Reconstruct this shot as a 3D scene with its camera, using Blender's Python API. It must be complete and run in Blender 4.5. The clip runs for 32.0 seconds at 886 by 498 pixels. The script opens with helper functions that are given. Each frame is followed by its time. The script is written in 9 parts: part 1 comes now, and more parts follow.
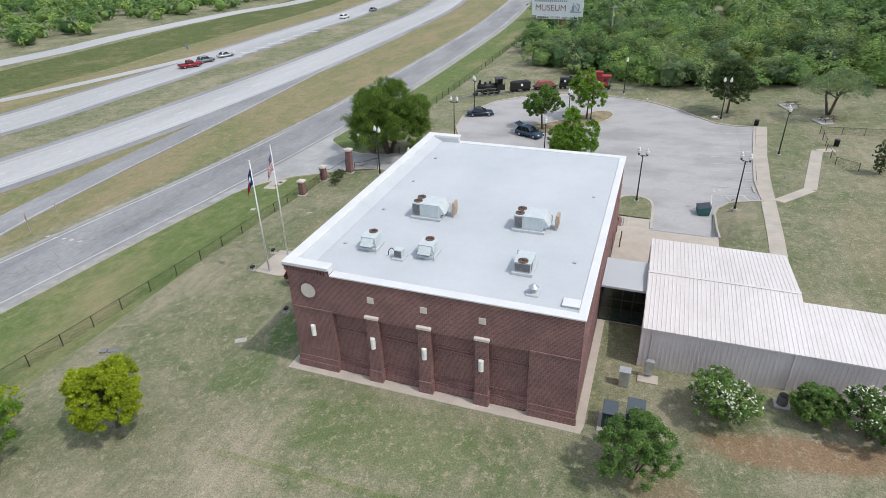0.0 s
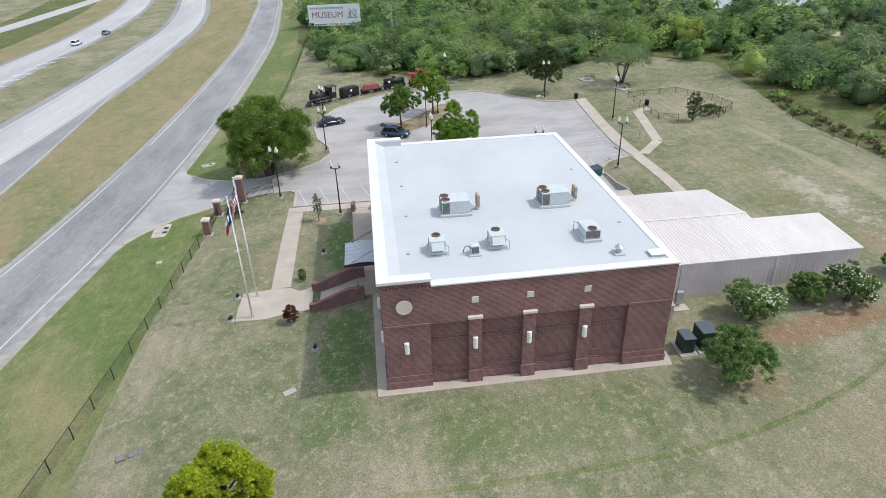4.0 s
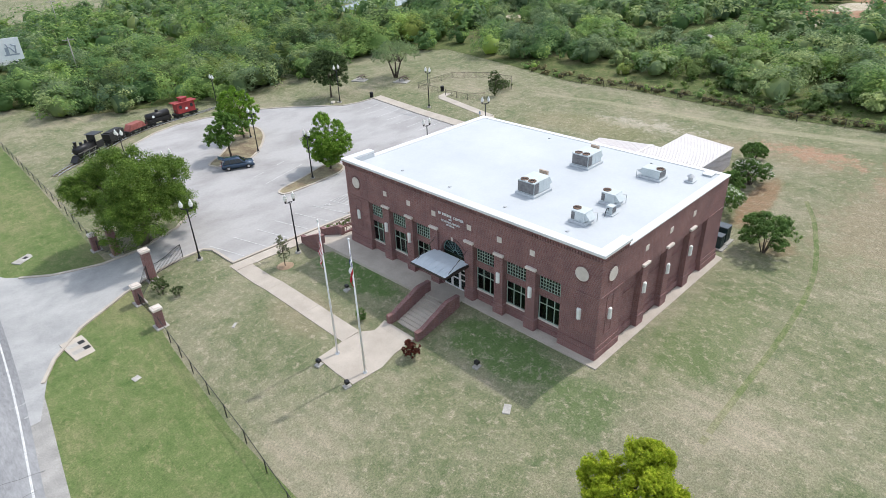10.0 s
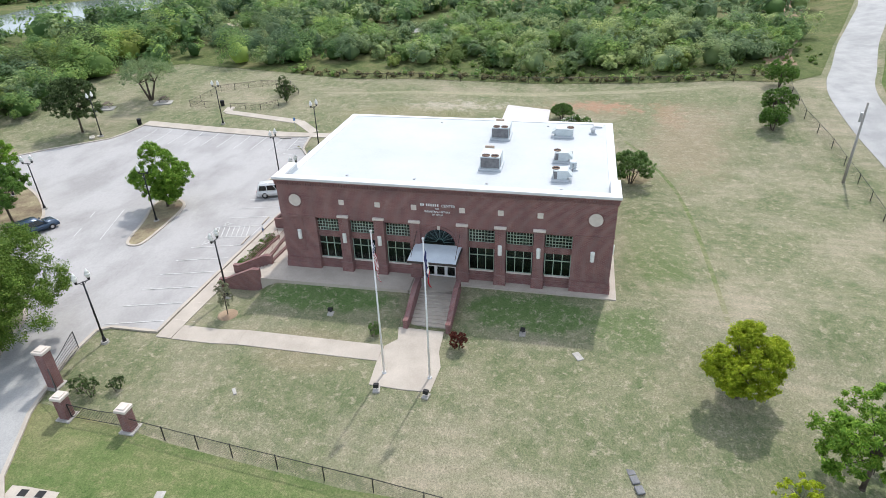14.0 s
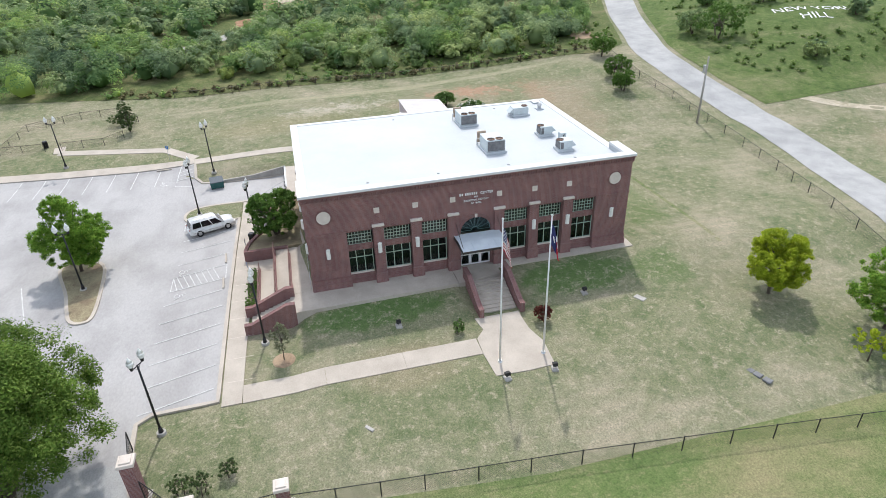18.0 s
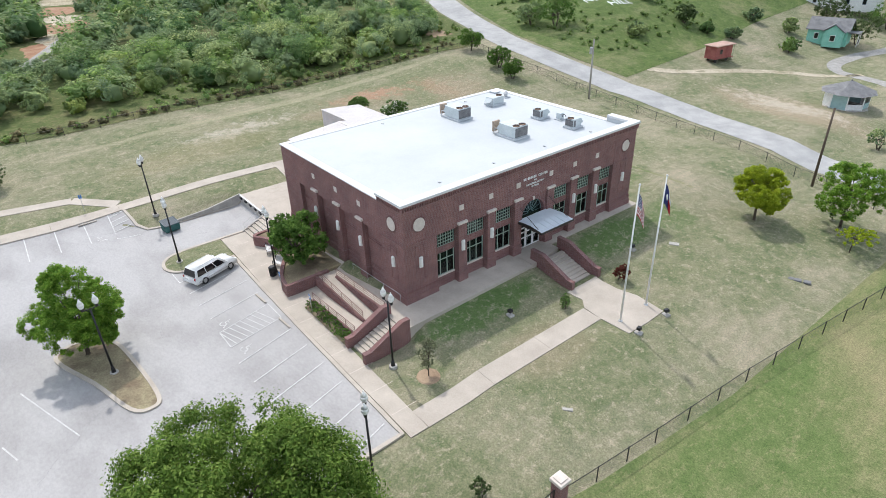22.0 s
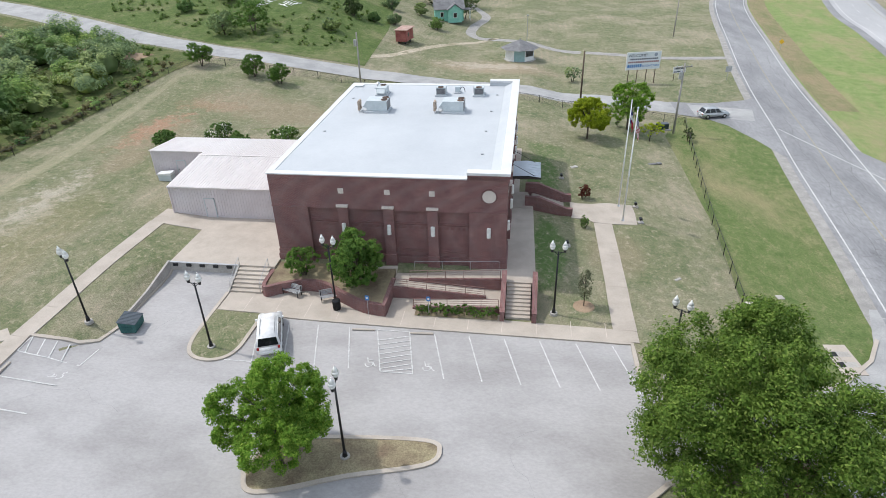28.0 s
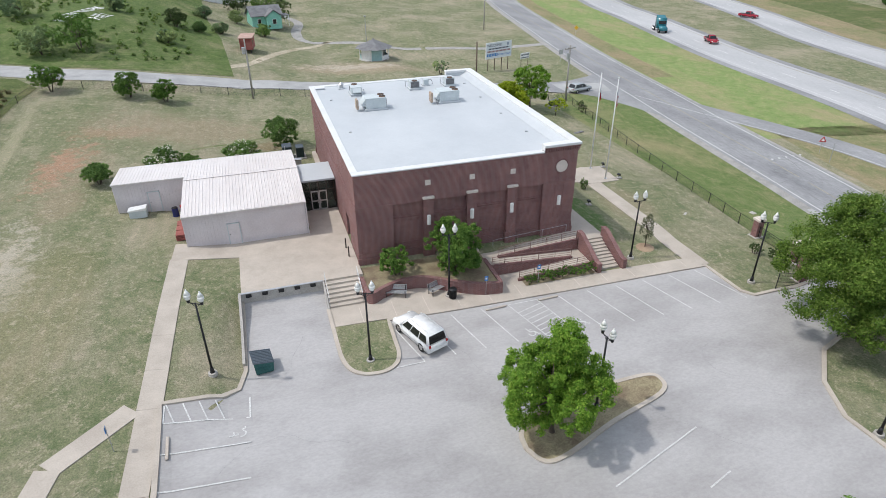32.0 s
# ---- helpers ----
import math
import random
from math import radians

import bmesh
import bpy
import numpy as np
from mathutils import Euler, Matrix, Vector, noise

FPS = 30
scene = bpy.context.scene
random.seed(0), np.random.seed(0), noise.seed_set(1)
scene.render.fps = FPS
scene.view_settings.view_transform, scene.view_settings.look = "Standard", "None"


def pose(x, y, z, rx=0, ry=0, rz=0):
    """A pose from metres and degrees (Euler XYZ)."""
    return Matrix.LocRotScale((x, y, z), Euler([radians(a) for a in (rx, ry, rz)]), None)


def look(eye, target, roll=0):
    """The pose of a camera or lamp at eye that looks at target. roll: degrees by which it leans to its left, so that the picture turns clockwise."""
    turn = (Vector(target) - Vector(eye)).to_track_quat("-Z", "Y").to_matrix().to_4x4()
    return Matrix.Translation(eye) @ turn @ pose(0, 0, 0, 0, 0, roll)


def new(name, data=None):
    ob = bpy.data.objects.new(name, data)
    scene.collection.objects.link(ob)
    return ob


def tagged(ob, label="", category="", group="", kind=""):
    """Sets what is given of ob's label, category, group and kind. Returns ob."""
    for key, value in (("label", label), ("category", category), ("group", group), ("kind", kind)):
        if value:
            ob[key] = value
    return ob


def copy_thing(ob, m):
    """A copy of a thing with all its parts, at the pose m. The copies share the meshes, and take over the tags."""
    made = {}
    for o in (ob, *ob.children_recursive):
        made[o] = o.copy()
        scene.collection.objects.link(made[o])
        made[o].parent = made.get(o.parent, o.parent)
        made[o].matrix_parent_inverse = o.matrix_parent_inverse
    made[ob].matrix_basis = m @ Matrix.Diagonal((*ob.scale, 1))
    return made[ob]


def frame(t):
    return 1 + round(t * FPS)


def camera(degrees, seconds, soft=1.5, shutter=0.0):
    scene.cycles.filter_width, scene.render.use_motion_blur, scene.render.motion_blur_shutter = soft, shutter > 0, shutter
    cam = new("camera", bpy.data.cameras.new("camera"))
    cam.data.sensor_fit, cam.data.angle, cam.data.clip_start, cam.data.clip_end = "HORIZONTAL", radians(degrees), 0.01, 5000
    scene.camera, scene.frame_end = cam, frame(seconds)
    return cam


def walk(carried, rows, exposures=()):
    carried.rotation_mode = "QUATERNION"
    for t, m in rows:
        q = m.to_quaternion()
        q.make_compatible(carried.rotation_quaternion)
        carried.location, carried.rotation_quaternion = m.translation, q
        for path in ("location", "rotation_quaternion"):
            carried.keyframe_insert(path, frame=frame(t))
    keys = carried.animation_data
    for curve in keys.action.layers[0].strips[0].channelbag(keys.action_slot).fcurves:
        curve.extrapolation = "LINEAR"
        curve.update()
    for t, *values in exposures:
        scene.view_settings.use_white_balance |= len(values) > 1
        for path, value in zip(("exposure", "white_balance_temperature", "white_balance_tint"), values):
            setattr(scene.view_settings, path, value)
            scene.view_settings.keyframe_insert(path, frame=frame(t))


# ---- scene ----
cam = camera(72.2, 32.0, soft=0.6)
PATH = [
    (0, (-0.194, 1.195, 30.573), (-0.79, 2.844, 29.611), -1.3),
    (0.5, (-3.064, 0.446, 30.551), (-3.568, 2.125, 29.588), -2.0),
    (1, (-5.919, -0.281, 30.551), (-6.318, 1.427, 29.589), -2.0),
    (1.5, (-8.727, -0.924, 30.563), (-9.014, 0.808, 29.605), -2.1),
    (2, (-11.485, -1.415, 30.569), (-11.688, 0.329, 29.612), -2.2),
    (2.5, (-14.2, -1.771, 30.573), (-14.327, -0.02, 29.616), -1.9),
    (3, (-16.893, -2.008, 30.569), (-16.916, -0.253, 29.61), -1.5),
    (3.5, (-19.652, -2.118, 30.552), (-19.551, -0.367, 29.592), -1.8),
    (4, (-22.457, -1.984, 30.519), (-22.258, -0.24, 29.561), -1.9),
    (4.5, (-25.372, -1.565, 30.526), (-25.088, 0.166, 29.565), -2.0),
    (6.5, (-37.061, 1.562, 30.508), (-36.416, 3.197, 29.553), -2.4),
    (7, (-39.881, 2.782, 30.505), (-39.178, 4.394, 29.552), -2.4),
    (7.5, (-42.58, 4.282, 30.475), (-41.805, 5.861, 29.522), -2.4),
    (8, (-45.209, 5.888, 30.439), (-44.347, 7.421, 29.485), -2.6),
    (8.5, (-47.837, 7.656, 30.44), (-46.906, 9.146, 29.484), -2.5),
    (9, (-50.397, 9.485, 30.438), (-49.372, 10.911, 29.48), -2.4),
    (9.5, (-52.917, 11.553, 30.437), (-51.783, 12.891, 29.476), -2.4),
    (10, (-55.288, 13.756, 30.444), (-54.073, 15.018, 29.48), -2.4),
    (10.5, (-57.462, 16.061, 30.423), (-56.178, 17.251, 29.457), -2.3),
    (11, (-59.532, 18.451, 30.385), (-58.169, 19.549, 29.417), -2.3),
    (11.5, (-61.484, 21.048, 30.33), (-60.036, 22.028, 29.359), -2.3),
    (12, (-63.226, 23.742, 30.257), (-61.705, 24.601, 29.284), -2.2),
    (12.5, (-64.727, 26.583, 30.127), (-63.146, 27.324, 29.152), -2.2),
    (13, (-65.96, 29.547, 30.025), (-64.334, 30.182, 29.05), -2.1),
    (13.5, (-67.044, 32.551, 29.924), (-65.374, 33.067, 28.951), -1.9),
    (14, (-67.894, 35.631, 29.873), (-66.193, 36.023, 28.897), -1.8),
    (14.5, (-68.537, 38.737, 29.857), (-66.816, 39.019, 28.878), -1.8),
    (16.5, (-69.19, 51.188, 29.823), (-67.456, 51.059, 28.834), -2.0),
    (17, (-68.99, 54.208, 29.82), (-67.264, 54.002, 28.831), -2.0),
    (17.5, (-68.582, 57.232, 29.78), (-66.87, 56.936, 28.79), -2.0),
    (18, (-67.99, 60.322, 29.726), (-66.301, 59.915, 28.735), -2.0),
    (18.5, (-67.247, 63.426, 29.69), (-65.587, 62.913, 28.701), -2.0),
    (19, (-66.303, 66.482, 29.669), (-64.671, 65.883, 28.68), -1.9),
    (19.5, (-65.125, 69.523, 29.608), (-63.527, 68.838, 28.619), -1.9),
    (20, (-63.756, 72.529, 29.561), (-62.203, 71.748, 28.572), -1.8),
    (20.5, (-62.222, 75.497, 29.538), (-60.713, 74.635, 28.549), -1.8),
    (21, (-60.538, 78.387, 29.525), (-59.072, 77.454, 28.535), -1.6),
    (21.5, (-58.85, 81.067, 29.486), (-57.423, 80.075, 28.496), -1.7),
    (22, (-57.082, 83.674, 29.421), (-55.71, 82.606, 28.432), -1.8),
    (22.5, (-55.148, 86.228, 29.328), (-53.843, 85.078, 28.342), -2.0),
    (23, (-53.028, 88.719, 29.27), (-51.785, 87.5, 28.285), -2.1),
    (23.5, (-50.713, 91.06, 29.217), (-49.534, 89.78, 28.231), -2.1),
    (24, (-48.27, 93.375, 29.21), (-47.174, 92.022, 28.226), -2.1),
    (24.5, (-45.646, 95.531, 29.212), (-44.648, 94.107, 28.225), -2.0),
    (25, (-42.859, 97.605, 29.191), (-41.954, 96.12, 28.204), -1.9),
    (25.5, (-39.927, 99.431, 29.223), (-39.113, 97.896, 28.232), -1.9),
    (27.5, (-27.449, 105.418, 29.142), (-27.079, 103.725, 28.145), -1.7),
    (28, (-24.112, 106.456, 29.135), (-23.858, 104.741, 28.138), -1.6),
    (28.5, (-20.7, 107.189, 29.119), (-20.568, 105.461, 28.122), -1.4),
    (29, (-17.249, 107.752, 29.088), (-17.232, 106.02, 28.089), -1.4),
    (29.5, (-13.727, 108.091, 29.046), (-13.802, 106.359, 28.049), -1.2),
    (30, (-10.059, 108.197, 28.965), (-10.221, 106.47, 27.968), -1.0),
    (30.5, (-6.322, 108.137, 28.849), (-6.585, 106.422, 27.854), -0.9),
    (31, (-2.606, 107.823, 28.711), (-2.97, 106.126, 27.718), -0.7),
    (31.5, (0.944, 107.324, 28.587), (0.492, 105.647, 27.596), -0.7),
    (32, (4.338, 106.784, 28.51), (3.819, 105.125, 27.521), -0.4),
]
walk(cam, [(t, look(eye, target, roll)) for t, eye, target, roll in PATH], exposures=((0, -0.22), (4, -0.08), (9, 0.08), (13, 0.2), (18, 0.18), (24, 0.1), (28, -0.05), (32, -0.15)))

# ---- light: high thin cloud, sun from the east-south-east ----
SUN_DIR = Vector((0.53, -0.11, 0.84)).normalized()
world = bpy.data.worlds.new("sky")
scene.world = world
world.use_nodes = True
wn, wl = world.node_tree.nodes, world.node_tree.links
sky = wn.new("ShaderNodeTexSky")
sky.sky_type = "NISHITA"
sky.sun_disc = False
sky.sun_elevation = math.asin(SUN_DIR.z)
sky.sun_rotation = math.atan2(SUN_DIR.x, SUN_DIR.y)
sky.air_density, sky.dust_density, sky.ozone_density = 1.0, 2.5, 1.0
haze = wn.new("ShaderNodeMix")
haze.data_type = "RGBA"
haze.inputs[0].default_value = 0.45
haze.inputs[7].default_value = (6.3, 6.9, 7.6, 1)
wl.new(sky.outputs[0], haze.inputs[6])
wl.new(haze.outputs[2], wn["Background"].inputs[0])
wn["Background"].inputs[1].default_value = 0.188
sun = new("sun", bpy.data.lights.new("sun", "SUN"))
sun.data.energy, sun.data.angle, sun.data.color = 2.42, radians(1.4), (1.0, 0.975, 0.94)
sun.matrix_world = look((0, 0, 80), Vector((0, 0, 80)) - SUN_DIR)

# ---- materials ----
def _mat(name):
    m = bpy.data.materials.new(name)
    m.use_nodes = True
    return m, m.node_tree.nodes, m.node_tree.links, m.node_tree.nodes["Principled BSDF"]


def _pos(nt, nl, scale=(1, 1, 1)):
    g = nt.new("ShaderNodeNewGeometry")
    mp = nt.new("ShaderNodeMapping")
    mp.inputs["Scale"].default_value = scale
    nl.new(g.outputs["Position"], mp.inputs["Vector"])
    return mp.outputs["Vector"]


def _noise(nt, nl, vec, scale, detail=4, rough=0.55):
    n = nt.new("ShaderNodeTexNoise")
    n.inputs["Scale"].default_value, n.inputs["Detail"].default_value, n.inputs["Roughness"].default_value = scale, detail, rough
    nl.new(vec, n.inputs["Vector"])
    return n.outputs["Fac"]


def _ramp(nt, nl, fac, stops):
    r = nt.new("ShaderNodeValToRGB")
    e = r.color_ramp.elements
    while len(e) < len(stops):
        e.new(0.5)
    for el, (p, c) in zip(e, stops):
        el.position, el.color = p, (*c, 1)
    nl.new(fac, r.inputs[0])
    return r.outputs["Color"]


def _mix(nt, nl, fac, a, b, mode="MIX"):
    x = nt.new("ShaderNodeMix")
    x.data_type, x.blend_type = "RGBA", mode
    for sock, v in ((x.inputs[0], fac), (x.inputs[6], a), (x.inputs[7], b)):
        if isinstance(v, bpy.types.NodeSocket):
            nl.new(v, sock)
        elif isinstance(v, (int, float)):
            sock.default_value = v
        else:
            sock.default_value = (*v, 1)
    return x.outputs[2]


def _bump(nt, nl, b, height, strength, dist):
    k = nt.new("ShaderNodeBump")
    k.inputs["Strength"].default_value, k.inputs["Distance"].default_value = strength, dist
    nl.new(height, k.inputs["Height"])
    nl.new(k.outputs["Normal"], b.inputs["Normal"])


def surface(name, c1, c2, big=0.4, fine=14.0, rough=0.85, metal=0.0, bump=0.15, spec=0.3, stretch=(1, 1, 1), speck=0.25, lo=0.35, hi=0.68):
    """A two-scale surface: c1 to c2 in large soft patches, with fine grain over it."""
    m, nt, nl, b = _mat(name)
    v = _pos(nt, nl, stretch)
    f = _noise(nt, nl, v, fine, 3, 0.7)
    col = _ramp(nt, nl, _noise(nt, nl, v, big, 5, 0.6), [(lo, c1), (hi, c2)])
    grain = _ramp(nt, nl, f, [(0.3, (1 - speck,) * 3), (0.7, (1 + speck * 0.4,) * 3)])
    nl.new(_mix(nt, nl, 1.0, col, grain, "MULTIPLY"), b.inputs["Base Color"])
    b.inputs["Roughness"].default_value, b.inputs["Metallic"].default_value = rough, metal
    b.inputs["Specular IOR Level"].default_value = spec
    if bump:
        _bump(nt, nl, b, f, bump, 0.02)
    return m


def leafy(name, dark, light, warm, trans=0.3, lo=(0.68, 0.72, 0.68), hi=(1.3, 1.27, 1.15), patch_scale=0.75):
    """Leaves: every leaf takes its own tone."""
    m, nt, nl, b = _mat(name)
    g = nt.new("ShaderNodeNewGeometry")
    oi = nt.new("ShaderNodeObjectInfo")
    v = _pos(nt, nl)
    base = _ramp(nt, nl, g.outputs["Random Per Island"], [(0.0, dark), (0.65, light), (1.0, warm)])
    # clump-sized noise paints in the contrast of lit tops and shaded gaps
    patch = _ramp(nt, nl, _noise(nt, nl, v, patch_scale, 3), [(0.3, lo), (0.7, hi)])
    col = _mix(nt, nl, 1.0, base, patch, "MULTIPLY")
    if patch_scale < 0.3:
        cell = nt.new("ShaderNodeTexVoronoi")
        cell.inputs["Scale"].default_value = 0.17
        nl.new(_pos(nt, nl, (1, 1, 0)), cell.inputs["Vector"])
        split = nt.new("ShaderNodeSeparateColor")
        nl.new(cell.outputs["Color"], split.inputs[0])
        col = _mix(nt, nl, 1.0, col, _ramp(nt, nl, split.outputs[0], [(0.0, (0.58, 0.68, 0.72)), (0.5, (1.0, 1.02, 1.0)), (1.0, (1.5, 1.38, 1.14))]), "MULTIPLY")
    tone = _ramp(nt, nl, oi.outputs["Random"], [(0.0, (0.85, 0.88, 0.85)), (1.0, (1.12, 1.1, 1.05))])
    col = _mix(nt, nl, 1.0, col, tone, "MULTIPLY")
    nl.new(col, b.inputs["Base Color"])
    b.inputs["Roughness"].default_value = 0.65
    b.inputs["Specular IOR Level"].default_value = 0.14
    t = nt.new("ShaderNodeBsdfTranslucent")
    nl.new(col, t.inputs["Color"])
    mx = nt.new("ShaderNodeMixShader")
    mx.inputs[0].default_value = trans
    nl.new(b.outputs[0], mx.inputs[1])
    nl.new(t.outputs[0], mx.inputs[2])
    nl.new(mx.outputs[0], nt["Material Output"].inputs["Surface"])
    return m


def brickwork(name, c1, c2, mortar, bw=0.29, bh=0.098, mortar_w=0.014):
    m, nt, nl, b = _mat(name)
    g = nt.new("ShaderNodeNewGeometry")
    s = nt.new("ShaderNodeSeparateXYZ")
    nl.new(g.outputs["Position"], s.inputs[0])
    a = nt.new("ShaderNodeMath")
    nl.new(s.outputs["X"], a.inputs[0])
    nl.new(s.outputs["Y"], a.inputs[1])
    c = nt.new("ShaderNodeCombineXYZ")
    nl.new(a.outputs[0], c.inputs["X"])
    nl.new(s.outputs["Z"], c.inputs["Y"])
    flat = nt.new("ShaderNodeCombineXYZ")
    nl.new(s.outputs["Y"], flat.inputs["X"])
    nl.new(s.outputs["X"], flat.inputs["Y"])
    up = nt.new("ShaderNodeSeparateXYZ")
    nl.new(g.outputs["Normal"], up.inputs[0])
    lies = nt.new("ShaderNodeMath")
    lies.operation = "GREATER_THAN"
    lies.inputs[1].default_value = 0.6
    nl.new(up.outputs["Z"], lies.inputs[0])
    pick = nt.new("ShaderNodeMix")
    pick.data_type = "VECTOR"
    nl.new(lies.outputs[0], pick.inputs[0])
    nl.new(c.outputs[0], pick.inputs[4])
    nl.new(flat.outputs[0], pick.inputs[5])
    t = nt.new("ShaderNodeTexBrick")
    nl.new(pick.outputs[1], t.inputs["Vector"])
    for key, val in (("Color1", (*c1, 1)), ("Color2", (*c2, 1)), ("Mortar", (*mortar, 1)), ("Scale", 1.0), ("Mortar Size", mortar_w), ("Mortar Smooth", 0.2),
                     ("Bias", -0.1), ("Brick Width", bw), ("Row Height", bh)):
        t.inputs[key].default_value = val
    v = _pos(nt, nl)
    var = _ramp(nt, nl, _noise(nt, nl, v, 0.7, 5), [(0.3, (0.82, 0.82, 0.84)), (0.7, (1.12, 1.1, 1.08))])
    fine = _ramp(nt, nl, _noise(nt, nl, v, 25, 2), [(0.3, (0.8,) * 3), (0.7, (1.15,) * 3)])
    col = _mix(nt, nl, 1.0, _mix(nt, nl, 1.0, t.outputs["Color"], var, "MULTIPLY"), fine, "MULTIPLY")
    nl.new(col, b.inputs["Base Color"])
    b.inputs["Roughness"].default_value = 0.9
    b.inputs["Specular IOR Level"].default_value = 0.2
    inv = nt.new("ShaderNodeMath")
    inv.operation = "SUBTRACT"
    inv.inputs[0].default_value = 1.0
    nl.new(t.outputs["Fac"], inv.inputs[1])
    _bump(nt, nl, b, inv.outputs[0], 0.5, 0.008)
    return m


def plain(name, c, rough=0.5, metal=0.0, spec=0.5, emit=0.0):
    return_m, nt, nl, b = _mat(name)
    v = _pos(nt, nl)
    tone = _ramp(nt, nl, _noise(nt, nl, v, 3.0, 4), [(0.3, tuple(x * 0.88 for x in c)), (0.7, tuple(min(1, x * 1.06) for x in c))])
    nl.new(tone, b.inputs["Base Color"])
    b.inputs["Roughness"].default_value, b.inputs["Metallic"].default_value = rough, metal
    b.inputs["Specular IOR Level"].default_value = spec
    return return_m


def _spot(nt, nl, mark, breakup):
    """A soft-edged patch: 1 inside a turned ellipse, fading out raggedly."""
    cx, cy, rx, ry, rot, strength, rag = mark
    g = nt.new("ShaderNodeNewGeometry")
    mp = nt.new("ShaderNodeMapping")
    mp.vector_type = "TEXTURE"
    mp.inputs["Location"].default_value = (cx, cy, 0)
    mp.inputs["Rotation"].default_value = (0, 0, radians(rot))
    mp.inputs["Scale"].default_value = (rx, ry, 1e4)
    nl.new(g.outputs["Position"], mp.inputs["Vector"])
    ln = nt.new("ShaderNodeVectorMath")
    ln.operation = "LENGTH"
    nl.new(mp.outputs["Vector"], ln.inputs[0])
    sc = nt.new("ShaderNodeMath")
    sc.operation = "MULTIPLY_ADD"
    nl.new(breakup, sc.inputs[0])
    sc.inputs[1].default_value = rag
    nl.new(ln.outputs["Value"], sc.inputs[2])
    fade = nt.new("ShaderNodeMapRange")
    fade.interpolation_type = "SMOOTHSTEP"
    nl.new(sc.outputs[0], fade.inputs["Value"])
    for key, val in (("From Min", 0.55 + rag * 0.42), ("From Max", 0.85 + rag * 0.51), ("To Min", strength), ("To Max", 0.0)):
        fade.inputs[key].default_value = val
    return fade.outputs["Result"]


def grass(name, stops, dry, dry_lo, dry_hi, fleck=0.5, stretch=(1.0, 0.8), marks=()):
    """Turf: greens and straw mottled at several sizes, flecks of dry thatch, and named patches of other growth or bare soil."""
    m, nt, nl, b = _mat(name)
    v = _pos(nt, nl)
    vs = _pos(nt, nl, (*stretch, 1.0))
    n1 = _noise(nt, nl, vs, 0.10, 8, 0.70)
    n2 = _noise(nt, nl, v, 0.62, 7, 0.78)
    n3 = _noise(nt, nl, v, 8.0, 6, 0.9)
    n4 = _noise(nt, nl, vs, 1.9, 7, 0.82)
    col = _ramp(nt, nl, n2, stops)
    col = _mix(nt, nl, _ramp(nt, nl, n1, [(dry_lo, (0, 0, 0)), (dry_hi, (0.85, 0.85, 0.85))]), col, dry)
    for *mark, tint in marks:
        col = _mix(nt, nl, _spot(nt, nl, mark, n2), col, tint)
    col = _mix(nt, nl, _ramp(nt, nl, n4, [(0.52, (0, 0, 0)), (0.65, (fleck,) * 3)]), col, tuple(min(0.6, x * 1.18) for x in dry))
    col = _mix(nt, nl, 1.0, col, _ramp(nt, nl, n3, [(0.30, (0.34, 0.38, 0.33)), (0.5, (0.98, 0.98, 0.98)), (0.70, (1.66, 1.6, 1.56))]), "MULTIPLY")
    if marks:
        wave = nt.new("ShaderNodeTexWave")
        wave.bands_direction = "X"
        for key, val in (("Scale", 0.23), ("Distortion", 3.5), ("Detail", 3.0), ("Detail Scale", 0.6)):
            wave.inputs[key].default_value = val
        nl.new(v, wave.inputs["Vector"])
        col = _mix(nt, nl, _ramp(nt, nl, n1, [(0.42, (0.0,) * 3), (0.62, (0.5,) * 3)]), col, _mix(nt, nl, 1.0, col, _ramp(nt, nl, wave.outputs["Fac"], [(0.2, (0.87, 0.93, 0.87)), (0.8, (1.07, 1.05, 1.05))]), "MULTIPLY"))
    nl.new(col, b.inputs["Base Color"])
    b.inputs["Roughness"].default_value = 0.95
    b.inputs["Specular IOR Level"].default_value = 0.1
    _bump(nt, nl, b, n3, 0.7, 0.05)
    return m


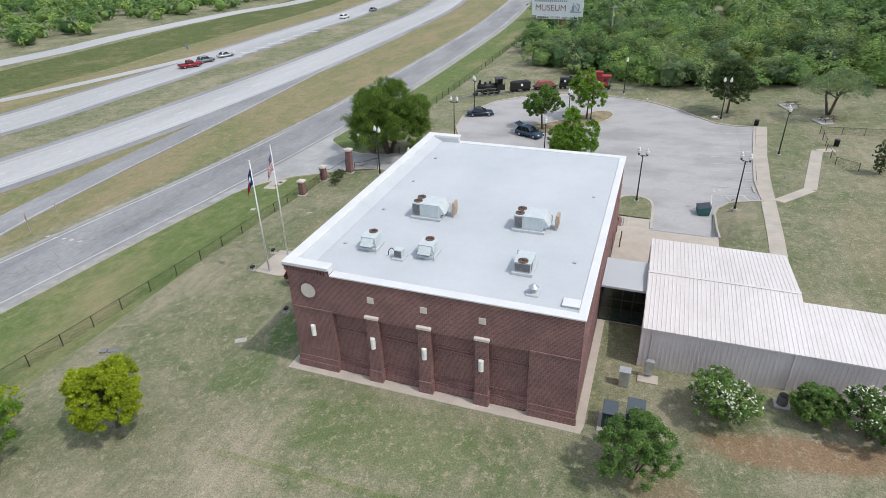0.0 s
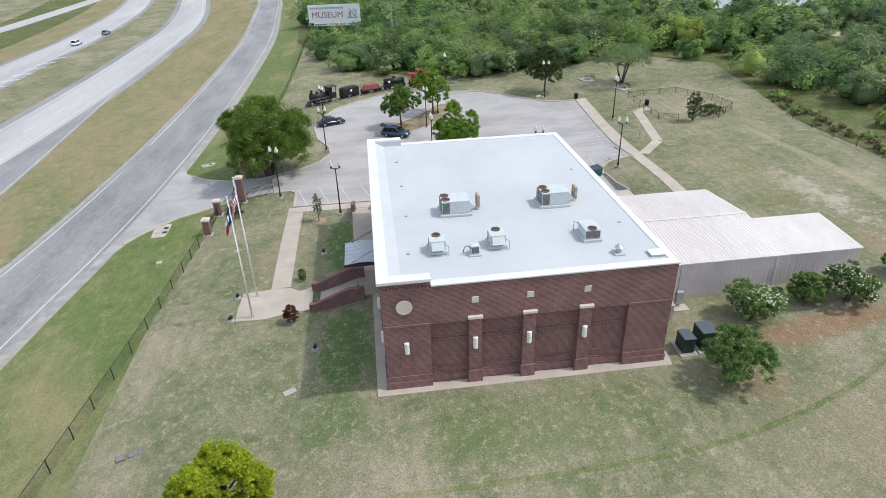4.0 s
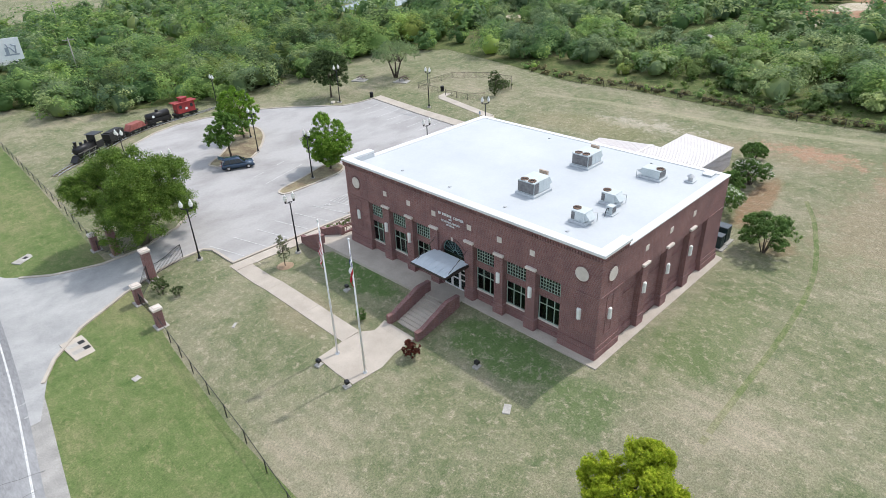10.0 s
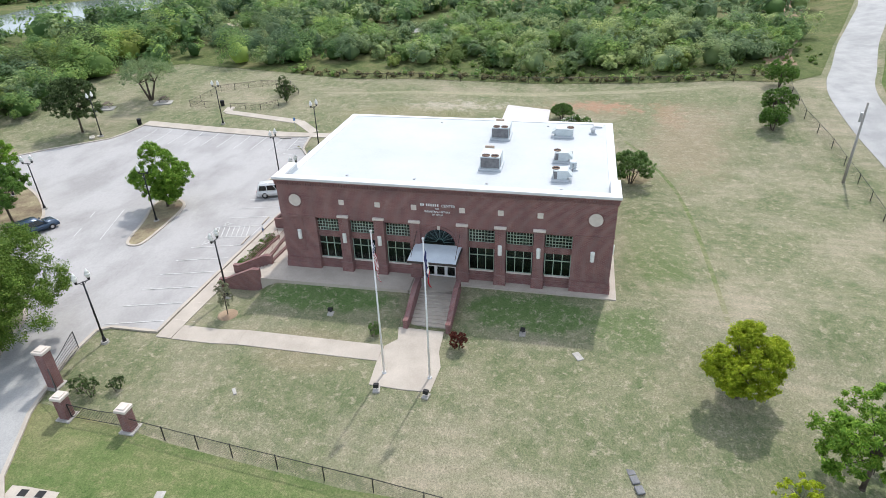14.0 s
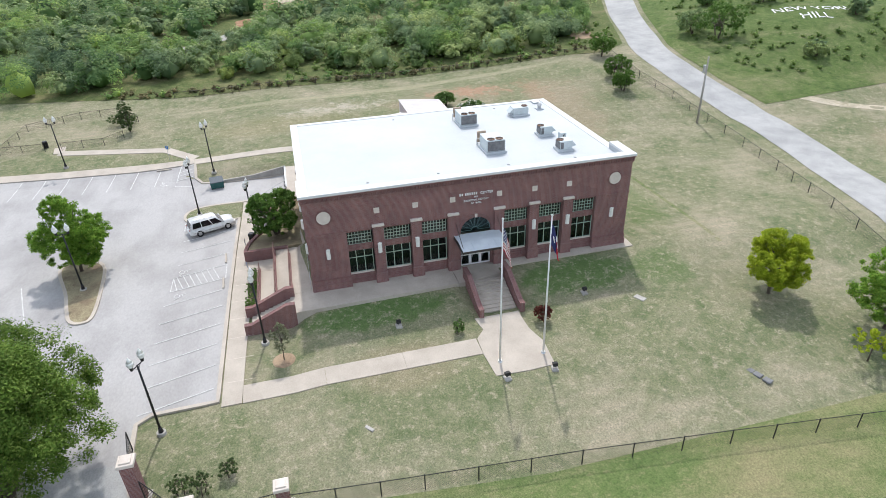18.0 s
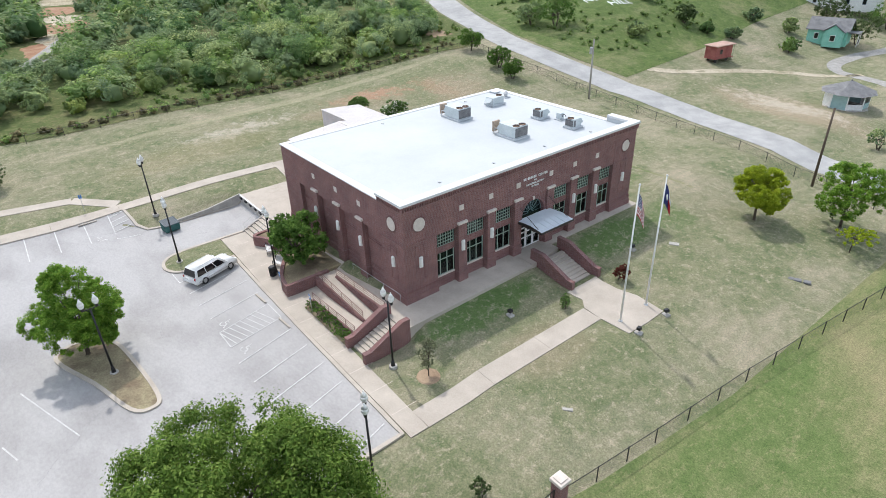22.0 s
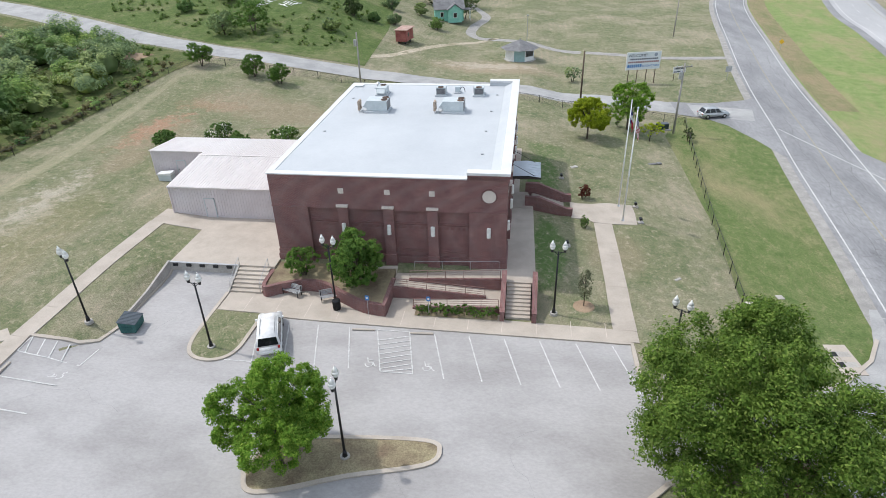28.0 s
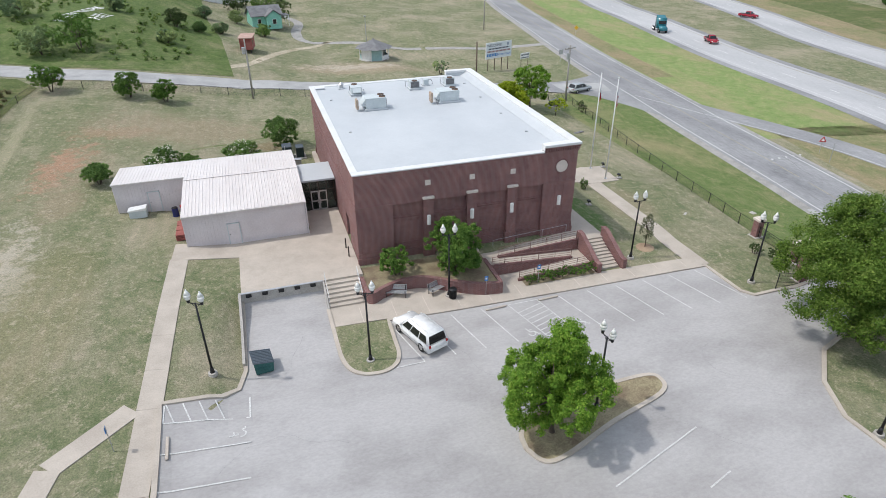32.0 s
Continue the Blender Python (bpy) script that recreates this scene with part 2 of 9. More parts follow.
RED_EARTH, STONY, LUSH, BALD = (0.35, 0.215, 0.145), (0.44, 0.39, 0.32), (0.085, 0.148, 0.044), (0.31, 0.245, 0.175)
LAWN_MARKS = (
    (25.2, 33.0, 5.0, 10.5, -14, 0.5, 3.0, BALD), (26.2, 32.5, 2.9, 9.0, -14, 0.85, 4.0, RED_EARTH), (22.0, 22.5, 7.0, 3.0, 10, 0.5, 3.0, RED_EARTH), (24.6, 42.0, 3.0, 8.0, 0, 0.6, 3.0, BALD),
    (26.0, 54.5, 3.0, 9.5, 8, 0.8, 5.0, STONY), (11.5, 33.0, 9.0, 2.2, 4, 0.8, 0.8, (0.27, 0.17, 0.105)), (3.2, 28.0, 3.0, 2.4, 0, 0.6, 0.9, (0.24, 0.175, 0.11)),
    (14.0, 21.0, 17.0, 8.0, -8, 0.6, 2.4, BALD), (-14.0, 27.0, 10.5, 4.6, 0, 0.5, 1.5, (0.118, 0.168, 0.062)),
    (-26.6, 56.3, 2.5, 9.0, 0, 0.85, 0.9, LUSH), (-26.2, 38.2, 3.1, 7.4, 0, 0.85, 0.9, LUSH), (-27.0, 30.0, 4.0, 4.0, 0, 0.5, 0.9, LUSH),
    (32.3, 44.0, 1.3, 46.0, 1, 0.55, 0.9, (0.35, 0.32, 0.22)), (22.0, 62.0, 5.0, 16.0, 0, 0.35, 1.0, (0.20, 0.185, 0.09)), (-33.0, 55.0, 4.0, 6.0, 0, 0.4, 1.0, BALD),
    (-17.0, -17.5, 19.0, 8.0, -6, 0.75, 1.6, BALD), (-16.0, -19.0, 14.0, 4.5, -6, 0.75, 4.0, STONY))
M_LAWN = grass("lawn_turf", [(0.30, (0.094, 0.132, 0.06)), (0.50, (0.170, 0.185, 0.102)), (0.70, (0.258, 0.245, 0.16))], (0.345, 0.298, 0.225), 0.45, 0.67, 0.75, (1.0, 0.8), LAWN_MARKS)
M_VERGE = grass("verge_turf", [(0.32, (0.085, 0.138, 0.042)), (0.55, (0.138, 0.180, 0.068)), (0.75, (0.205, 0.218, 0.10))], (0.30, 0.255, 0.15), 0.48, 0.72, 0.4, (1.0, 0.45))
M_MEDIAN = grass("rough_grass", [(0.28, (0.11, 0.155, 0.055)), (0.50, (0.185, 0.198, 0.095)), (0.72, (0.285, 0.235, 0.145))], (0.325, 0.245, 0.165), 0.40, 0.70, 0.75, (1.4, 0.5))
M_MEADOW = grass("meadow_grass", [(0.32, (0.062, 0.092, 0.032)), (0.55, (0.108, 0.135, 0.050)), (0.75, (0.165, 0.175, 0.078))], (0.25, 0.205, 0.12), 0.50, 0.72, 0.5)
M_HILLTURF = grass("weedy_hill_turf", [(0.32, (0.052, 0.092, 0.026)), (0.55, (0.105, 0.150, 0.048)), (0.75, (0.165, 0.198, 0.078))], (0.265, 0.24, 0.14), 0.52, 0.78, 0.4)
M_GREENMED = grass("lush_median", [(0.30, (0.135, 0.212, 0.062)), (0.52, (0.205, 0.272, 0.10)), (0.72, (0.295, 0.315, 0.15))], (0.335, 0.275, 0.17), 0.47, 0.68, 0.6, (1.2, 0.5))
M_ARC = grass("lush_turf", [(0.32, (0.09, 0.135, 0.048)), (0.55, (0.145, 0.178, 0.075)), (0.75, (0.215, 0.225, 0.115))], (0.31, 0.275, 0.185), 0.46, 0.68, 0.55)
M_PALESOIL = grass("pale_scuffed_soil", [(0.32, (0.20, 0.195, 0.11)), (0.52, (0.30, 0.265, 0.18)), (0.72, (0.40, 0.345, 0.26))], (0.50, 0.44, 0.35), 0.40, 0.58, 0.95)
M_DIRT = surface("bare_dirt", (0.30, 0.21, 0.14), (0.42, 0.31, 0.21), 0.6, 10, 0.95, bump=0.4)
M_REDDIRT = surface("red_soil", (0.30, 0.15, 0.09), (0.40, 0.27, 0.17), 0.5, 9, 0.95, bump=0.4)
M_MULCH = surface("leaf_litter", (0.20, 0.148, 0.10), (0.37, 0.325, 0.20), 0.55, 10, 0.95, bump=0.5, speck=0.4)
M_CONC = surface("concrete_walk", (0.43, 0.378, 0.322), (0.525, 0.468, 0.402), 0.5, 11, 0.85, bump=0.08, speck=0.12)
M_CONC_OLD = surface("aged_concrete", (0.36, 0.34, 0.31), (0.5, 0.475, 0.44), 0.7, 9, 0.88, bump=0.1, speck=0.2)
M_LOT = surface("parking_concrete", (0.325, 0.313, 0.306), (0.425, 0.412, 0.405), 0.2, 6, 0.85, bump=0.05, speck=0.12, stretch=(0.6, 1, 1), lo=0.34, hi=0.58)
M_DRIVE = surface("gravelly_asphalt", (0.33, 0.33, 0.325), (0.45, 0.445, 0.435), 0.35, 9, 0.9, bump=0.15, speck=0.18)
M_ROAD = surface("worn_chipseal", (0.235, 0.236, 0.242), (0.345, 0.345, 0.348), 0.22, 5, 0.9, bump=0.15, speck=0.25, stretch=(1, 0.25, 1))
M_HIGHWAY = surface("pale_highway_concrete", (0.40, 0.40, 0.402), (0.50, 0.497, 0.496), 0.1, 6, 0.88, bump=0.08, speck=0.16, stretch=(1, 0.15, 1))
M_GRAVEL = surface("pale_gravel", (0.31, 0.30, 0.28), (0.43, 0.41, 0.385), 0.9, 12, 0.95, bump=0.5, speck=0.35)
M_PAINT = surface("white_road_paint", (0.54, 0.54, 0.53), (0.72, 0.72, 0.70), 2.0, 12, 0.8, bump=0.0, speck=0.35)
M_YELLOW = surface("faded_yellow_paint", (0.34, 0.315, 0.24), (0.42, 0.38, 0.27), 2.0, 9, 0.8, bump=0.0, speck=0.4)
M_TAR = surface("dark_patch", (0.13, 0.13, 0.13), (0.2, 0.2, 0.2), 1.0, 9, 0.85, bump=0.1)
M_BRICK = brickwork("red_brown_brick", (0.25, 0.121, 0.112), (0.176, 0.085, 0.082), (0.295, 0.215, 0.205))
M_SOLDIER = brickwork("upright_brick_course", (0.225, 0.108, 0.10), (0.16, 0.077, 0.074), (0.29, 0.215, 0.205), 0.105, 0.33, 0.014)
M_LIME = surface("limestone", (0.60, 0.53, 0.47), (0.70, 0.63, 0.57), 2.0, 20, 0.8, bump=0.05, speck=0.1)
M_ROOF = surface("white_roof_membrane", (0.465, 0.492, 0.512), (0.53, 0.555, 0.572), 0.16, 5, 0.6, bump=0.03, speck=0.04)
M_COPING = surface("white_coping", (0.64, 0.645, 0.645), (0.72, 0.72, 0.715), 0.6, 9, 0.5, bump=0.02, speck=0.05)
M_STEEL_ROOF = surface("pale_metal_roofing", (0.62, 0.57, 0.55), (0.71, 0.67, 0.65), 0.3, 6, 0.5, bump=0.03, speck=0.08, stretch=(1, 0.3, 1))
M_STEEL_WALL = surface("pale_metal_siding", (0.63, 0.575, 0.58), (0.71, 0.66, 0.665), 0.5, 6, 0.5, bump=0.03, speck=0.08)
M_HVAC = surface("grey_green_cabinet", (0.50, 0.55, 0.56), (0.58, 0.625, 0.635), 1.5, 12, 0.5, bump=0.03, speck=0.08)
M_COIL = surface("condenser_fins", (0.15, 0.15, 0.155), (0.24, 0.24, 0.245), 3.0, 40, 0.5, 0.5, bump=0.3)
M_COPPER = surface("rusty_fan_guard", (0.16, 0.10, 0.07), (0.28, 0.18, 0.13), 3.0, 30, 0.6, 0.3, bump=0.2)
M_BLACK = plain("black_metal", (0.025, 0.025, 0.027), 0.45, 0.4)
M_TAN = surface("tan_enamel", (0.40, 0.31, 0.24), (0.50, 0.40, 0.31), 1.5, 12, 0.6, bump=0.03)
M_SLATE = plain("slate_plastic", (0.075, 0.095, 0.115), 0.6)
# near-black for coal and bin liners, and for the painted shade of pipe mouths
M_DARK = plain("black_and_hole_shade", (0.012, 0.012, 0.013), 0.7)
M_BRONZE = plain("dark_bronze_metal", (0.06, 0.05, 0.045), 0.45, 0.4)
M_TEALFRAME = plain("teal_fan_frame", (0.16, 0.30, 0.30), 0.45)
M_GREENFRAME = plain("green_window_frame", (0.36, 0.47, 0.40), 0.45)
M_WHITE = plain("white_enamel", (0.78, 0.78, 0.77), 0.35)
M_LAMP = plain("milky_lamp_glass", (0.82, 0.82, 0.78), 0.25)
M_ALU = plain("brushed_aluminium", (0.62, 0.63, 0.64), 0.38, 0.8)
M_GALV = surface("galvanised_steel", (0.42, 0.43, 0.44), (0.56, 0.57, 0.58), 2.0, 14, 0.45, 0.6, bump=0.03, speck=0.1)
M_CANOPY = surface("zinc_canopy", (0.54, 0.60, 0.65), (0.63, 0.69, 0.73), 0.9, 8, 0.45, 0.05, bump=0.03, speck=0.06)
M_WOODPOLE = surface("creosoted_pole", (0.10, 0.075, 0.055), (0.17, 0.13, 0.10), 2.0, 20, 0.9, bump=0.3, stretch=(1, 1, 0.1))
M_GREYPOLE = surface("grey_wooden_pole", (0.30, 0.28, 0.25), (0.42, 0.40, 0.37), 2.0, 20, 0.9, bump=0.3, stretch=(1, 1, 0.1))
M_BARK = surface("bark", (0.09, 0.07, 0.055), (0.17, 0.14, 0.11), 1.5, 12, 0.95, bump=0.6, stretch=(1, 1, 0.3))
M_DARKBOX = surface("dark_teal_enamel", (0.018, 0.035, 0.036), (0.035, 0.06, 0.06), 1.2, 12, 0.5, bump=0.03, speck=0.15)
M_TEALBOX = surface("dark_green_steel", (0.030, 0.105, 0.10), (0.055, 0.15, 0.14), 1.2, 9, 0.75, bump=0.05)
M_REDPAINT = surface("red_paint", (0.30, 0.035, 0.04), (0.40, 0.06, 0.06), 1.0, 9, 0.55, bump=0.05)
M_RUSTRED = surface("faded_red_boards", (0.26, 0.075, 0.065), (0.38, 0.14, 0.12), 0.9, 9, 0.75, bump=0.2)
M_RED = plain("bright_red", (0.45, 0.03, 0.035), 0.5)
M_BLUE = plain("deep_blue", (0.012, 0.02, 0.11), 0.6)
M_SIGN = surface("white_sign_face", (0.68, 0.72, 0.74), (0.78, 0.80, 0.81), 0.8, 8, 0.6, bump=0.0, speck=0.05)
M_INK = plain("dark_sign_ink", (0.05, 0.06, 0.09), 0.7)
M_TYRE = plain("tyre_rubber", (0.02, 0.02, 0.02), 0.85)
M_RIM = plain("alloy_rim", (0.5, 0.5, 0.5), 0.3, 0.9)
M_CARGLASS = plain("tinted_car_glass", (0.012, 0.014, 0.016), 0.06, 0.0, 0.6)
M_TAIL = plain("tail_lamp_red", (0.35, 0.02, 0.02), 0.2)
M_MINT = surface("mint_boards", (0.22, 0.52, 0.42), (0.30, 0.60, 0.50), 1.0, 8, 0.7, bump=0.08)
M_SHINGLE = surface("grey_shingles", (0.16, 0.16, 0.165), (0.25, 0.25, 0.255), 1.0, 9, 0.9, bump=0.3)
M_TEALBAND = plain("pale_teal_paint", (0.30, 0.45, 0.45), 0.6)
M_HCBLUE = plain("parking_sign_blue", (0.05, 0.2, 0.5), 0.5)
M_ROCK = surface("pale_limestone_rock", (0.48, 0.43, 0.36), (0.62, 0.57, 0.49), 1.0, 10, 0.95, bump=0.5)

# glass: real panes, the dimness of the rooms behind painted as near-black walls
M_GLASS, _nt, _nl, _b = _mat("green_tinted_glass")
_b.inputs["Base Color"].default_value = (0.42, 0.58, 0.56, 1)
_b.inputs["Roughness"].default_value = 0.02
_b.inputs["Transmission Weight"].default_value = 1.0
_b.inputs["IOR"].default_value = 1.45
M_ROOM = plain("painted_dim_room", (0.05, 0.055, 0.052), 0.9)
M_WATER, _nt, _nl, _b = _mat("pond_water")
_b.inputs["Base Color"].default_value = (0.20, 0.23, 0.22, 1)
_b.inputs["Roughness"].default_value = 0.08
_bump(_nt, _nl, _b, _noise(_nt, _nl, _pos(_nt, _nl), 1.5, 4), 0.1, 0.02)

# leaves
L_OAK = leafy("oak_leaves", (0.07, 0.15, 0.032), (0.12, 0.225, 0.048), (0.18, 0.28, 0.066))
L_BIG = leafy("pecan_leaves", (0.062, 0.122, 0.02), (0.115, 0.192, 0.033), (0.195, 0.268, 0.068), 0.27)
L_MAPLE = leafy("bright_green_leaves", (0.115, 0.235, 0.03), (0.205, 0.36, 0.05), (0.32, 0.45, 0.08), 0.38)
L_LIME = leafy("yellow_green_leaves", (0.21, 0.29, 0.016), (0.33, 0.41, 0.028), (0.45, 0.48, 0.05), 0.38)
L_MYRTLE = leafy("myrtle_leaves", (0.085, 0.165, 0.05), (0.145, 0.245, 0.07), (0.215, 0.315, 0.10))
L_SCRUB = leafy("mesquite_leaves", (0.17, 0.235, 0.13), (0.275, 0.37, 0.2), (0.39, 0.46, 0.265), 0.48, (0.7, 0.75, 0.75), (1.25, 1.2, 1.1), 0.2)
L_SCRUB3 = leafy("yellowish_scrub_leaves", (0.18, 0.245, 0.08), (0.275, 0.34, 0.118), (0.37, 0.42, 0.165), 0.48, (0.72, 0.77, 0.72), (1.22, 1.2, 1.1), 0.2)
L_SCRUB2 = leafy("scrub_leaves", (0.13, 0.225, 0.09), (0.215, 0.335, 0.13), (0.325, 0.425, 0.175), 0.48, (0.66, 0.72, 0.70), (1.3, 1.25, 1.1), 0.16)
L_CEDAR = leafy("cedar_foliage", (0.055, 0.09, 0.036), (0.095, 0.14, 0.054), (0.14, 0.18, 0.08))
L_RED = leafy("dark_red_leaves", (0.052, 0.016, 0.014), (0.115, 0.032, 0.026), (0.19, 0.065, 0.045))
L_SAGE = leafy("silvery_leaves", (0.121, 0.135, 0.088), (0.203, 0.223, 0.149), (0.297, 0.297, 0.216))
L_FLOWER = leafy("white_blossom", (0.55, 0.55, 0.5), (0.7, 0.7, 0.66), (0.78, 0.76, 0.72), 0.1)

# ---- mesh helpers ----
def part(name, bm, material, parent=None, label="", smooth=False):
    me = bpy.data.meshes.new(name)
    bm.to_mesh(me)
    bm.free()
    me.materials.append(material)
    if smooth:
        for p in me.polygons:
            p.use_smooth = True
    ob = new(name, me)
    if parent is not None:
        ob.parent = parent
    return tagged(ob, label)


def same(name, data, parent, m=None):
    """One more object on the same mesh."""
    ob = new(name, data)
    ob.parent = parent
    if m is not None:
        ob.matrix_local = m
    return ob


def thing(name, m, label, category, group="", kind=""):
    ob = new(name)
    ob.empty_display_size = 0.2
    ob.matrix_world = m
    return tagged(ob, label, category, group, kind)


def box(x0, x1, y0, y1, z0, z1, bm=None, bevel=0.0):
    b = bmesh.new() if bm is None else bm
    r = bmesh.ops.create_cube(b, size=1.0, matrix=Matrix.Translation(((x0 + x1) / 2, (y0 + y1) / 2, (z0 + z1) / 2)) @ Matrix.Diagonal((abs(x1 - x0), abs(y1 - y0), abs(z1 - z0), 1)))
    if bevel:
        es = list({e for v in r["verts"] for e in v.link_edges})
        bmesh.ops.bevel(b, geom=es, offset=bevel, segments=1, affect="EDGES")
    return b


def rod(p, q, r, r2=None, seg=8, bm=None):
    """A round bar from p to q."""
    b = bmesh.new() if bm is None else bm
    p, q = Vector(p), Vector(q)
    d = q - p
    m = Matrix.Translation((p + q) / 2) @ d.to_track_quat("Z", "Y").to_matrix().to_4x4()
    bmesh.ops.create_cone(b, cap_ends=True, segments=seg, radius1=r, radius2=r if r2 is None else r2, depth=d.length, matrix=m)
    return b


def ball(c, r, bm=None, sz=1.0, seg=12):
    b = bmesh.new() if bm is None else bm
    bmesh.ops.create_uvsphere(b, u_segments=seg, v_segments=max(6, seg // 2), radius=r, matrix=Matrix.Translation(c) @ Matrix.Diagonal((1, 1, sz, 1)))
    return b


def prism(outline, z0, z1, bm=None):
    """An upright solid over a plan outline; z1 may be a function of x, y."""
    b = bmesh.new() if bm is None else bm
    top = [b.verts.new((x, y, z1(x, y) if callable(z1) else z1)) for x, y in outline]
    low = [b.verts.new((x, y, z0(x, y) if callable(z0) else z0)) for x, y in outline]
    b.faces.new(top)
    b.faces.new(list(reversed(low)))
    for i in range(len(top)):
        j = (i + 1) % len(top)
        b.faces.new((top[j], top[i], low[i], low[j]))
    bmesh.ops.recalc_face_normals(b, faces=b.faces)
    return b


def extrude_profile(profile, a, c):
    """A side profile (u, z) swept from y = a to y = c."""
    b = bmesh.new()
    v0 = [b.verts.new((u, a, z)) for u, z in profile]
    v1 = [b.verts.new((u, c, z)) for u, z in profile]
    b.faces.new(v0)
    b.faces.new(list(reversed(v1)))
    for i in range(len(v0)):
        j = (i + 1) % len(v0)
        b.faces.new((v0[j], v0[i], v1[i], v1[j]))
    bmesh.ops.recalc_face_normals(b, faces=b.faces)
    return b


def spline(pts, n=8):
    """Catmull-Rom points through a plan line."""
    p = [Vector((*q, 0)) for q in pts]
    p = [2 * p[0] - p[1]] + p + [2 * p[-1] - p[-2]]
    out = []
    for i in range(1, len(p) - 2):
        for k in range(n):
            t = k / n
            a, b, c, d = p[i - 1], p[i], p[i + 1], p[i + 2]
            v = 0.5 * (2 * b + (c - a) * t + (2 * a - 5 * b + 4 * c - d) * t * t + (3 * b - a - 3 * c + d) * t ** 3)
            out.append((v.x, v.y))
    out.append((p[-2].x, p[-2].y))
    return out


# ---- ground ----
S_X = (-900, -60, -50, -44, -36, -30, -24.5, -22, 900)
S_Z = (-2.4, -2.0, -1.9, -1.5, -0.45, -0.25, 0.8, 0.88, 0.88)
N_X = (-900, -60, -50, -44, -36, -30, -8, 8.3, 10.2, 12.3, 900)
F_X = (-900, -60, -50, -44, -36, -30, -8, 15, 900)
F_Z = (-2.4, -2.0, -1.8, -1.4, -0.6, -0.5, -0.45, 0.65, 0.6)
N_Z = (-2.4, -2.0, -1.8, -1.4, -0.6, -0.5, -0.45, -0.25, 0.4, 0.7, 0.6)


def land(x, y):
    """Height of the ground: a flat pad, falling to the roads in the west and rising to the scrub in the east."""
    s = float(np.interp(x, S_X, S_Z))
    n = float(np.interp(x, N_X, N_Z))
    q = min(max((y - 73.5) / 5, 0), 1)
    n += q * (float(np.interp(x, F_X, F_Z)) - n)
    w = min(max((x - 8.3) / 1.0, 0), 1)
    y0, y1 = 60.9 + 1.1 * w, 63.5 + 12.5 * w
    k = min(max((y - y0) / (y1 - y0), 0), 1)
    k = k * k * (3 - 2 * k)
    s -= 0.03 * min(max(25 - y, 0), 40 + 30 * min(max((x + 30) / 20, 0), 1)) * min(max((x + 44) / 10, 0), 1) * min(max((2 - x) / 14, 0), 1)
    s -= 0.45 * min(max((y - 44.0) / 0.6, 0), 1) * min(max((48.3 - y) / 0.6, 0), 1) * min(max((x + 29.2) / 0.7, 0), 1) * min(max((-24.2 - x) / 0.5, 0), 1)
    d = x - 8 - 4 * k + 0.5 * min(max(25 - y, 0), 90) * min(max((x + 2) / 30, 0), 1)
    rise = 5.5 * (1 - math.exp(-max(d, 0) / 55))
    rise += 1.8 * min(max((x + 4) / 28, 0), 1) * min(max((42 - y) / 30, 0), 1)
    rise += 3.5 * min(max((x - 12) / 20, 0), 1) * min(max((-12 - y) / 25, 0), 1)
    return s * (1 - k) + n * k + rise


def sheet(name, outline, material, lift=0.05, step=1.5, parent=None, label="", kind="structure", thick=0.0):
    """Paving over a plan outline, laid on the ground; thick gives it a raised edge."""
    b = bmesh.new()
    b.faces.new([b.verts.new((x, y, 0)) for x, y in outline])
    if b.faces[:] and b.faces[:][0].normal.z < 0:
        bmesh.ops.reverse_faces(b, faces=b.faces)
    b.normal_update()
    for f in b.faces:
        if f.normal.z < 0:
            f.normal_flip()
    for ax in (0, 1):
        lo, hi = min(p[ax] for p in outline), max(p[ax] for p in outline)
        k = math.ceil((lo + 1e-4) / step)
        while k * step < hi - 1e-4:
            co, no = [0, 0, 0], [0, 0, 0]
            co[ax], no[ax] = k * step, 1
            bmesh.ops.bisect_plane(b, geom=b.verts[:] + b.edges[:] + b.faces[:], plane_co=co, plane_no=no)
            k += 1
    for v in b.verts:
        v.co.z = land(v.co.x, v.co.y) + lift
    if thick:
        r = bmesh.ops.extrude_face_region(b, geom=b.faces[:])
        top = {g for g in r["geom"] if isinstance(g, bmesh.types.BMVert)}
        for v in b.verts:
            if v not in top:
                v.co.z -= thick
        bmesh.ops.recalc_face_normals(b, faces=b.faces)
    ob = part(name, b, material, parent, label)
    if parent is None:
        tagged(ob, label, "", "", kind)
    return ob


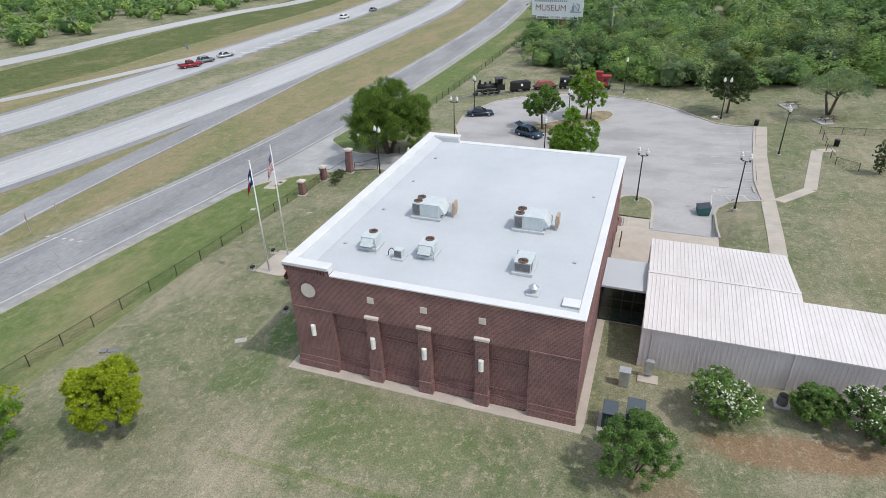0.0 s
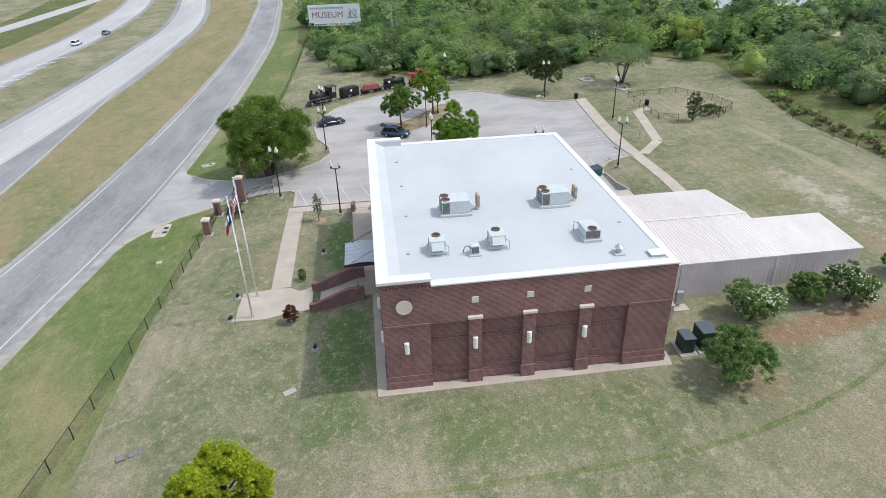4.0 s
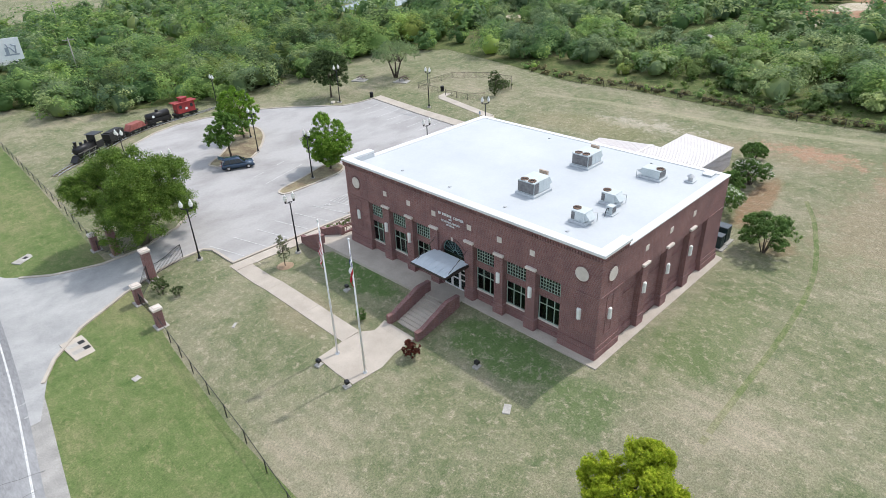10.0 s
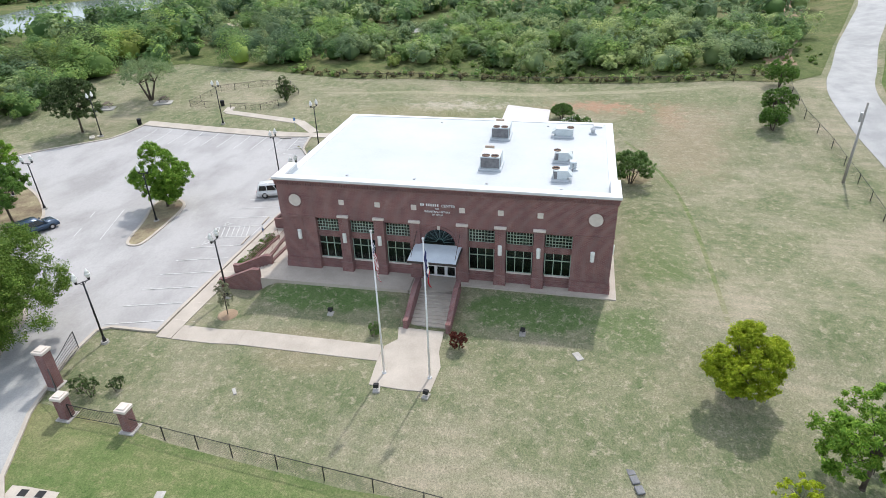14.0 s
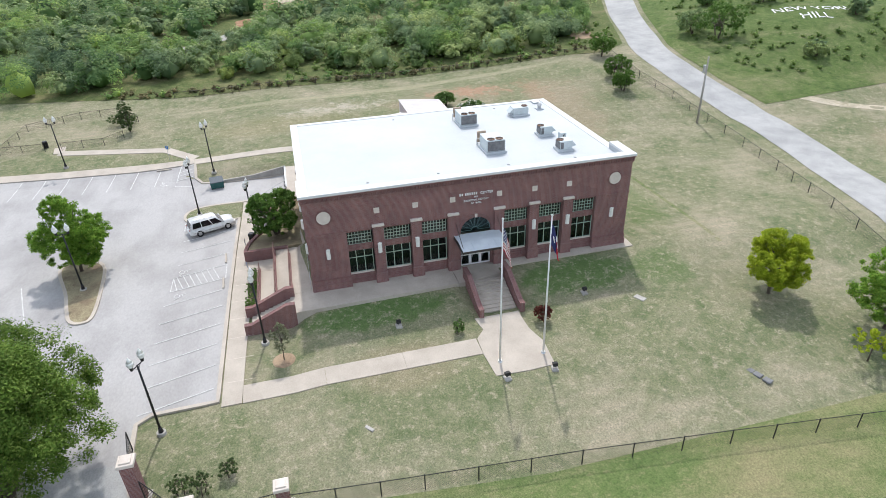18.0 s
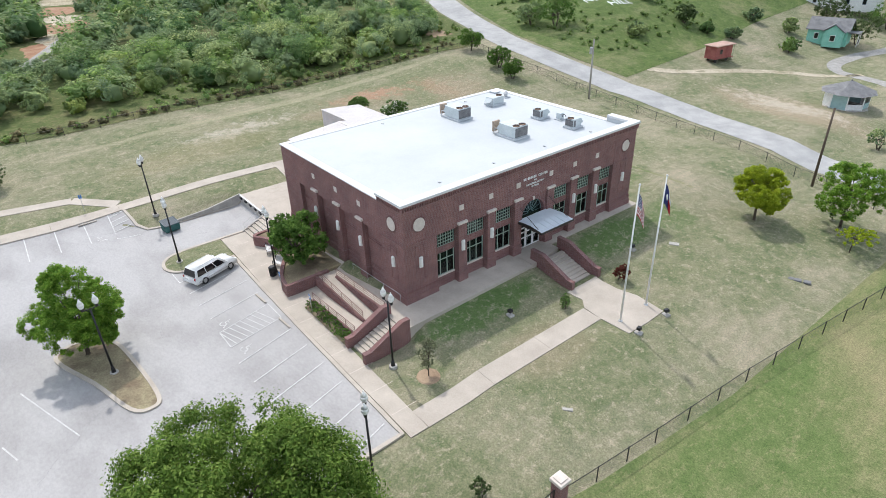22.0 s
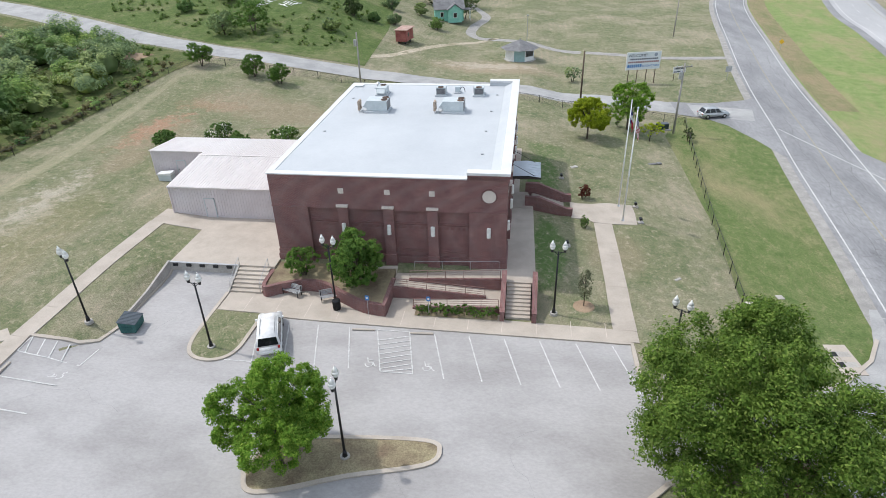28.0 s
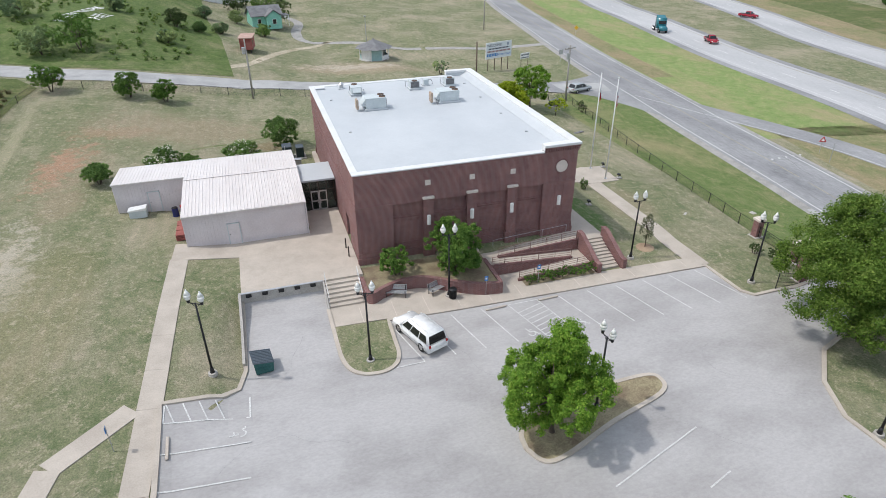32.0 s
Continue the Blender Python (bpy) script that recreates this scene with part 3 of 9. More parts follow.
def ribbon(name, line, left, right, material, lift=0.05, parent=None, label="", kind="structure", dash=None, top=None, drop=0.0):
    """A band along a plan line, from left to right of it (metres; widths may vary along it)."""
    b = bmesh.new()
    pts = [Vector((*p, 0)) for p in line]
    n = len(pts)
    run, rows = 0.0, []
    for i, p in enumerate(pts):
        d = (pts[min(i + 1, n - 1)] - pts[max(i - 1, 0)]).normalized()
        s = Vector((d.y, -d.x, 0))
        l = left(i / (n - 1)) if callable(left) else left
        r = right(i / (n - 1)) if callable(right) else right
        if i:
            run += (p - pts[i - 1]).length
        k = max(1, int(abs(r - l) / 3))
        rows.append((run, [p + s * (l + (r - l) * j / k) for j in range(k + 1)]))
    prev = None
    for run, ps in rows:
        vs = [b.verts.new((q.x, q.y, land(q.x, q.y) + lift)) for q in ps]
        if prev and len(prev) == len(vs) and (dash is None or run % dash[0] < dash[1]):
            for a in range(len(vs) - 1):
                b.faces.new((prev[a], vs[a], vs[a + 1], prev[a + 1]))
        prev = vs
    bmesh.ops.delete(b, geom=[v for v in b.verts if not v.link_faces], context="VERTS")
    for f in b.faces:
        f.normal_update()
        if f.normal.z < 0:
            f.normal_flip()
    if drop:
        r = bmesh.ops.extrude_face_region(b, geom=b.faces[:])
        top_v = {g for g in r["geom"] if isinstance(g, bmesh.types.BMVert)}
        for v in b.verts:
            if v not in top_v:
                v.co.z -= drop
        bmesh.ops.recalc_face_normals(b, faces=b.faces)
    ob = part(name, b, material, parent, label)
    if parent is None:
        tagged(ob, label, "", "", kind)
    return ob


def dense(line, step=1.0):
    """The same line with points every step metres."""
    out = []
    for (x0, y0), (x1, y1) in zip(line, line[1:]):
        k = max(1, int(math.hypot(x1 - x0, y1 - y0) / step))
        out += [(x0 + (x1 - x0) * i / k, y0 + (y1 - y0) * i / k) for i in range(k)]
    return out + [line[-1]]


def raw_mesh(name, verts, faces, material, parent=None, label=""):
    me = bpy.data.meshes.new(name)
    me.vertices.add(len(verts))
    me.vertices.foreach_set("co", np.asarray(verts, np.float32).ravel())
    faces = np.asarray(faces, np.int32)
    k = faces.shape[1]
    me.loops.add(faces.size)
    me.loops.foreach_set("vertex_index", faces.ravel())
    me.polygons.add(len(faces))
    me.polygons.foreach_set("loop_start", np.arange(0, faces.size, k, dtype=np.int32))
    me.update(calc_edges=True)
    me.materials.append(material)
    ob = new(name, me)
    if parent is not None:
        ob.parent = parent
    return tagged(ob, label)


# ---- plants ----
def leaf_quads(rng, centres, radii, per, size, flat=0.8, fill=0.55, axes=None):
    """Leaves as small folded blades scattered over clumps: vertices and faces."""
    c = np.repeat(np.asarray(centres, float), per, axis=0)
    r = np.repeat(np.asarray(radii, float), per)
    n = len(c)
    d = rng.normal(size=(n, 3))
    d /= np.linalg.norm(d, axis=1)[:, None]
    d[:, 2] *= flat
    rad = r * (fill + (1.05 - fill) * rng.random(n) ** 0.6)
    p = c + d * rad[:, None]
    nrm = d * 0.7 + rng.normal(size=(n, 3)) * 0.45 + np.array((0, 0, 0.65))
    if axes is not None:
        nrm = nrm * 0.55 + np.repeat(np.asarray(axes, float), per, axis=0)
    nrm /= np.linalg.norm(nrm, axis=1)[:, None]
    a = np.cross(nrm, rng.normal(size=(n, 3)))
    a /= np.linalg.norm(a, axis=1)[:, None]
    b = np.cross(nrm, a)
    s = size * (0.6 + 0.8 * rng.random(n))[:, None]
    v = np.empty((n, 4, 3))
    v[:, 0] = p - a * s
    v[:, 1] = p - b * s * 0.42 + nrm * s * 0.12
    v[:, 2] = p + a * s
    v[:, 3] = p + b * s * 0.42 + nrm * s * 0.12
    return v.reshape(-1, 3), np.arange(4 * n).reshape(-1, 4)


def clumps(rng, n, rx, rz, cz, lump=0.28, low=-0.55):
    """Small leaf clumps over the rounded lobes of an uneven crown: the ends of the main boughs, clump centres, clump radii."""
    out, rad, lobes = [], [], []
    want = 24
    while len(lobes) < want:
        d = rng.normal(size=3)
        d /= np.linalg.norm(d)
        if d[2] < low - 0.1:
            continue
        size = 0.24 + 0.16 * rng.random()
        q = (1.0 - size * 0.9) * (1 - 0.3 * lump * rng.random())
        lobes.append((d * q, size))
    while len(out) < n:
        if rng.random() < 0.2:
            d = rng.normal(size=3)
            d *= 0.72 * rng.random() ** 0.4 / np.linalg.norm(d)
        else:
            c, size = lobes[int(rng.integers(want))]
            e = rng.normal(size=3)
            e += np.array((0, 0, 0.3)) + c * 0.6
            e /= np.linalg.norm(e)
            d = c + e * size * (0.62 + 0.38 * rng.random() ** 0.5)
        if d[2] < low - 0.3:
            continue
        wide = 1 - 0.12 * max(0.0, d[2])
        out.append((d[0] * rx * wide, d[1] * rx * wide, cz + d[2] * rz))
        rad.append(rx * (0.06 + 0.06 * rng.random()))
    step = max(1, n // 18)
    return [np.array(c) * np.array((0.9, 0.9, 1.0)) for c in out[::step]], np.array(out), np.array(rad)


def make_tree(name, m, seed, height, rx, leaf, label, trunk_h=1.3, trunk_r=0.13, n=46, per=90, size=0.16, rz=None, stems=1, lump=0.5, category="tree", group="", low=-0.55, flower=None, flat=0.8):
    rng = np.random.default_rng(seed)
    t = thing(name, m, label, category, group)
    rz = (height - trunk_h) / 2 * 1.05 if rz is None else rz
    cz = height - rz
    bb, cc, rr = clumps(rng, n * 3, rx, rz, cz, lump, low)
    b = bmesh.new()
    for k in range(stems):
        a = k * 2.4 + seed
        off = Vector((math.cos(a), math.sin(a), 0)) * (0.16 * (stems > 1))
        lean = Vector((rng.normal() * 0.05 + (stems > 1) * math.cos(a) * 0.35, rng.normal() * 0.05 + (stems > 1) * math.sin(a) * 0.35, 1))
        top = off + lean * (trunk_h + 0.35 * (cz - trunk_h) + 0.4)
        mid = off + lean * 0.12
        rod(off + Vector((0, 0, -0.15)), mid, trunk_r * 1.6, trunk_r * 1.05, 9, b)
        rod(mid, top, trunk_r * 1.05, trunk_r * 0.7, 9, b)
        for e in bb[k::stems]:
            e = Vector(e)
            kink = top.lerp(e, 0.5) + Vector((rng.normal() * 0.12, rng.normal() * 0.12, 0.15))
            rod(top, kink, trunk_r * 0.45, trunk_r * 0.25, 6, b)
            rod(kink, e, trunk_r * 0.25, trunk_r * 0.06, 5, b)
    part("trunk", b, M_BARK, t, "", True)
    v, f = leaf_quads(rng, cc, rr, per // 3, size * 0.88, flat, 0.15)
    raw_mesh("crown", v, f, leaf, t)
    if flower:
        k = rng.choice(len(cc), max(3, len(cc) // 3), replace=False)
        v, f = leaf_quads(rng, cc[k] + np.array((0, 0, 0.08)), rr[k] * 1.12, 10, size * 1.25, flat, 0.95)
        raw_mesh("blossom", v, f, flower, t, "white blossom")
    return t

# ---- the ground and what is paved ----
def build_ground():
    xs = sorted(set([-900, -700, -500, -380, -300, -250] + list(range(-220, -72, 6)) + list(np.arange(-72, 52, 1.0)) + list(range(52, 200, 4)) + [230, 280, 360, 500, 700, 900]))
    ys = sorted(set([-900, -600, -400, -300, -250] + list(range(-200, -30, 5)) + list(np.arange(-30, 126, 1.0)) + list(range(126, 260, 5)) + [280, 330, 400, 520, 700, 900]))
    nx, ny = len(xs), len(ys)
    verts = [(x, y, land(x, y)) for y in ys for x in xs]
    faces = [(j * nx + i, j * nx + i + 1, (j + 1) * nx + i + 1, (j + 1) * nx + i) for j in range(ny - 1) for i in range(nx - 1)]
    return tagged(raw_mesh("ground", verts, faces, M_LAWN), "mown lawn with dry straw-coloured patches", "", "", "structure")


build_ground()

FRONTAGE = spline([(-138, -280), (-106, -170), (-87, -113), (-74, -45), (-68.4, -12), (-65, 14), (-62.8, 30), (-60.4, 50), (-58, 68), (-56.4, 88), (-55.4, 113), (-55, 145), (-55.9, 204), (-61, 270), (-66, 320), (-84, 420)], 12)
HIGH_A = spline([(-198, -310), (-148, -190), (-119.5, -100), (-111.5, -60), (-103.2, -20), (-100, 0), (-96.8, 30), (-91, 60), (-87.5, 90), (-85.8, 120), (-85.2, 150), (-85.6, 185), (-89, 250), (-102, 325), (-124, 420)], 14)
HIGH_B = spline([(-240, -310), (-186, -185), (-153, -70), (-136, -20), (-129, 12), (-121, 45), (-115, 80), (-114.4, 100), (-114, 125), (-115.3, 153), (-116.5, 188), (-117, 230), (-126, 310), (-150, 420)], 14)
FAR_ROAD = spline([(-300, -250), (-240, -80), (-200, 30), (-174, 100), (-168, 135), (-169, 165), (-166, 216), (-158, 263), (-160, 400)], 14)
RAMP = spline([(-63.5, 12), (-67.5, 24), (-71.8, 36), (-74.8, 47), (-76.3, 65), (-77.2, 85), (-78.2, 102), (-80, 128), (-81.5, 150)], 10)
SIDE = spline([(-60, 6), (-48, 3.4), (-40, 2.4), (-33, 1.2), (-25, 0.4), (-15, -1.9), (-4, -3.8), (6, -3.5), (16, -2.4), (26, -2.4), (34, -4.1), (42, -7.1), (58, -12.8), (74, -19.5), (97, -28.5), (150, -44), (260, -68)], 8)

sheet("verge", [(-44.2, 18), (-44.2, 48), (-43, 61), (-41.5, 72), (-41.5, 84), (-40.3, 112), (-39.5, 140), (-39.5, 200), (-42, 270), (-76, 400), (-82, 400), (-61, 270), (-57, 204), (-57, 130), (-58, 95), (-60, 70), (-61, 48), (-64, 30), (-66, 12), (-48, 8)], M_VERGE, 0.012, 1.5, None, "green mown road verge")
ribbon("median", [p for p in HIGH_A if p[1] < 46], 31, 3, M_GREENMED, 0.012, None, "bright green mown grass between the roads")
ribbon("median", [p for p in HIGH_A if p[1] > 40], 25, 3, M_MEDIAN, 0.012, None, "rough brown and green grass between the roads")
ribbon("median", HIGH_B, 2, -20, M_MEDIAN, 0.02, None, "rough grass strip between the carriageways")
ribbon("median", HIGH_B, 2, -46, M_MEADOW, 0.014, None, "rough grass beside the far carriageway")
ribbon("road", dense(spline([(-150, 40), (-140, 68), (-131.5, 92), (-127, 108.5), (-122.5, 130), (-119.5, 150)], 6), 4), -1.7, 1.7, M_HIGHWAY, 0.052, None, "pale exit lane of the far carriageway")
ribbon("median", [p for p in dense(FRONTAGE, 4) if -130 < p[1] < 4], -10.5, -5.6, M_MEDIAN, 0.03, None, "brownish worn grass beside the frontage road")
ribbon("road", dense(FRONTAGE, 4), -5.3, 6.0, M_GRAVEL, 0.03, None, "pale gravel shoulder of the frontage road")
ribbon("road", dense(FRONTAGE, 4), -4.7, 4.7, M_ROAD, 0.055, None, "worn grey two-lane frontage road")
ribbon("road", dense(RAMP, 4), -2.4, 2.4, M_ROAD, 0.05, None, "worn grey slip road")
ribbon("road", dense(HIGH_A, 5), -7.6, 7.6, M_ROAD, 0.045, None, "grey highway shoulders")
ribbon("road", dense(HIGH_A, 5), -5.6, 5.6, M_HIGHWAY, 0.06, None, "pale concrete highway carriageway")
ribbon("road", dense(HIGH_B, 5), -7.4, 7.4, M_ROAD, 0.045, None, "grey highway shoulders")
ribbon("road", dense(HIGH_B, 5), -5.6, 5.6, M_HIGHWAY, 0.06, None, "pale concrete highway carriageway")
ribbon("road", dense(FAR_ROAD, 5), -4.2, 4.2, M_HIGHWAY, 0.05, None, "pale far service road")
sheet("road", [(-68, -8), (-61, -2.5), (-55, -0.2), (-48, -0.2), (-48, 6.8), (-52, 8.2), (-54.6, 11.5), (-57, 18), (-59.5, 27), (-66, 27)], M_ROAD, 0.046, 3, None, "worn asphalt mouth of the side road")
ribbon("road", dense(SIDE, 3), -3.1, 3.1, M_DRIVE, 0.05, None, "pale worn side road")

NOSE = [tuple(p) for p in spline([(-3.2, 68.0), (-3.1, 70.5), (-3.0, 72.3), (-2.5, 73.4), (-1.5, 73.95), (-0.2, 73.8), (0.7, 73.0), (1.08, 71.6), (1.15, 69.8)], 4)]
LOT = [(-32.8, 68.6), (-25.9, 68.5), (-19, 68.4), (-9.8, 68.2), *NOSE, (1.15, 62.4), (7.75, 62.4), (7.8, 71.0), (8.3, 72.8),
       (9.3, 73.6), (13.0, 73.9), (12.8, 81), (13.4, 90), (14.6, 103.2), (9.2, 105.4), (6.4, 109.0), (4.0, 112.3), (-0.7, 117.2), (-4.8, 119.6), (-10, 121.6), (-15.4, 121.8), (-20, 120.2), (-24.5, 117.0), (-28.7, 112.5),
       (-31.2, 106), (-32.0, 101), (-31.2, 95), (-29.2, 90.5), (-28.9, 87.2), (-30.3, 84.2), (-33.2, 81.4), (-38, 79.7), (-42, 80.4), (-46.5, 82.8), (-50, 86.5), (-52.5, 93), (-54.5, 93), (-55.5, 60), (-53.6, 60), (-51.2, 66.5), (-47.5, 70.2),
       (-42.5, 72.6), (-38, 73.7), (-33.6, 73.9), (-32.9, 73.0)]
sheet("parking_lot", LOT, M_LOT, 0.04, 1.5, None, "pale concrete parking lot and gate drive")
DRIVE = [(-55.6, 60), (-53.6, 60), (-51.2, 66.5), (-47.5, 70.2), (-42.5, 72.6), (-39, 73.5), (-37, 73.8), (-36, 79.7), (-38, 79.7), (-42, 80.4), (-46.5, 82.8), (-50, 86.5), (-52.5, 93), (-54.6, 93)]
sheet("drive", DRIVE, M_DRIVE, 0.052, 1.5, None, "grey asphalt gate drive")


def kerb(name, line, label="raised concrete kerb"):
    return ribbon(name, dense(line, 0.8), -0.15, 0.15, M_CONC, 0.16, None, label, drop=0.25)


kerb("kerb", [(-52.2, 64.5), (-50.6, 67.2), (-47.5, 70.2), (-42.5, 72.6), (-38, 73.7), (-33.6, 73.9), (-32.9, 73.0), (-32.8, 68.6), (-25.9, 68.5), (-19, 68.4), (-9.8, 68.2), *NOSE, (1.15, 65.2)])
kerb("kerb", [(7.75, 62.6), (7.8, 71.0), (8.3, 72.8), (9.3, 73.6), (13.0, 73.9), (12.8, 81), (13.4, 90), (14.6, 103.2), (9.2, 105.4), (6.4, 109.0), (4.0, 112.3), (-0.7, 117.2), (-4.8, 119.6), (-10, 121.6), (-15.4, 121.8), (-20, 120.2), (-24.5, 117.0), (-28.7, 112.5), (-31.2, 106), (-32.0, 101), (-31.2, 95), (-29.2, 90.5), (-28.9, 87.2), (-30.3, 84.2), (-33.2, 81.4), (-38, 79.7), (-42, 80.4), (-46.5, 82.8), (-49, 85.2)])
ISLAND_C = spline([(-8.2, 83.4), (-8.5, 82.0), (-10.2, 80.6), (-14.5, 80.0), (-18.8, 79.8), (-19.7, 80.5), (-18.9, 81.7), (-14.5, 83.0), (-10.5, 84.5), (-8.9, 84.6), (-8.2, 83.4)], 5)
ISLAND_F = spline([(-20.6, 96.4), (-16.5, 95.2), (-12.4, 98.5), (-8.6, 103.6), (-7.0, 108.2), (-8.2, 110.6), (-10.2, 110.0), (-13.2, 105.5), (-17.6, 100.8), (-20.8, 98.2), (-20.6, 96.4)], 5)
for isl in (ISLAND_C, ISLAND_F):
    sheet("planting_island", isl[:-1], M_MULCH, 0.12, 1.5, None, "kerbed island of bare earth and dry grass")
    kerb("kerb", isl)
sheet("planting_island", [(x * 0.96 - 0.04, y - 0.06) for x, y in NOSE] + [(1.05, 67.75), (-2.9, 67.95)], M_LAWN, 0.13, 1.0, None, "small grass island by the dock")

# painted lines
LINES = tagged(new("parking_markings"), "worn white painted bay lines and ramps", "", "", "structure")


def stripe(x0, y0, x1, y1, w=0.1, mat=M_PAINT, name="bay_line"):
    return ribbon(name, dense([(x0, y0), (x1, y1)], 0.8), -w / 2, w / 2, mat, 0.07, LINES)

# ---- the museum ----
WX, SY, NY, EX = -22.84, 31.78, 60.90, -2.35
FLOOR, LOWTOP, HIGHTOP, BAND, ROOFZ = 0.95, 9.37, 9.97, 6.22, 9.31
REC = 0.38

museum = thing("museum_building", pose(0, 0, 0), "red-brown brick museum with white flat roof and limestone trim", "building")


def mp(name, b, mat, label="", parent=None):
    return part(name, b, mat, museum if parent is None else parent, label)


def wall_piece(x0, x1, y0, y1, z0, z1):
    return mp("wall", box(x0, x1, y0, y1, z0, z1), M_BRICK)


# towers at the two western corners, the eastern corner piers and the band over the bays
TOW = 3.27
for y0, y1 in ((SY, SY + TOW), (NY - TOW, NY)):
    wall_piece(WX, WX + 3.2, y0, y1, 0.3, ROOFZ - 0.02)
    wall_piece(WX, WX + 0.6, y0, y1, ROOFZ - 0.02, HIGHTOP - 0.25)
    ya, yb = (y0, y0 + 0.6) if y0 == SY else (y1 - 0.6, y1)
    wall_piece(WX + 0.6, WX + 3.3, ya, yb, ROOFZ - 0.02, HIGHTOP - 0.25)
wall_piece(WX + 0.02, WX + 0.62, SY + TOW, NY - TOW, BAND, HIGHTOP - 0.25)
for y0, y1 in ((SY, SY + 0.6), (NY - 0.6, NY)):
    wall_piece(WX + 3.2, EX, y0, y1, BAND, LOWTOP - 0.12)
    wall_piece(EX - 3.2, EX, y0, y1, 0.3, BAND)
wall_piece(EX - 0.45, EX, SY + 0.6, 54.9, 0.3, LOWTOP - 0.12)
wall_piece(EX - 0.45, EX, 56.6, NY - 0.6, 0.3, LOWTOP - 0.12)
wall_piece(EX - 0.45, EX, 54.9, 56.6, 3.3, LOWTOP - 0.12)
mp("door", box(EX - 0.3, EX - 0.22, 54.9, 56.6, FLOOR, 3.3), M_BRONZE, "dark recessed side door")
for yy in (SY + REC, NY - REC - 0.3):
    wall_piece(WX + 3.2, EX - 3.2, yy, yy + 0.3, 0.3, BAND + 0.02)

# pilasters, caps and the string courses of the north and south bays
P_X = (-16.55, -12.72, -8.70)
for face, sgn in ((SY, -1), (NY, 1)):
    for x in P_X:
        y0, y1 = sorted((face + sgn * 0.12, face - sgn * REC))
        mp("pilaster", box(x - 0.45, x + 0.45, y0, y1, 1.95, BAND + 0.2), M_BRICK)
        y0, y1 = sorted((face + sgn * 0.2, face - sgn * REC))
        mp("pilaster_base", box(x - 0.53, x + 0.53, y0, y1, 0.6, 1.95, bevel=0.03), M_BRICK)
        y0, y1 = sorted((face + sgn * 0.24, face - sgn * 0.02))
        mp("pilaster_cap", box(x - 0.52, x + 0.52, y0, y1, BAND + 0.2, BAND + 0.42, bevel=0.03), M_LIME, "pale limestone cap")
    for x0, x1 in ((WX + 3.2, -17.0), (-16.1, -13.17), (-12.27, -9.15), (-8.25, EX - 3.2)):
        for z in (4.62, 4.82, 2.05, 2.25):
            y0, y1 = sorted((face - sgn * REC, face - sgn * (REC - 0.05)))
            mp("string_course", box(x0, x1, y0, y1, z, z + 0.09), M_BRICK)
        y0, y1 = sorted((face - sgn * REC, face - sgn * (REC - 0.1)))
        mp("plinth", box(x0, x1, y0, y1, 0.6, 1.55, bevel=0.02), M_BRICK)
    for x in P_X:
        y0, y1 = sorted((face + sgn * 0.035, face - sgn * 0.02))
        mp("plaque", box(x - 0.24, x + 0.24, y0, y1, 7.66, 8.14, bevel=0.015), M_LIME, "square limestone plaque")


def tower_trim(y_face, x_face):
    """Base bands, belt, cornice, medallions and panels of one western corner."""
    sgn = -1 if y_face == SY else 1
    yi = y_face - sgn * TOW
    for z0, z1, d in ((0.5, 1.5, 0.12), (1.5, 1.97, 0.06), (BAND, BAND + 0.13, 0.05)):
        ya, yb = sorted((y_face + sgn * d, yi))
        mp("string_course", box(x_face - d, x_face + 0.02, ya, yb, z0, z1, bevel=0.015), M_BRICK)
        ya, yb = sorted((y_face + sgn * d, y_face - sgn * 0.02))
        mp("string_course", box(x_face + 0.02, x_face + 3.2, ya, yb, z0, z1, bevel=0.015), M_BRICK)
    for k in range(2):
        b = bmesh.new()
        ax = Vector((-1, 0, 0)) if k == 0 else Vector((0, sgn, 0))
        c = Vector((x_face - 0.0, y_face - sgn * 1.58, 7.8)) if k == 0 else Vector((x_face + 1.5, y_face, 7.8))
        rod(c - ax * 0.02, c + ax * 0.05, 0.58, 0.56, 32, b)
        md = mp("medallion", b, M_LIME, "round limestone medallion")
        b = bmesh.new()
        for i in range(24):
            a = i * math.tau / 24
            s = ax.cross(Vector((0, 0, 1)))
            q = c + (s * math.cos(a) + Vector((0, 0, 1)) * math.sin(a)) * 0.65
            bmesh.ops.create_cube(b, size=1, matrix=Matrix.Translation(q) @ (s * math.cos(a) + Vector((0, 0, 1)) * math.sin(a)).to_track_quat("Z", "Y").to_matrix().to_4x4() @ Matrix.Diagonal((0.1, 0.09, 0.13, 1)))
        part("brick_ring", b, M_BRICK, md)
        # recessed panel outline
        for dx, z0, z1, wid in ((-0.42, 2.75, 6.0, 0.06), (0.42, 2.75, 6.0, 0.06), (0, 5.97, 6.03, 0.45), (0, 2.72, 2.78, 0.45)):
            if k == 0:
                mp("panel_trim", box(x_face - 0.03, x_face + 0.02, c.y + dx - wid, c.y + dx + wid, z0, z1), M_BRICK)
            else:
                ya, yb = sorted((y_face + sgn * 0.03, y_face - sgn * 0.02))
                mp("panel_trim", box(c.x + dx - wid, c.x + dx + wid, ya, yb, z0, z1), M_BRICK)


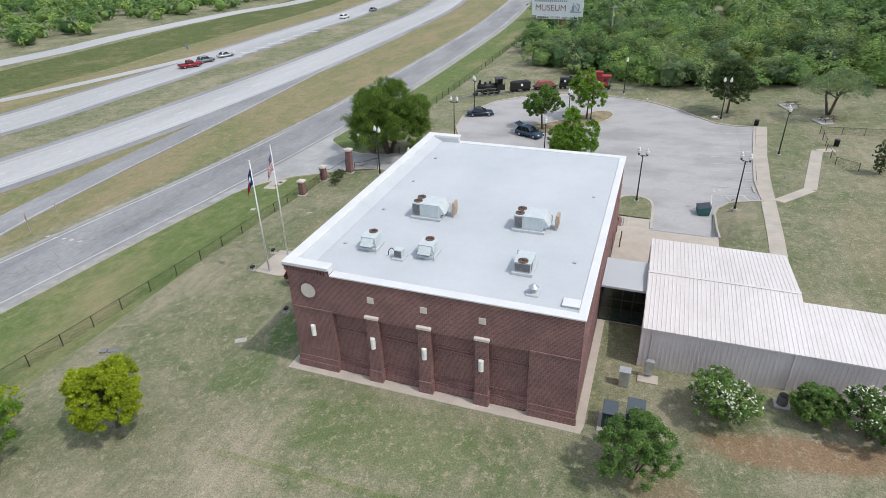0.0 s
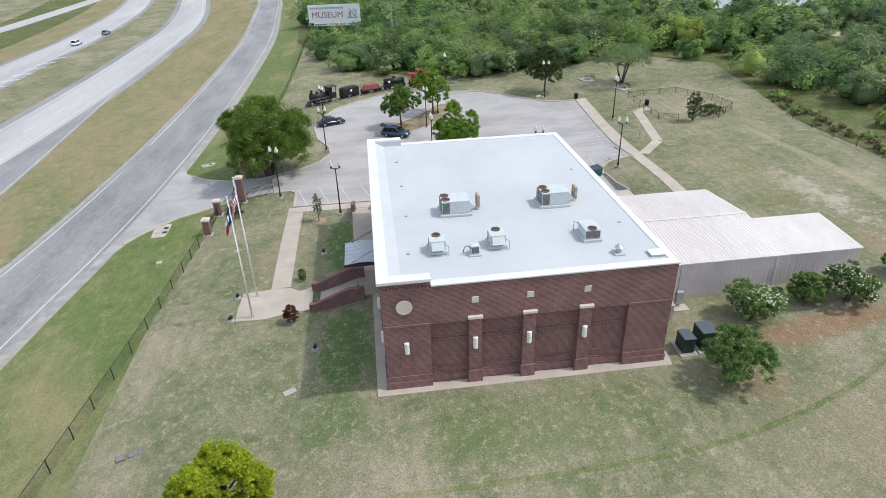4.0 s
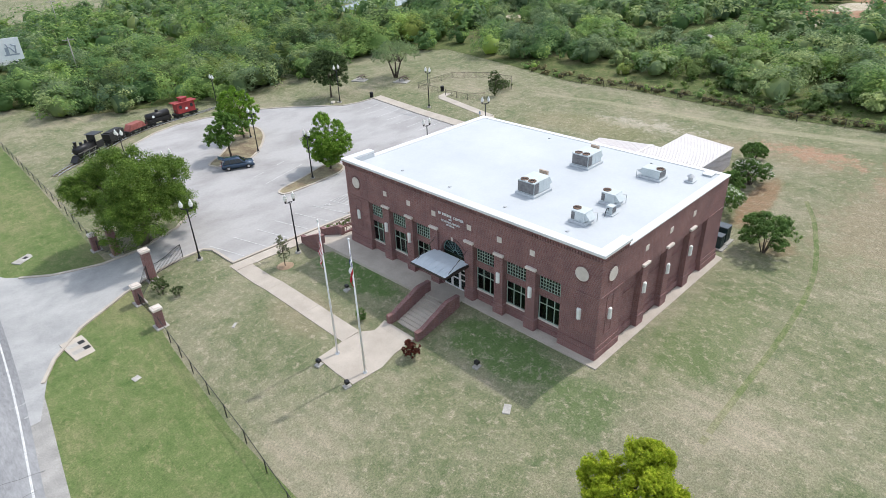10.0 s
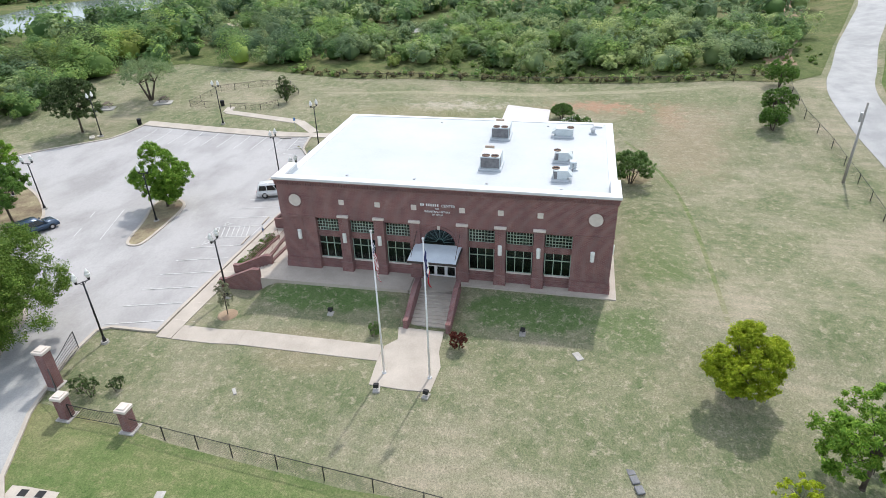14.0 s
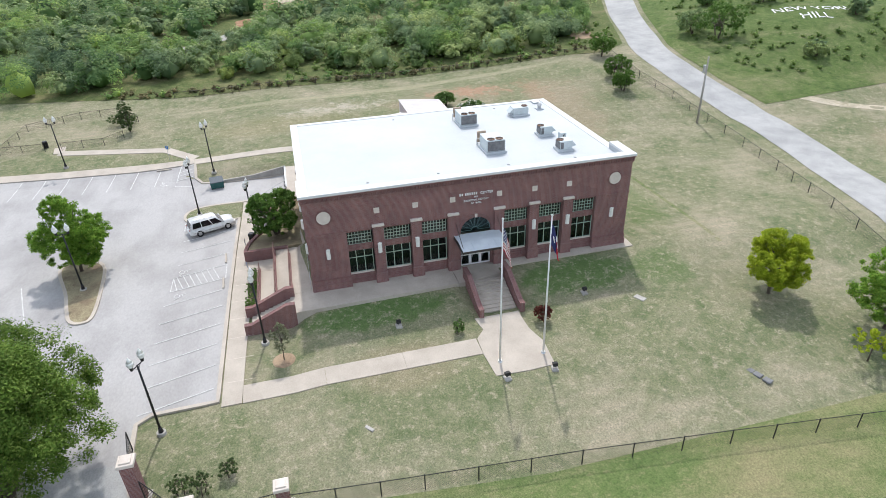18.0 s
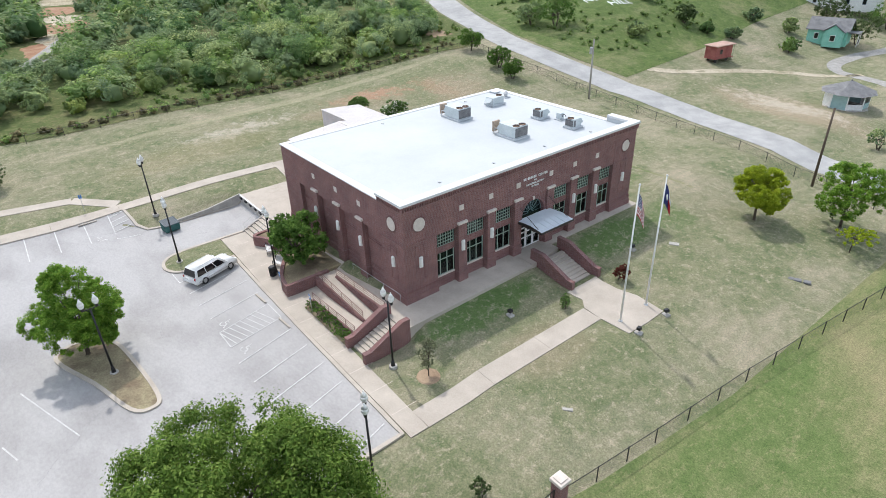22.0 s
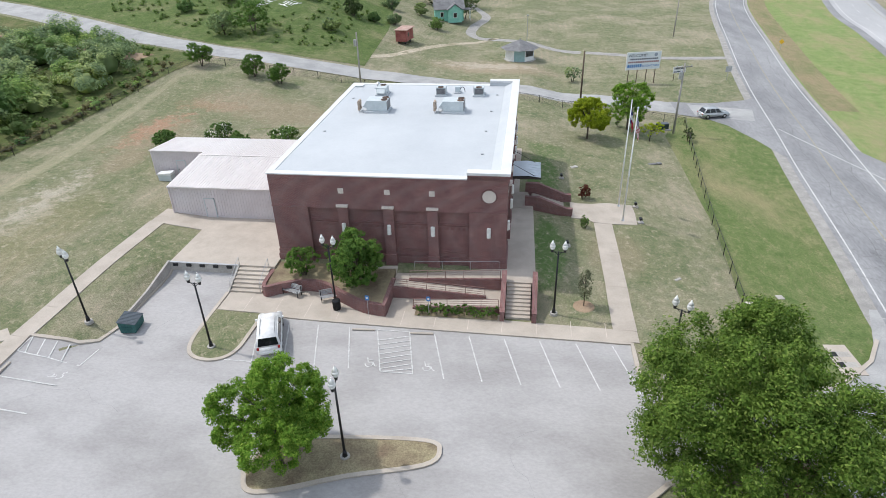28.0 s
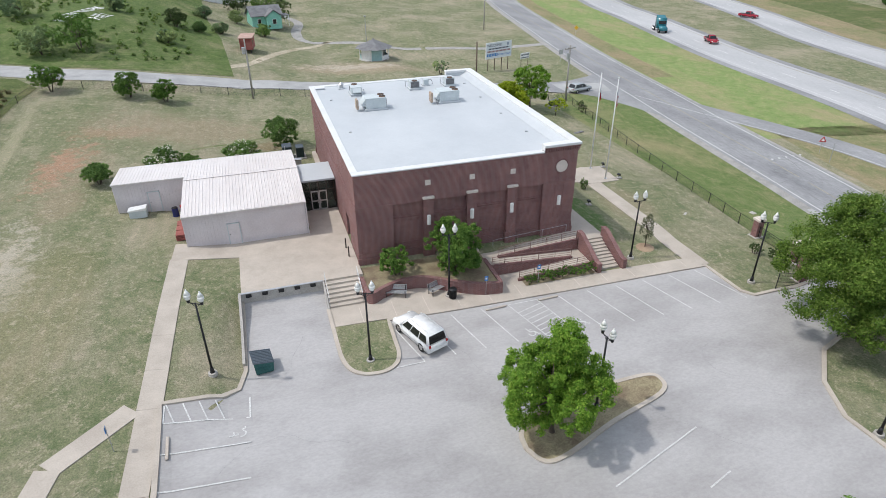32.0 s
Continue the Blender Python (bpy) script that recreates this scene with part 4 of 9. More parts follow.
tower_trim(SY, WX)
tower_trim(NY, WX)
for face, sgn in ((SY, -1), (NY, 1)):
    for z0, z1, d in ((0.5, 1.5, 0.12), (1.5, 1.97, 0.06), (BAND, BAND + 0.13, 0.05)):
        ya, yb = sorted((face + sgn * d, face - sgn * 0.02))
        mp("string_course", box(EX - 3.2, EX + d, ya, yb, z0, z1, bevel=0.015), M_BRICK)
mp("string_course", box(EX - 0.02, EX + 0.05, SY, NY, BAND, BAND + 0.13), M_BRICK)

# cornice teeth under the western coping
b = bmesh.new()
for i in range(125):
    y = SY - 0.05 + i * (NY - SY + 0.1) / 124
    box(WX - 0.13, WX, y - 0.06, y + 0.06, 9.28, 9.62, b)
for face, sgn in ((SY, -1), (NY, 1)):
    for i in range(14):
        x = WX + 0.05 + i * 0.235
        ya, yb = sorted((face + sgn * 0.13, face))
        box(x - 0.06, x + 0.06, ya, yb, 9.28, 9.62, b)
mp("cornice_teeth", b, M_BRICK, "row of projecting brick teeth")
for z0, z1, d in ((9.16, 9.28, 0.06), (9.62, 9.74, 0.17)):
    mp("cornice", box(WX - d, WX + 0.3, SY - d, NY + d, z0, z1), M_BRICK)
    for face, sgn in ((SY, -1), (NY, 1)):
        ya, yb = sorted((face + sgn * d, face - sgn * 0.3))
        mp("cornice", box(WX + 0.3, WX + 3.2, ya, yb, z0, z1), M_BRICK)

# copings and roof
mp("coping", box(WX - 0.22, WX + 0.62, SY - 0.22, NY + 0.22, 9.74, HIGHTOP, bevel=0.02), M_COPING, "pale metal coping")
for face, sgn in ((SY, -1), (NY, 1)):
    ya, yb = sorted((face + sgn * 0.22, face - sgn * 0.62))
    mp("coping", box(WX + 0.62, WX + 3.35, ya, yb, 9.74, HIGHTOP, bevel=0.02), M_COPING, "pale metal coping")
    ya, yb = sorted((face + sgn * 0.08, face - sgn * 0.64))
    mp("coping", box(WX + 3.35, EX + 0.08, ya, yb, LOWTOP - 0.12, LOWTOP, bevel=0.02), M_COPING, "white metal coping")
mp("coping", box(EX - 0.5, EX + 0.08, SY + 0.64, NY - 0.64, LOWTOP - 0.12, LOWTOP, bevel=0.02), M_COPING, "white metal coping")
mp("roof", box(WX + 0.6, EX - 0.45, SY + 0.6, NY - 0.6, ROOFZ - 0.3, ROOFZ), M_ROOF, "white membrane roof")
b = extrude_profile([(WX + 0.62, ROOFZ - 0.05), (WX + 1.5, ROOFZ + 0.02), (WX + 0.62, 9.76)], SY + 0.6, NY - 0.6)
mp("roof_cant", b, M_ROOF)

# white membrane turned up inside the tower parapets
for y0, y1, ya, yb in ((SY, SY + TOW, SY + 0.6, SY + 0.63), (NY - TOW, NY, NY - 0.63, NY - 0.6)):
    mp("upstand", box(WX + 0.6, WX + 3.3, ya, yb, ROOFZ, 9.735), M_ROOF, "white membrane upstand")
for ya, yb in ((SY - 0.02, SY + 0.62), (NY - 0.62, NY + 0.02)):
    mp("upstand", box(WX + 3.3, WX + 3.33, ya, yb, LOWTOP + 0.002, 9.735), M_COPING, "white metal end flashing")

# brick courses set upright in the blind bays, with a thin ledge over each
BAY_X = (WX + TOW + 0.05, EX - 3.25)
for y, sg in ((SY + REC, -1), (NY - REC, 1)):
    for z0, z1 in ((4.36, 4.68), (1.0, 1.62)):
        ya, yb = sorted((y - sg * 0.02, y + sg * 0.035))
        mp("soldier_course", box(*BAY_X, ya, yb, z0, z1), M_SOLDIER, "upright brick course")
        ya, yb = sorted((y - sg * 0.02, y + sg * 0.07))
        mp("ledge_course", box(*BAY_X, ya, yb, z1, z1 + 0.07), M_BRICK, "thin projecting brick ledge")
    ya, yb = sorted((y - sg * 0.02, y + sg * 0.05))
    mp("ledge_course", box(*BAY_X, ya, yb, 4.9, 4.97), M_BRICK, "thin projecting brick ledge")

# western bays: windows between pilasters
# shallow room box, its indoor shade put into the near-black colour
room = mp("room", box(WX + 3.4, WX + 3.6, SY + 0.6, NY - 0.6, 0.5, 8.4), M_ROOM, "wall painted dark to pass for a dim interior")
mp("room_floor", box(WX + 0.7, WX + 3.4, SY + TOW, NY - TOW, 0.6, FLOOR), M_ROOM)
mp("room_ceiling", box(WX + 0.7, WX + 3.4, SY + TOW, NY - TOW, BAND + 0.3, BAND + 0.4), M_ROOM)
BAYS = (56.65, 53.37, 50.10, 42.68, 39.42, 36.15)
P_Y = (54.97, 51.70, 48.46, 44.28, 41.03, 37.78)
for y in P_Y:
    mp("pilaster", box(WX - 0.12, WX + REC + 0.1, y - 0.45, y + 0.45, 1.95, BAND + 0.2), M_BRICK)
    mp("pilaster_base", box(WX - 0.2, WX + REC + 0.1, y - 0.53, y + 0.53, 0.6, 1.95, bevel=0.03), M_BRICK)
    mp("pilaster_cap", box(WX - 0.24, WX + 0.02, y - 0.52, y + 0.52, BAND + 0.2, BAND + 0.42, bevel=0.03), M_LIME, "pale limestone cap")
    mp("plaque", box(WX - 0.035, WX + 0.02, y - 0.24, y + 0.24, 7.62, 8.1, bevel=0.015), M_LIME, "square limestone plaque")


def window(y):
    h = 1.07
    x0 = WX + REC
    for z0, z1 in ((0.5, 2.0), (4.2, 4.8), (5.98, BAND + 0.02)):
        mp("wall", box(x0 - 0.02, x0 + 0.3, y - 1.19, y + 1.19, z0, z1), M_BRICK)
    mp("window_sill", box(x0 - 0.1, x0 + 0.1, y - h, y + h, 1.94, 2.04, bevel=0.01), M_LIME)
    for z in (1.3, 1.55):
        mp("string_course", box(x0 - 0.06, x0, y - 1.18, y + 1.18, z, z + 0.08), M_BRICK)
    # lower window: three by two panes
    b = bmesh.new()
    w = 0.06
    for yy in (y - h, y - 0.36, y + 0.36, y + h):
        box(x0 + 0.03, x0 + 0.12, yy - w / 2, yy + w / 2, 2.04, 4.2, b)
    for z in (2.04, 3.5, 4.2):
        box(x0 + 0.03, x0 + 0.12, y - h, y + h, z - w / 2, z + w / 2, b)
    win = mp("window", b, M_GREENFRAME, "pale green metal window frame")
    for ya, yb in ((y - h, y - 0.36), (y - 0.36, y + 0.36), (y + 0.36, y + h)):
        for za, zb in ((2.04, 3.5), (3.5, 4.2)):
            g = part("pane", box(x0 + 0.07, x0 + 0.08, ya + 0.03, yb - 0.03, za + 0.03, zb - 0.03), M_GLASS, win)
            g.visible_shadow = False
    # transom: a pane behind a fine grid of bars
    tr = mp("transom_window", box(x0 + 0.07, x0 + 0.08, y - h, y + h, 4.8, 5.98), M_GLASS, "small-paned green transom window")
    tr.visible_shadow = False
    for i in range(9):
        yy = y - h + i * 2 * h / 8
        part("glazing_bar", box(x0 + 0.03, x0 + 0.1, yy - 0.022, yy + 0.022, 4.8, 5.98), M_GREENFRAME, tr)
    for i in range(5):
        z = 4.8 + i * 1.18 / 4
        part("glazing_bar", box(x0 + 0.032, x0 + 0.098, y - h, y + h, z - 0.022, z + 0.022), M_GREENFRAME, tr)


for y in BAYS:
    window(y)

# entrance bay: fan light over doors
EY = 46.37
R_ARCH, Z_ARCH = 1.42, 4.45
b = bmesh.new()
x0, x1 = WX + 0.12, WX + REC + 0.2
ring = [(EY - 2.1, BAND + 0.05)]
seg = 24
outer = [(EY - 2.1, 0.5), (EY - 2.1, BAND + 0.05), (EY + 2.1, BAND + 0.05), (EY + 2.1, 0.5), (EY + R_ARCH, 0.5)]
arc = [(EY + R_ARCH * math.cos(a * math.pi / seg), Z_ARCH + R_ARCH * math.sin(a * math.pi / seg)) for a in range(seg + 1)]
prof = outer + arc + [(EY - R_ARCH, 0.5)]
va = [b.verts.new((x0, y, z)) for y, z in prof]
vb = [b.verts.new((x1, y, z)) for y, z in prof]
b.faces.new(va)
b.faces.new(list(reversed(vb)))
for i in range(len(va)):
    j = (i + 1) % len(va)
    b.faces.new((va[j], va[i], vb[i], vb[j]))
bmesh.ops.recalc_face_normals(b, faces=b.faces)
bmesh.ops.triangulate(b, faces=b.faces[:])
mp("wall", b, M_BRICK)
b = bmesh.new()
for i in range(seg):
    a = (i + 0.5) * math.pi / seg
    d = Vector((0, math.cos(a), math.sin(a)))
    bmesh.ops.create_cube(b, size=1, matrix=Matrix.Translation(Vector((x0 - 0.02, EY, Z_ARCH)) + d * (R_ARCH + 0.14)) @ d.to_track_quat("Z", "X").to_matrix().to_4x4() @ Matrix.Diagonal((0.17, 0.1, 0.26, 1)))
mp("arch_bricks", b, M_BRICK, "ring of upright arch bricks")
mp("keystone", box(x0 - 0.1, x0 + 0.02, EY - 0.12, EY + 0.12, Z_ARCH + R_ARCH - 0.02, Z_ARCH + R_ARCH + 0.36, bevel=0.02), M_LIME)
b = bmesh.new()
for i in range(9):
    a = i * math.pi / 8
    rod((x1 - 0.12, EY + 0.3 * math.cos(a), Z_ARCH + 0.3 * math.sin(a)), (x1 - 0.12, EY + R_ARCH * math.cos(a), Z_ARCH + R_ARCH * math.sin(a)), 0.018, None, 6, b)
for r in (0.3, R_ARCH - 0.02):
    for i in range(16):
        a0, a1 = i * math.pi / 16, (i + 1) * math.pi / 16
        rod((x1 - 0.12, EY + r * math.cos(a0), Z_ARCH + r * math.sin(a0)), (x1 - 0.12, EY + r * math.cos(a1), Z_ARCH + r * math.sin(a1)), 0.03, None, 6, b)
fan = mp("fan_light", b, M_TEALFRAME, "teal fan light with radiating bars")
b = bmesh.new()
f = b.faces.new([b.verts.new((x1 - 0.1, y, z)) for y, z in arc])
bmesh.ops.translate(b, vec=(0.012, 0, 0), verts=[g for g in bmesh.ops.extrude_face_region(b, geom=[f])["geom"] if isinstance(g, bmesh.types.BMVert)])
bmesh.ops.recalc_face_normals(b, faces=b.faces)
g = part("pane", b, M_GLASS, fan)
g.visible_shadow = False
for i in range(3):
    y = EY - 1.4 + i * 0.94
    b = bmesh.new()
    for ya, yb in ((y, y + 0.12), (y + 0.8, y + 0.92)):
        box(x1 - 0.16, x1 - 0.08, ya, yb, FLOOR, 3.1, b)
    for z in (FLOOR, 1.95, 2.55, 3.0):
        box(x1 - 0.16, x1 - 0.08, y + 0.12, y + 0.8, z, z + 0.12, b)
    d = mp("door", b, M_WHITE, "white-framed glass entrance door")
    part("pane", box(x1 - 0.13, x1 - 0.12, y + 0.1, y + 0.82, FLOOR, 3.1), M_GLASS, d).visible_shadow = False
    part("handle", rod((x1 - 0.2, y + 0.74, 1.7), (x1 - 0.2, y + 0.74, 2.2), 0.02), M_ALU, d)
mp("door_transom", box(x1 - 0.14, x1 - 0.1, EY - R_ARCH, EY + R_ARCH, 3.1, Z_ARCH), M_GLASS, "glass over the doors").visible_shadow = False

# entrance canopy
can = mp("canopy", box(-25.85, WX + 0.1, EY - 2.12, EY + 2.12, 4.12, 4.32, bevel=0.03), M_BRONZE, "dark-edged zinc entrance canopy")
b = bmesh.new()
v = [b.verts.new(p) for p in ((-25.8, EY - 2.06, 4.33), (-25.8, EY + 2.06, 4.33), (WX + 0.05, EY + 2.06, 4.40), (WX + 0.05, EY - 2.06, 4.40), (-24.4, EY - 2.06, 4.5), (-24.4, EY + 2.06, 4.5))]
b.faces.new((v[0], v[1], v[5], v[4]))
b.faces.new((v[4], v[5], v[2], v[3]))
part("canopy_sheet", b, M_CANOPY, can, "blue-grey zinc sheet")
for i in range(6):
    y = EY - 1.7 + i * 0.68
    part("standing_seam", rod((-25.8, y, 4.35), (-24.4, y, 4.52), 0.02, None, 5), M_CANOPY, can)
for s in (-1, 1):
    part("tie_rod", rod((-25.4, EY + s * 1.9, 4.3), (WX, EY + s * 1.9, 5.7), 0.025, None, 6), M_BRONZE, can)

# wall lights: tall white half-round sconces
b = bmesh.new()
rod((0, 0, -0.42), (0, 0, 0.42), 0.15, None, 14, b)
ball((0, 0, 0.42), 0.15, b, 0.6, 14)
box(-0.02, 0.14, -0.17, 0.17, -0.46, 0.46, b)
sconce = mp("wall_light", b, M_LAMP, "tall white wall light")
sconce_me = sconce.data
first = True
spots = [(WX - 0.2, y, 0) for y in P_Y[:2] + P_Y[4:]] + [(WX - 0.08, SY + 1.58, 0), (WX - 0.08, NY - 1.58, 0)]
spots += [(x, SY - 0.2, 90) for x in P_X] + [(WX + 1.5, SY - 0.08, 90)] + [(x, NY + 0.2, -90) for x in P_X] + [(WX + 1.5, NY + 0.08, -90)]
for x, y, rz in spots:
    ob = sconce if first else same("wall_light", sconce_me, museum)
    ob.matrix_local = pose(x, y, 4.42, 0, 0, rz)
    first = False

# raised lettering over the entrance
def lettering(text, y, z, size, depth=0.03):
    c = bpy.data.curves.new("lettering", "FONT")
    c.body, c.size, c.extrude, c.align_x = text, size, depth, "CENTER"
    tmp = new("lettering", c)
    me = bpy.data.meshes.new_from_object(tmp.evaluated_get(bpy.context.evaluated_depsgraph_get()))
    bpy.data.objects.remove(tmp)
    me.materials.append(M_WHITE)
    ob = new("lettering", me)
    ob.parent = museum
    ob.matrix_local = pose(WX - 0.05, y, z, 90, 0, -90)
    return tagged(ob, "white raised letters")


for k in range(8):
    yy = 47.8 - k * 0.19 - (0.12 if k > 1 else 0)
    mp("letter_bar", box(WX - 0.05, WX, yy - 0.055, yy + 0.055, 8.08, 8.30), M_WHITE, "white raised letter bar")
lettering("CENTER", 45.45, 8.07, 0.32)
lettering("FOR", 46.4, 7.82, 0.18)
lettering("INDUSTRIAL HISTORY", 46.4, 7.52, 0.225)
lettering("OF TEXAS", 46.4, 7.25, 0.21)
for i in range(8):
    x = -31.3 + i * 2.72
    if i < 6:
        stripe(x, 69.0, x - 1.4, 74.0)
stripe(-8.2, 68.8, -9.4, 73.6)
stripe(-10.8, 68.8, -12.0, 73.6)
stripe(-3.45, 69.4, -4.6, 73.7)
stripe(-5.8, 68.9, -7.0, 73.6)
stripe(-2.5, 73.75, -4.6, 73.7)


def hatch(a, b, c, d, n):
    """Striped no-parking box a, b (kerb side), c, d."""
    for p, q in ((a, b), (b, c), (c, d), (d, a)):
        stripe(*p, *q, 0.09)
    for i in range(1, n):
        t, u = i / n, min(1, i / n + 0.16)
        stripe(a[0] + (d[0] - a[0]) * u, a[1] + (d[1] - a[1]) * u, b[0] + (c[0] - b[0]) * t, b[1] + (c[1] - b[1]) * t, 0.09, M_PAINT, "hatch_line")


hatch((-13.1, 68.9), (-15.7, 68.9), (-16.8, 73.7), (-14.4, 73.7), 9)
for p, q in (((7.65, 73.75), (7.65, 75.95)), ((7.65, 75.95), (12.75, 75.6)), ((12.75, 75.6), (12.75, 74.1))):
    stripe(*p, *q)
for k in range(5):
    stripe(8.2 + k * 0.98, 75.9 - 0.07 * k, 7.75 + k * 0.98 + 1.0, 74.0, 0.09, M_PAINT, "hatch_line")
for k in range(9):
    stripe(12.75 + 0.1 * k, 78.1 + k * 2.75, 7.65 + 0.1 * k, 78.35 + k * 2.75)
for x0, y0, x1, y1 in ((-19.2, 85.0, -8.8, 88.5), (-18.9, 88.5, -16.2, 89.4), (-14.4, 90.1, -12.4, 90.8)):
    stripe(x0, y0, (x0 * 0.3 + x1 * 0.7), (y0 * 0.3 + y1 * 0.7))


def wheelchair(x, y, rz):
    """The painted accessible-bay figure, as a ring and bars."""
    o = pose(x, y, 0, 0, 0, rz)
    bm = bmesh.new()
    pts = []
    for i in range(14):
        a = math.radians(-200 + i * 20)
        pts.append((0.28 * math.cos(a), 0.28 * math.sin(a)))
    pts2 = [[(-0.1, 0.75), (-0.05, 0.2), (0.3, 0.15), (0.45, -0.3), (0.6, -0.28)], [(-0.08, 0.45), (0.25, 0.42)], pts]
    for line in pts2:
        for p, q in zip(line, line[1:]):
            p, q = o @ Vector((*p, 0)), o @ Vector((*q, 0))
            d = (q - p).normalized().cross(Vector((0, 0, 1))) * 0.045
            bm.faces.new([bm.verts.new((v.x, v.y, land(v.x, v.y) + 0.074)) for v in (p - d, q - d, q + d, p + d)])
    for f in bm.faces:
        f.normal_update()
        if f.normal.z < 0:
            f.normal_flip()
    part("bay_symbol", bm, M_PAINT, LINES)


wheelchair(-13.4, 73.0, 192)
wheelchair(-17.7, 73.0, 192)
wheelchair(8.2, 77.4, 275)

# hairline cracks in the lot and on the frontage road
crack_rng = random.Random(5)
for x, y, a, n in ((-26, 78, 10, 12), (-12, 77.5, -4, 14), (2, 80, 8, 10), (-5, 90, 15, 12), (-22, 88, -12, 9), (4, 97, 70, 9), (-2, 104, 20, 8), (3.5, 68, 85, 5)):
    line = [(x, y)]
    for i in range(n):
        a += crack_rng.uniform(-38, 38)
        line.append((line[-1][0] + 0.9 * math.cos(radians(a)), line[-1][1] + 0.9 * math.sin(radians(a))))
    ribbon("crack", line, -0.006, 0.006, M_ROAD, 0.062, LINES)

for x, y in [p for p in dense(FRONTAGE, 5.5) if -60 < p[1] < 150]:
    w0 = crack_rng.uniform(-4.2, 1.0)
    line = [(x + w0, y)]
    for i in range(crack_rng.randint(3, 7)):
        line.append((line[-1][0] + 0.75, line[-1][1] + crack_rng.uniform(-0.5, 0.5)))
    ribbon("crack", line, -0.02, 0.02, M_TAR, 0.066, LINES)
for off in (-2.4, 1.9):
    seam = [(x + off + 0.35 * math.sin(y * 0.31 + off) + 0.2 * math.sin(y * 0.9), y) for x, y in dense(FRONTAGE, 2.5) if -40 < y < 120]
    ribbon("crack", seam, -0.02, 0.02, M_TAR, 0.066, LINES)

# road lines
ribbon("edge_line", dense(FRONTAGE, 3), -4.25, -4.1, M_PAINT, 0.062, LINES)
ribbon("edge_line", dense(FRONTAGE, 3), 4.0, 4.15, M_PAINT, 0.062, LINES)
ribbon("centre_line", dense(FRONTAGE, 3), -0.09, 0.05, M_YELLOW, 0.062, LINES)
for H in (HIGH_A, HIGH_B):
    ribbon("edge_line", dense(H, 4), 4.2, 4.4, M_PAINT, 0.07, LINES)
    ribbon("edge_line", dense(H, 4), -4.5, -4.3, M_YELLOW, 0.07, LINES)
    ribbon("lane_line", dense(H, 1.5), -0.12, 0.12, M_PAINT, 0.07, LINES, dash=(12, 4))
ribbon("centre_line", dense(RAMP, 3), 1.9, 2.03, M_PAINT, 0.062, LINES)
for k in range(5):
    x = -66.2 + k * 1.2
    stripe(x - 0.35, 45.9 + 0.03 * k, x + 0.05, 46.15 + 0.03 * k, 0.28, M_PAINT, "yield_mark")
for k in range(8):
    stripe(-112.5, 141 + k * 7, -108.5, 143.5 + k * 7, 0.8, M_PAINT, "gore_mark")

# ---- walks of cast slabs ----
def slabs(name, line, w, step, label, lift=0.06, wander=0.0):
    root = tagged(new(name), label, "", "", "structure")
    pts = dense(line, step)
    for p, q in zip(pts, pts[1:]):
        d = Vector((q[0] - p[0], q[1] - p[1], 0))
        s = Vector((d.y, -d.x, 0)).normalized() * w / 2
        d = d.normalized() * 0.009
        bm = bmesh.new()
        pa, pb = Vector((*p, 0)) + d, Vector((*q, 0)) - d
        rows = []
        for i in range(6):
            c = pa.lerp(pb, i / 5)
            rows.append([bm.verts.new((v.x, v.y, land(v.x, v.y) + lift)) for v in (c - s, c + s)])
        for a, c in zip(rows, rows[1:]):
            f = bm.faces.new((a[0], a[1], c[1], c[0]))
            f.normal_update()
            if f.normal.z < 0:
                f.normal_flip()
        r = bmesh.ops.extrude_face_region(bm, geom=bm.faces[:])
        top = {g for g in r["geom"] if isinstance(g, bmesh.types.BMVert)}
        for v in bm.verts:
            if v not in top:
                v.co.z -= 0.15
        bmesh.ops.recalc_face_normals(bm, faces=bm.faces)
        part("paving_slab", bm, M_CONC, root)
    return root


slabs("pavement", [(-32.5, 66.9), (-32.4, 49.1)], 1.85, 5.9, "tan concrete slab walk to the flagpoles")
sheet("pavement", [(-29.2, 48.5), (-29.2, 44.7), (-31.5, 44.6), (-33.2, 44.1), (-35.9, 44.3), (-36.0, 46.4), (-35.9, 48.9), (-33.3, 49.1), (-31.5, 49.0), (-30.6, 48.2)], M_CONC, 0.06, 1.2, None, "tan concrete pad at the foot of the steps", thick=0.12)
sheet("pavement", [(-33.4, 68.35), (-33.4, 66.95), (-25.6, 66.7), (-22.9, 66.6), (-22.9, 65.9), (-15.6, 65.9), (-15.6, 64.2), (-13.3, 64.2), (-13.3, 61.2), (1.1, 62.6), (1.1, 67.65), (-3.3, 67.75), (-9.8, 68.0), (-19, 68.2)], M_CONC, 0.075, 1.2, None, "tan concrete plaza and kerb-side walk", thick=0.14)
for k in range(12):
    x = -31 + k * 2.7
    ribbon("joint", [(x, 66.2 if x < -14 else 65.4), (x, 68.2)], -0.016, 0.016, M_LIME, 0.082, LINES)
slabs("pavement", [(12.75, 55.8), (13.6, 74.2), (13.8, 81), (14.3, 90), (15.6, 103.4)], 1.5, 3.6, "tan concrete slab walk along the lot")
slabs("pavement", [(14.6, 74.0), (18.4, 78.0), (21.3, 92.2), (23.4, 92.5)], 1.4, 3.2, "tan concrete slab walk to the pen")

sheet("pavement", [(7.9, 56.25), (13.4, 55.9), (13.2, 52.9), (7.9, 53.1)], M_CONC, 0.07, 1.2, None, "tan concrete strip along the annex", thick=0.14)

# apron, dock and porch slabs at floor level
def platform(name, outline, top, low, mat, label):
    return tagged(part(name, prism(outline, low, top), mat, None, label), label, "", "", "structure")


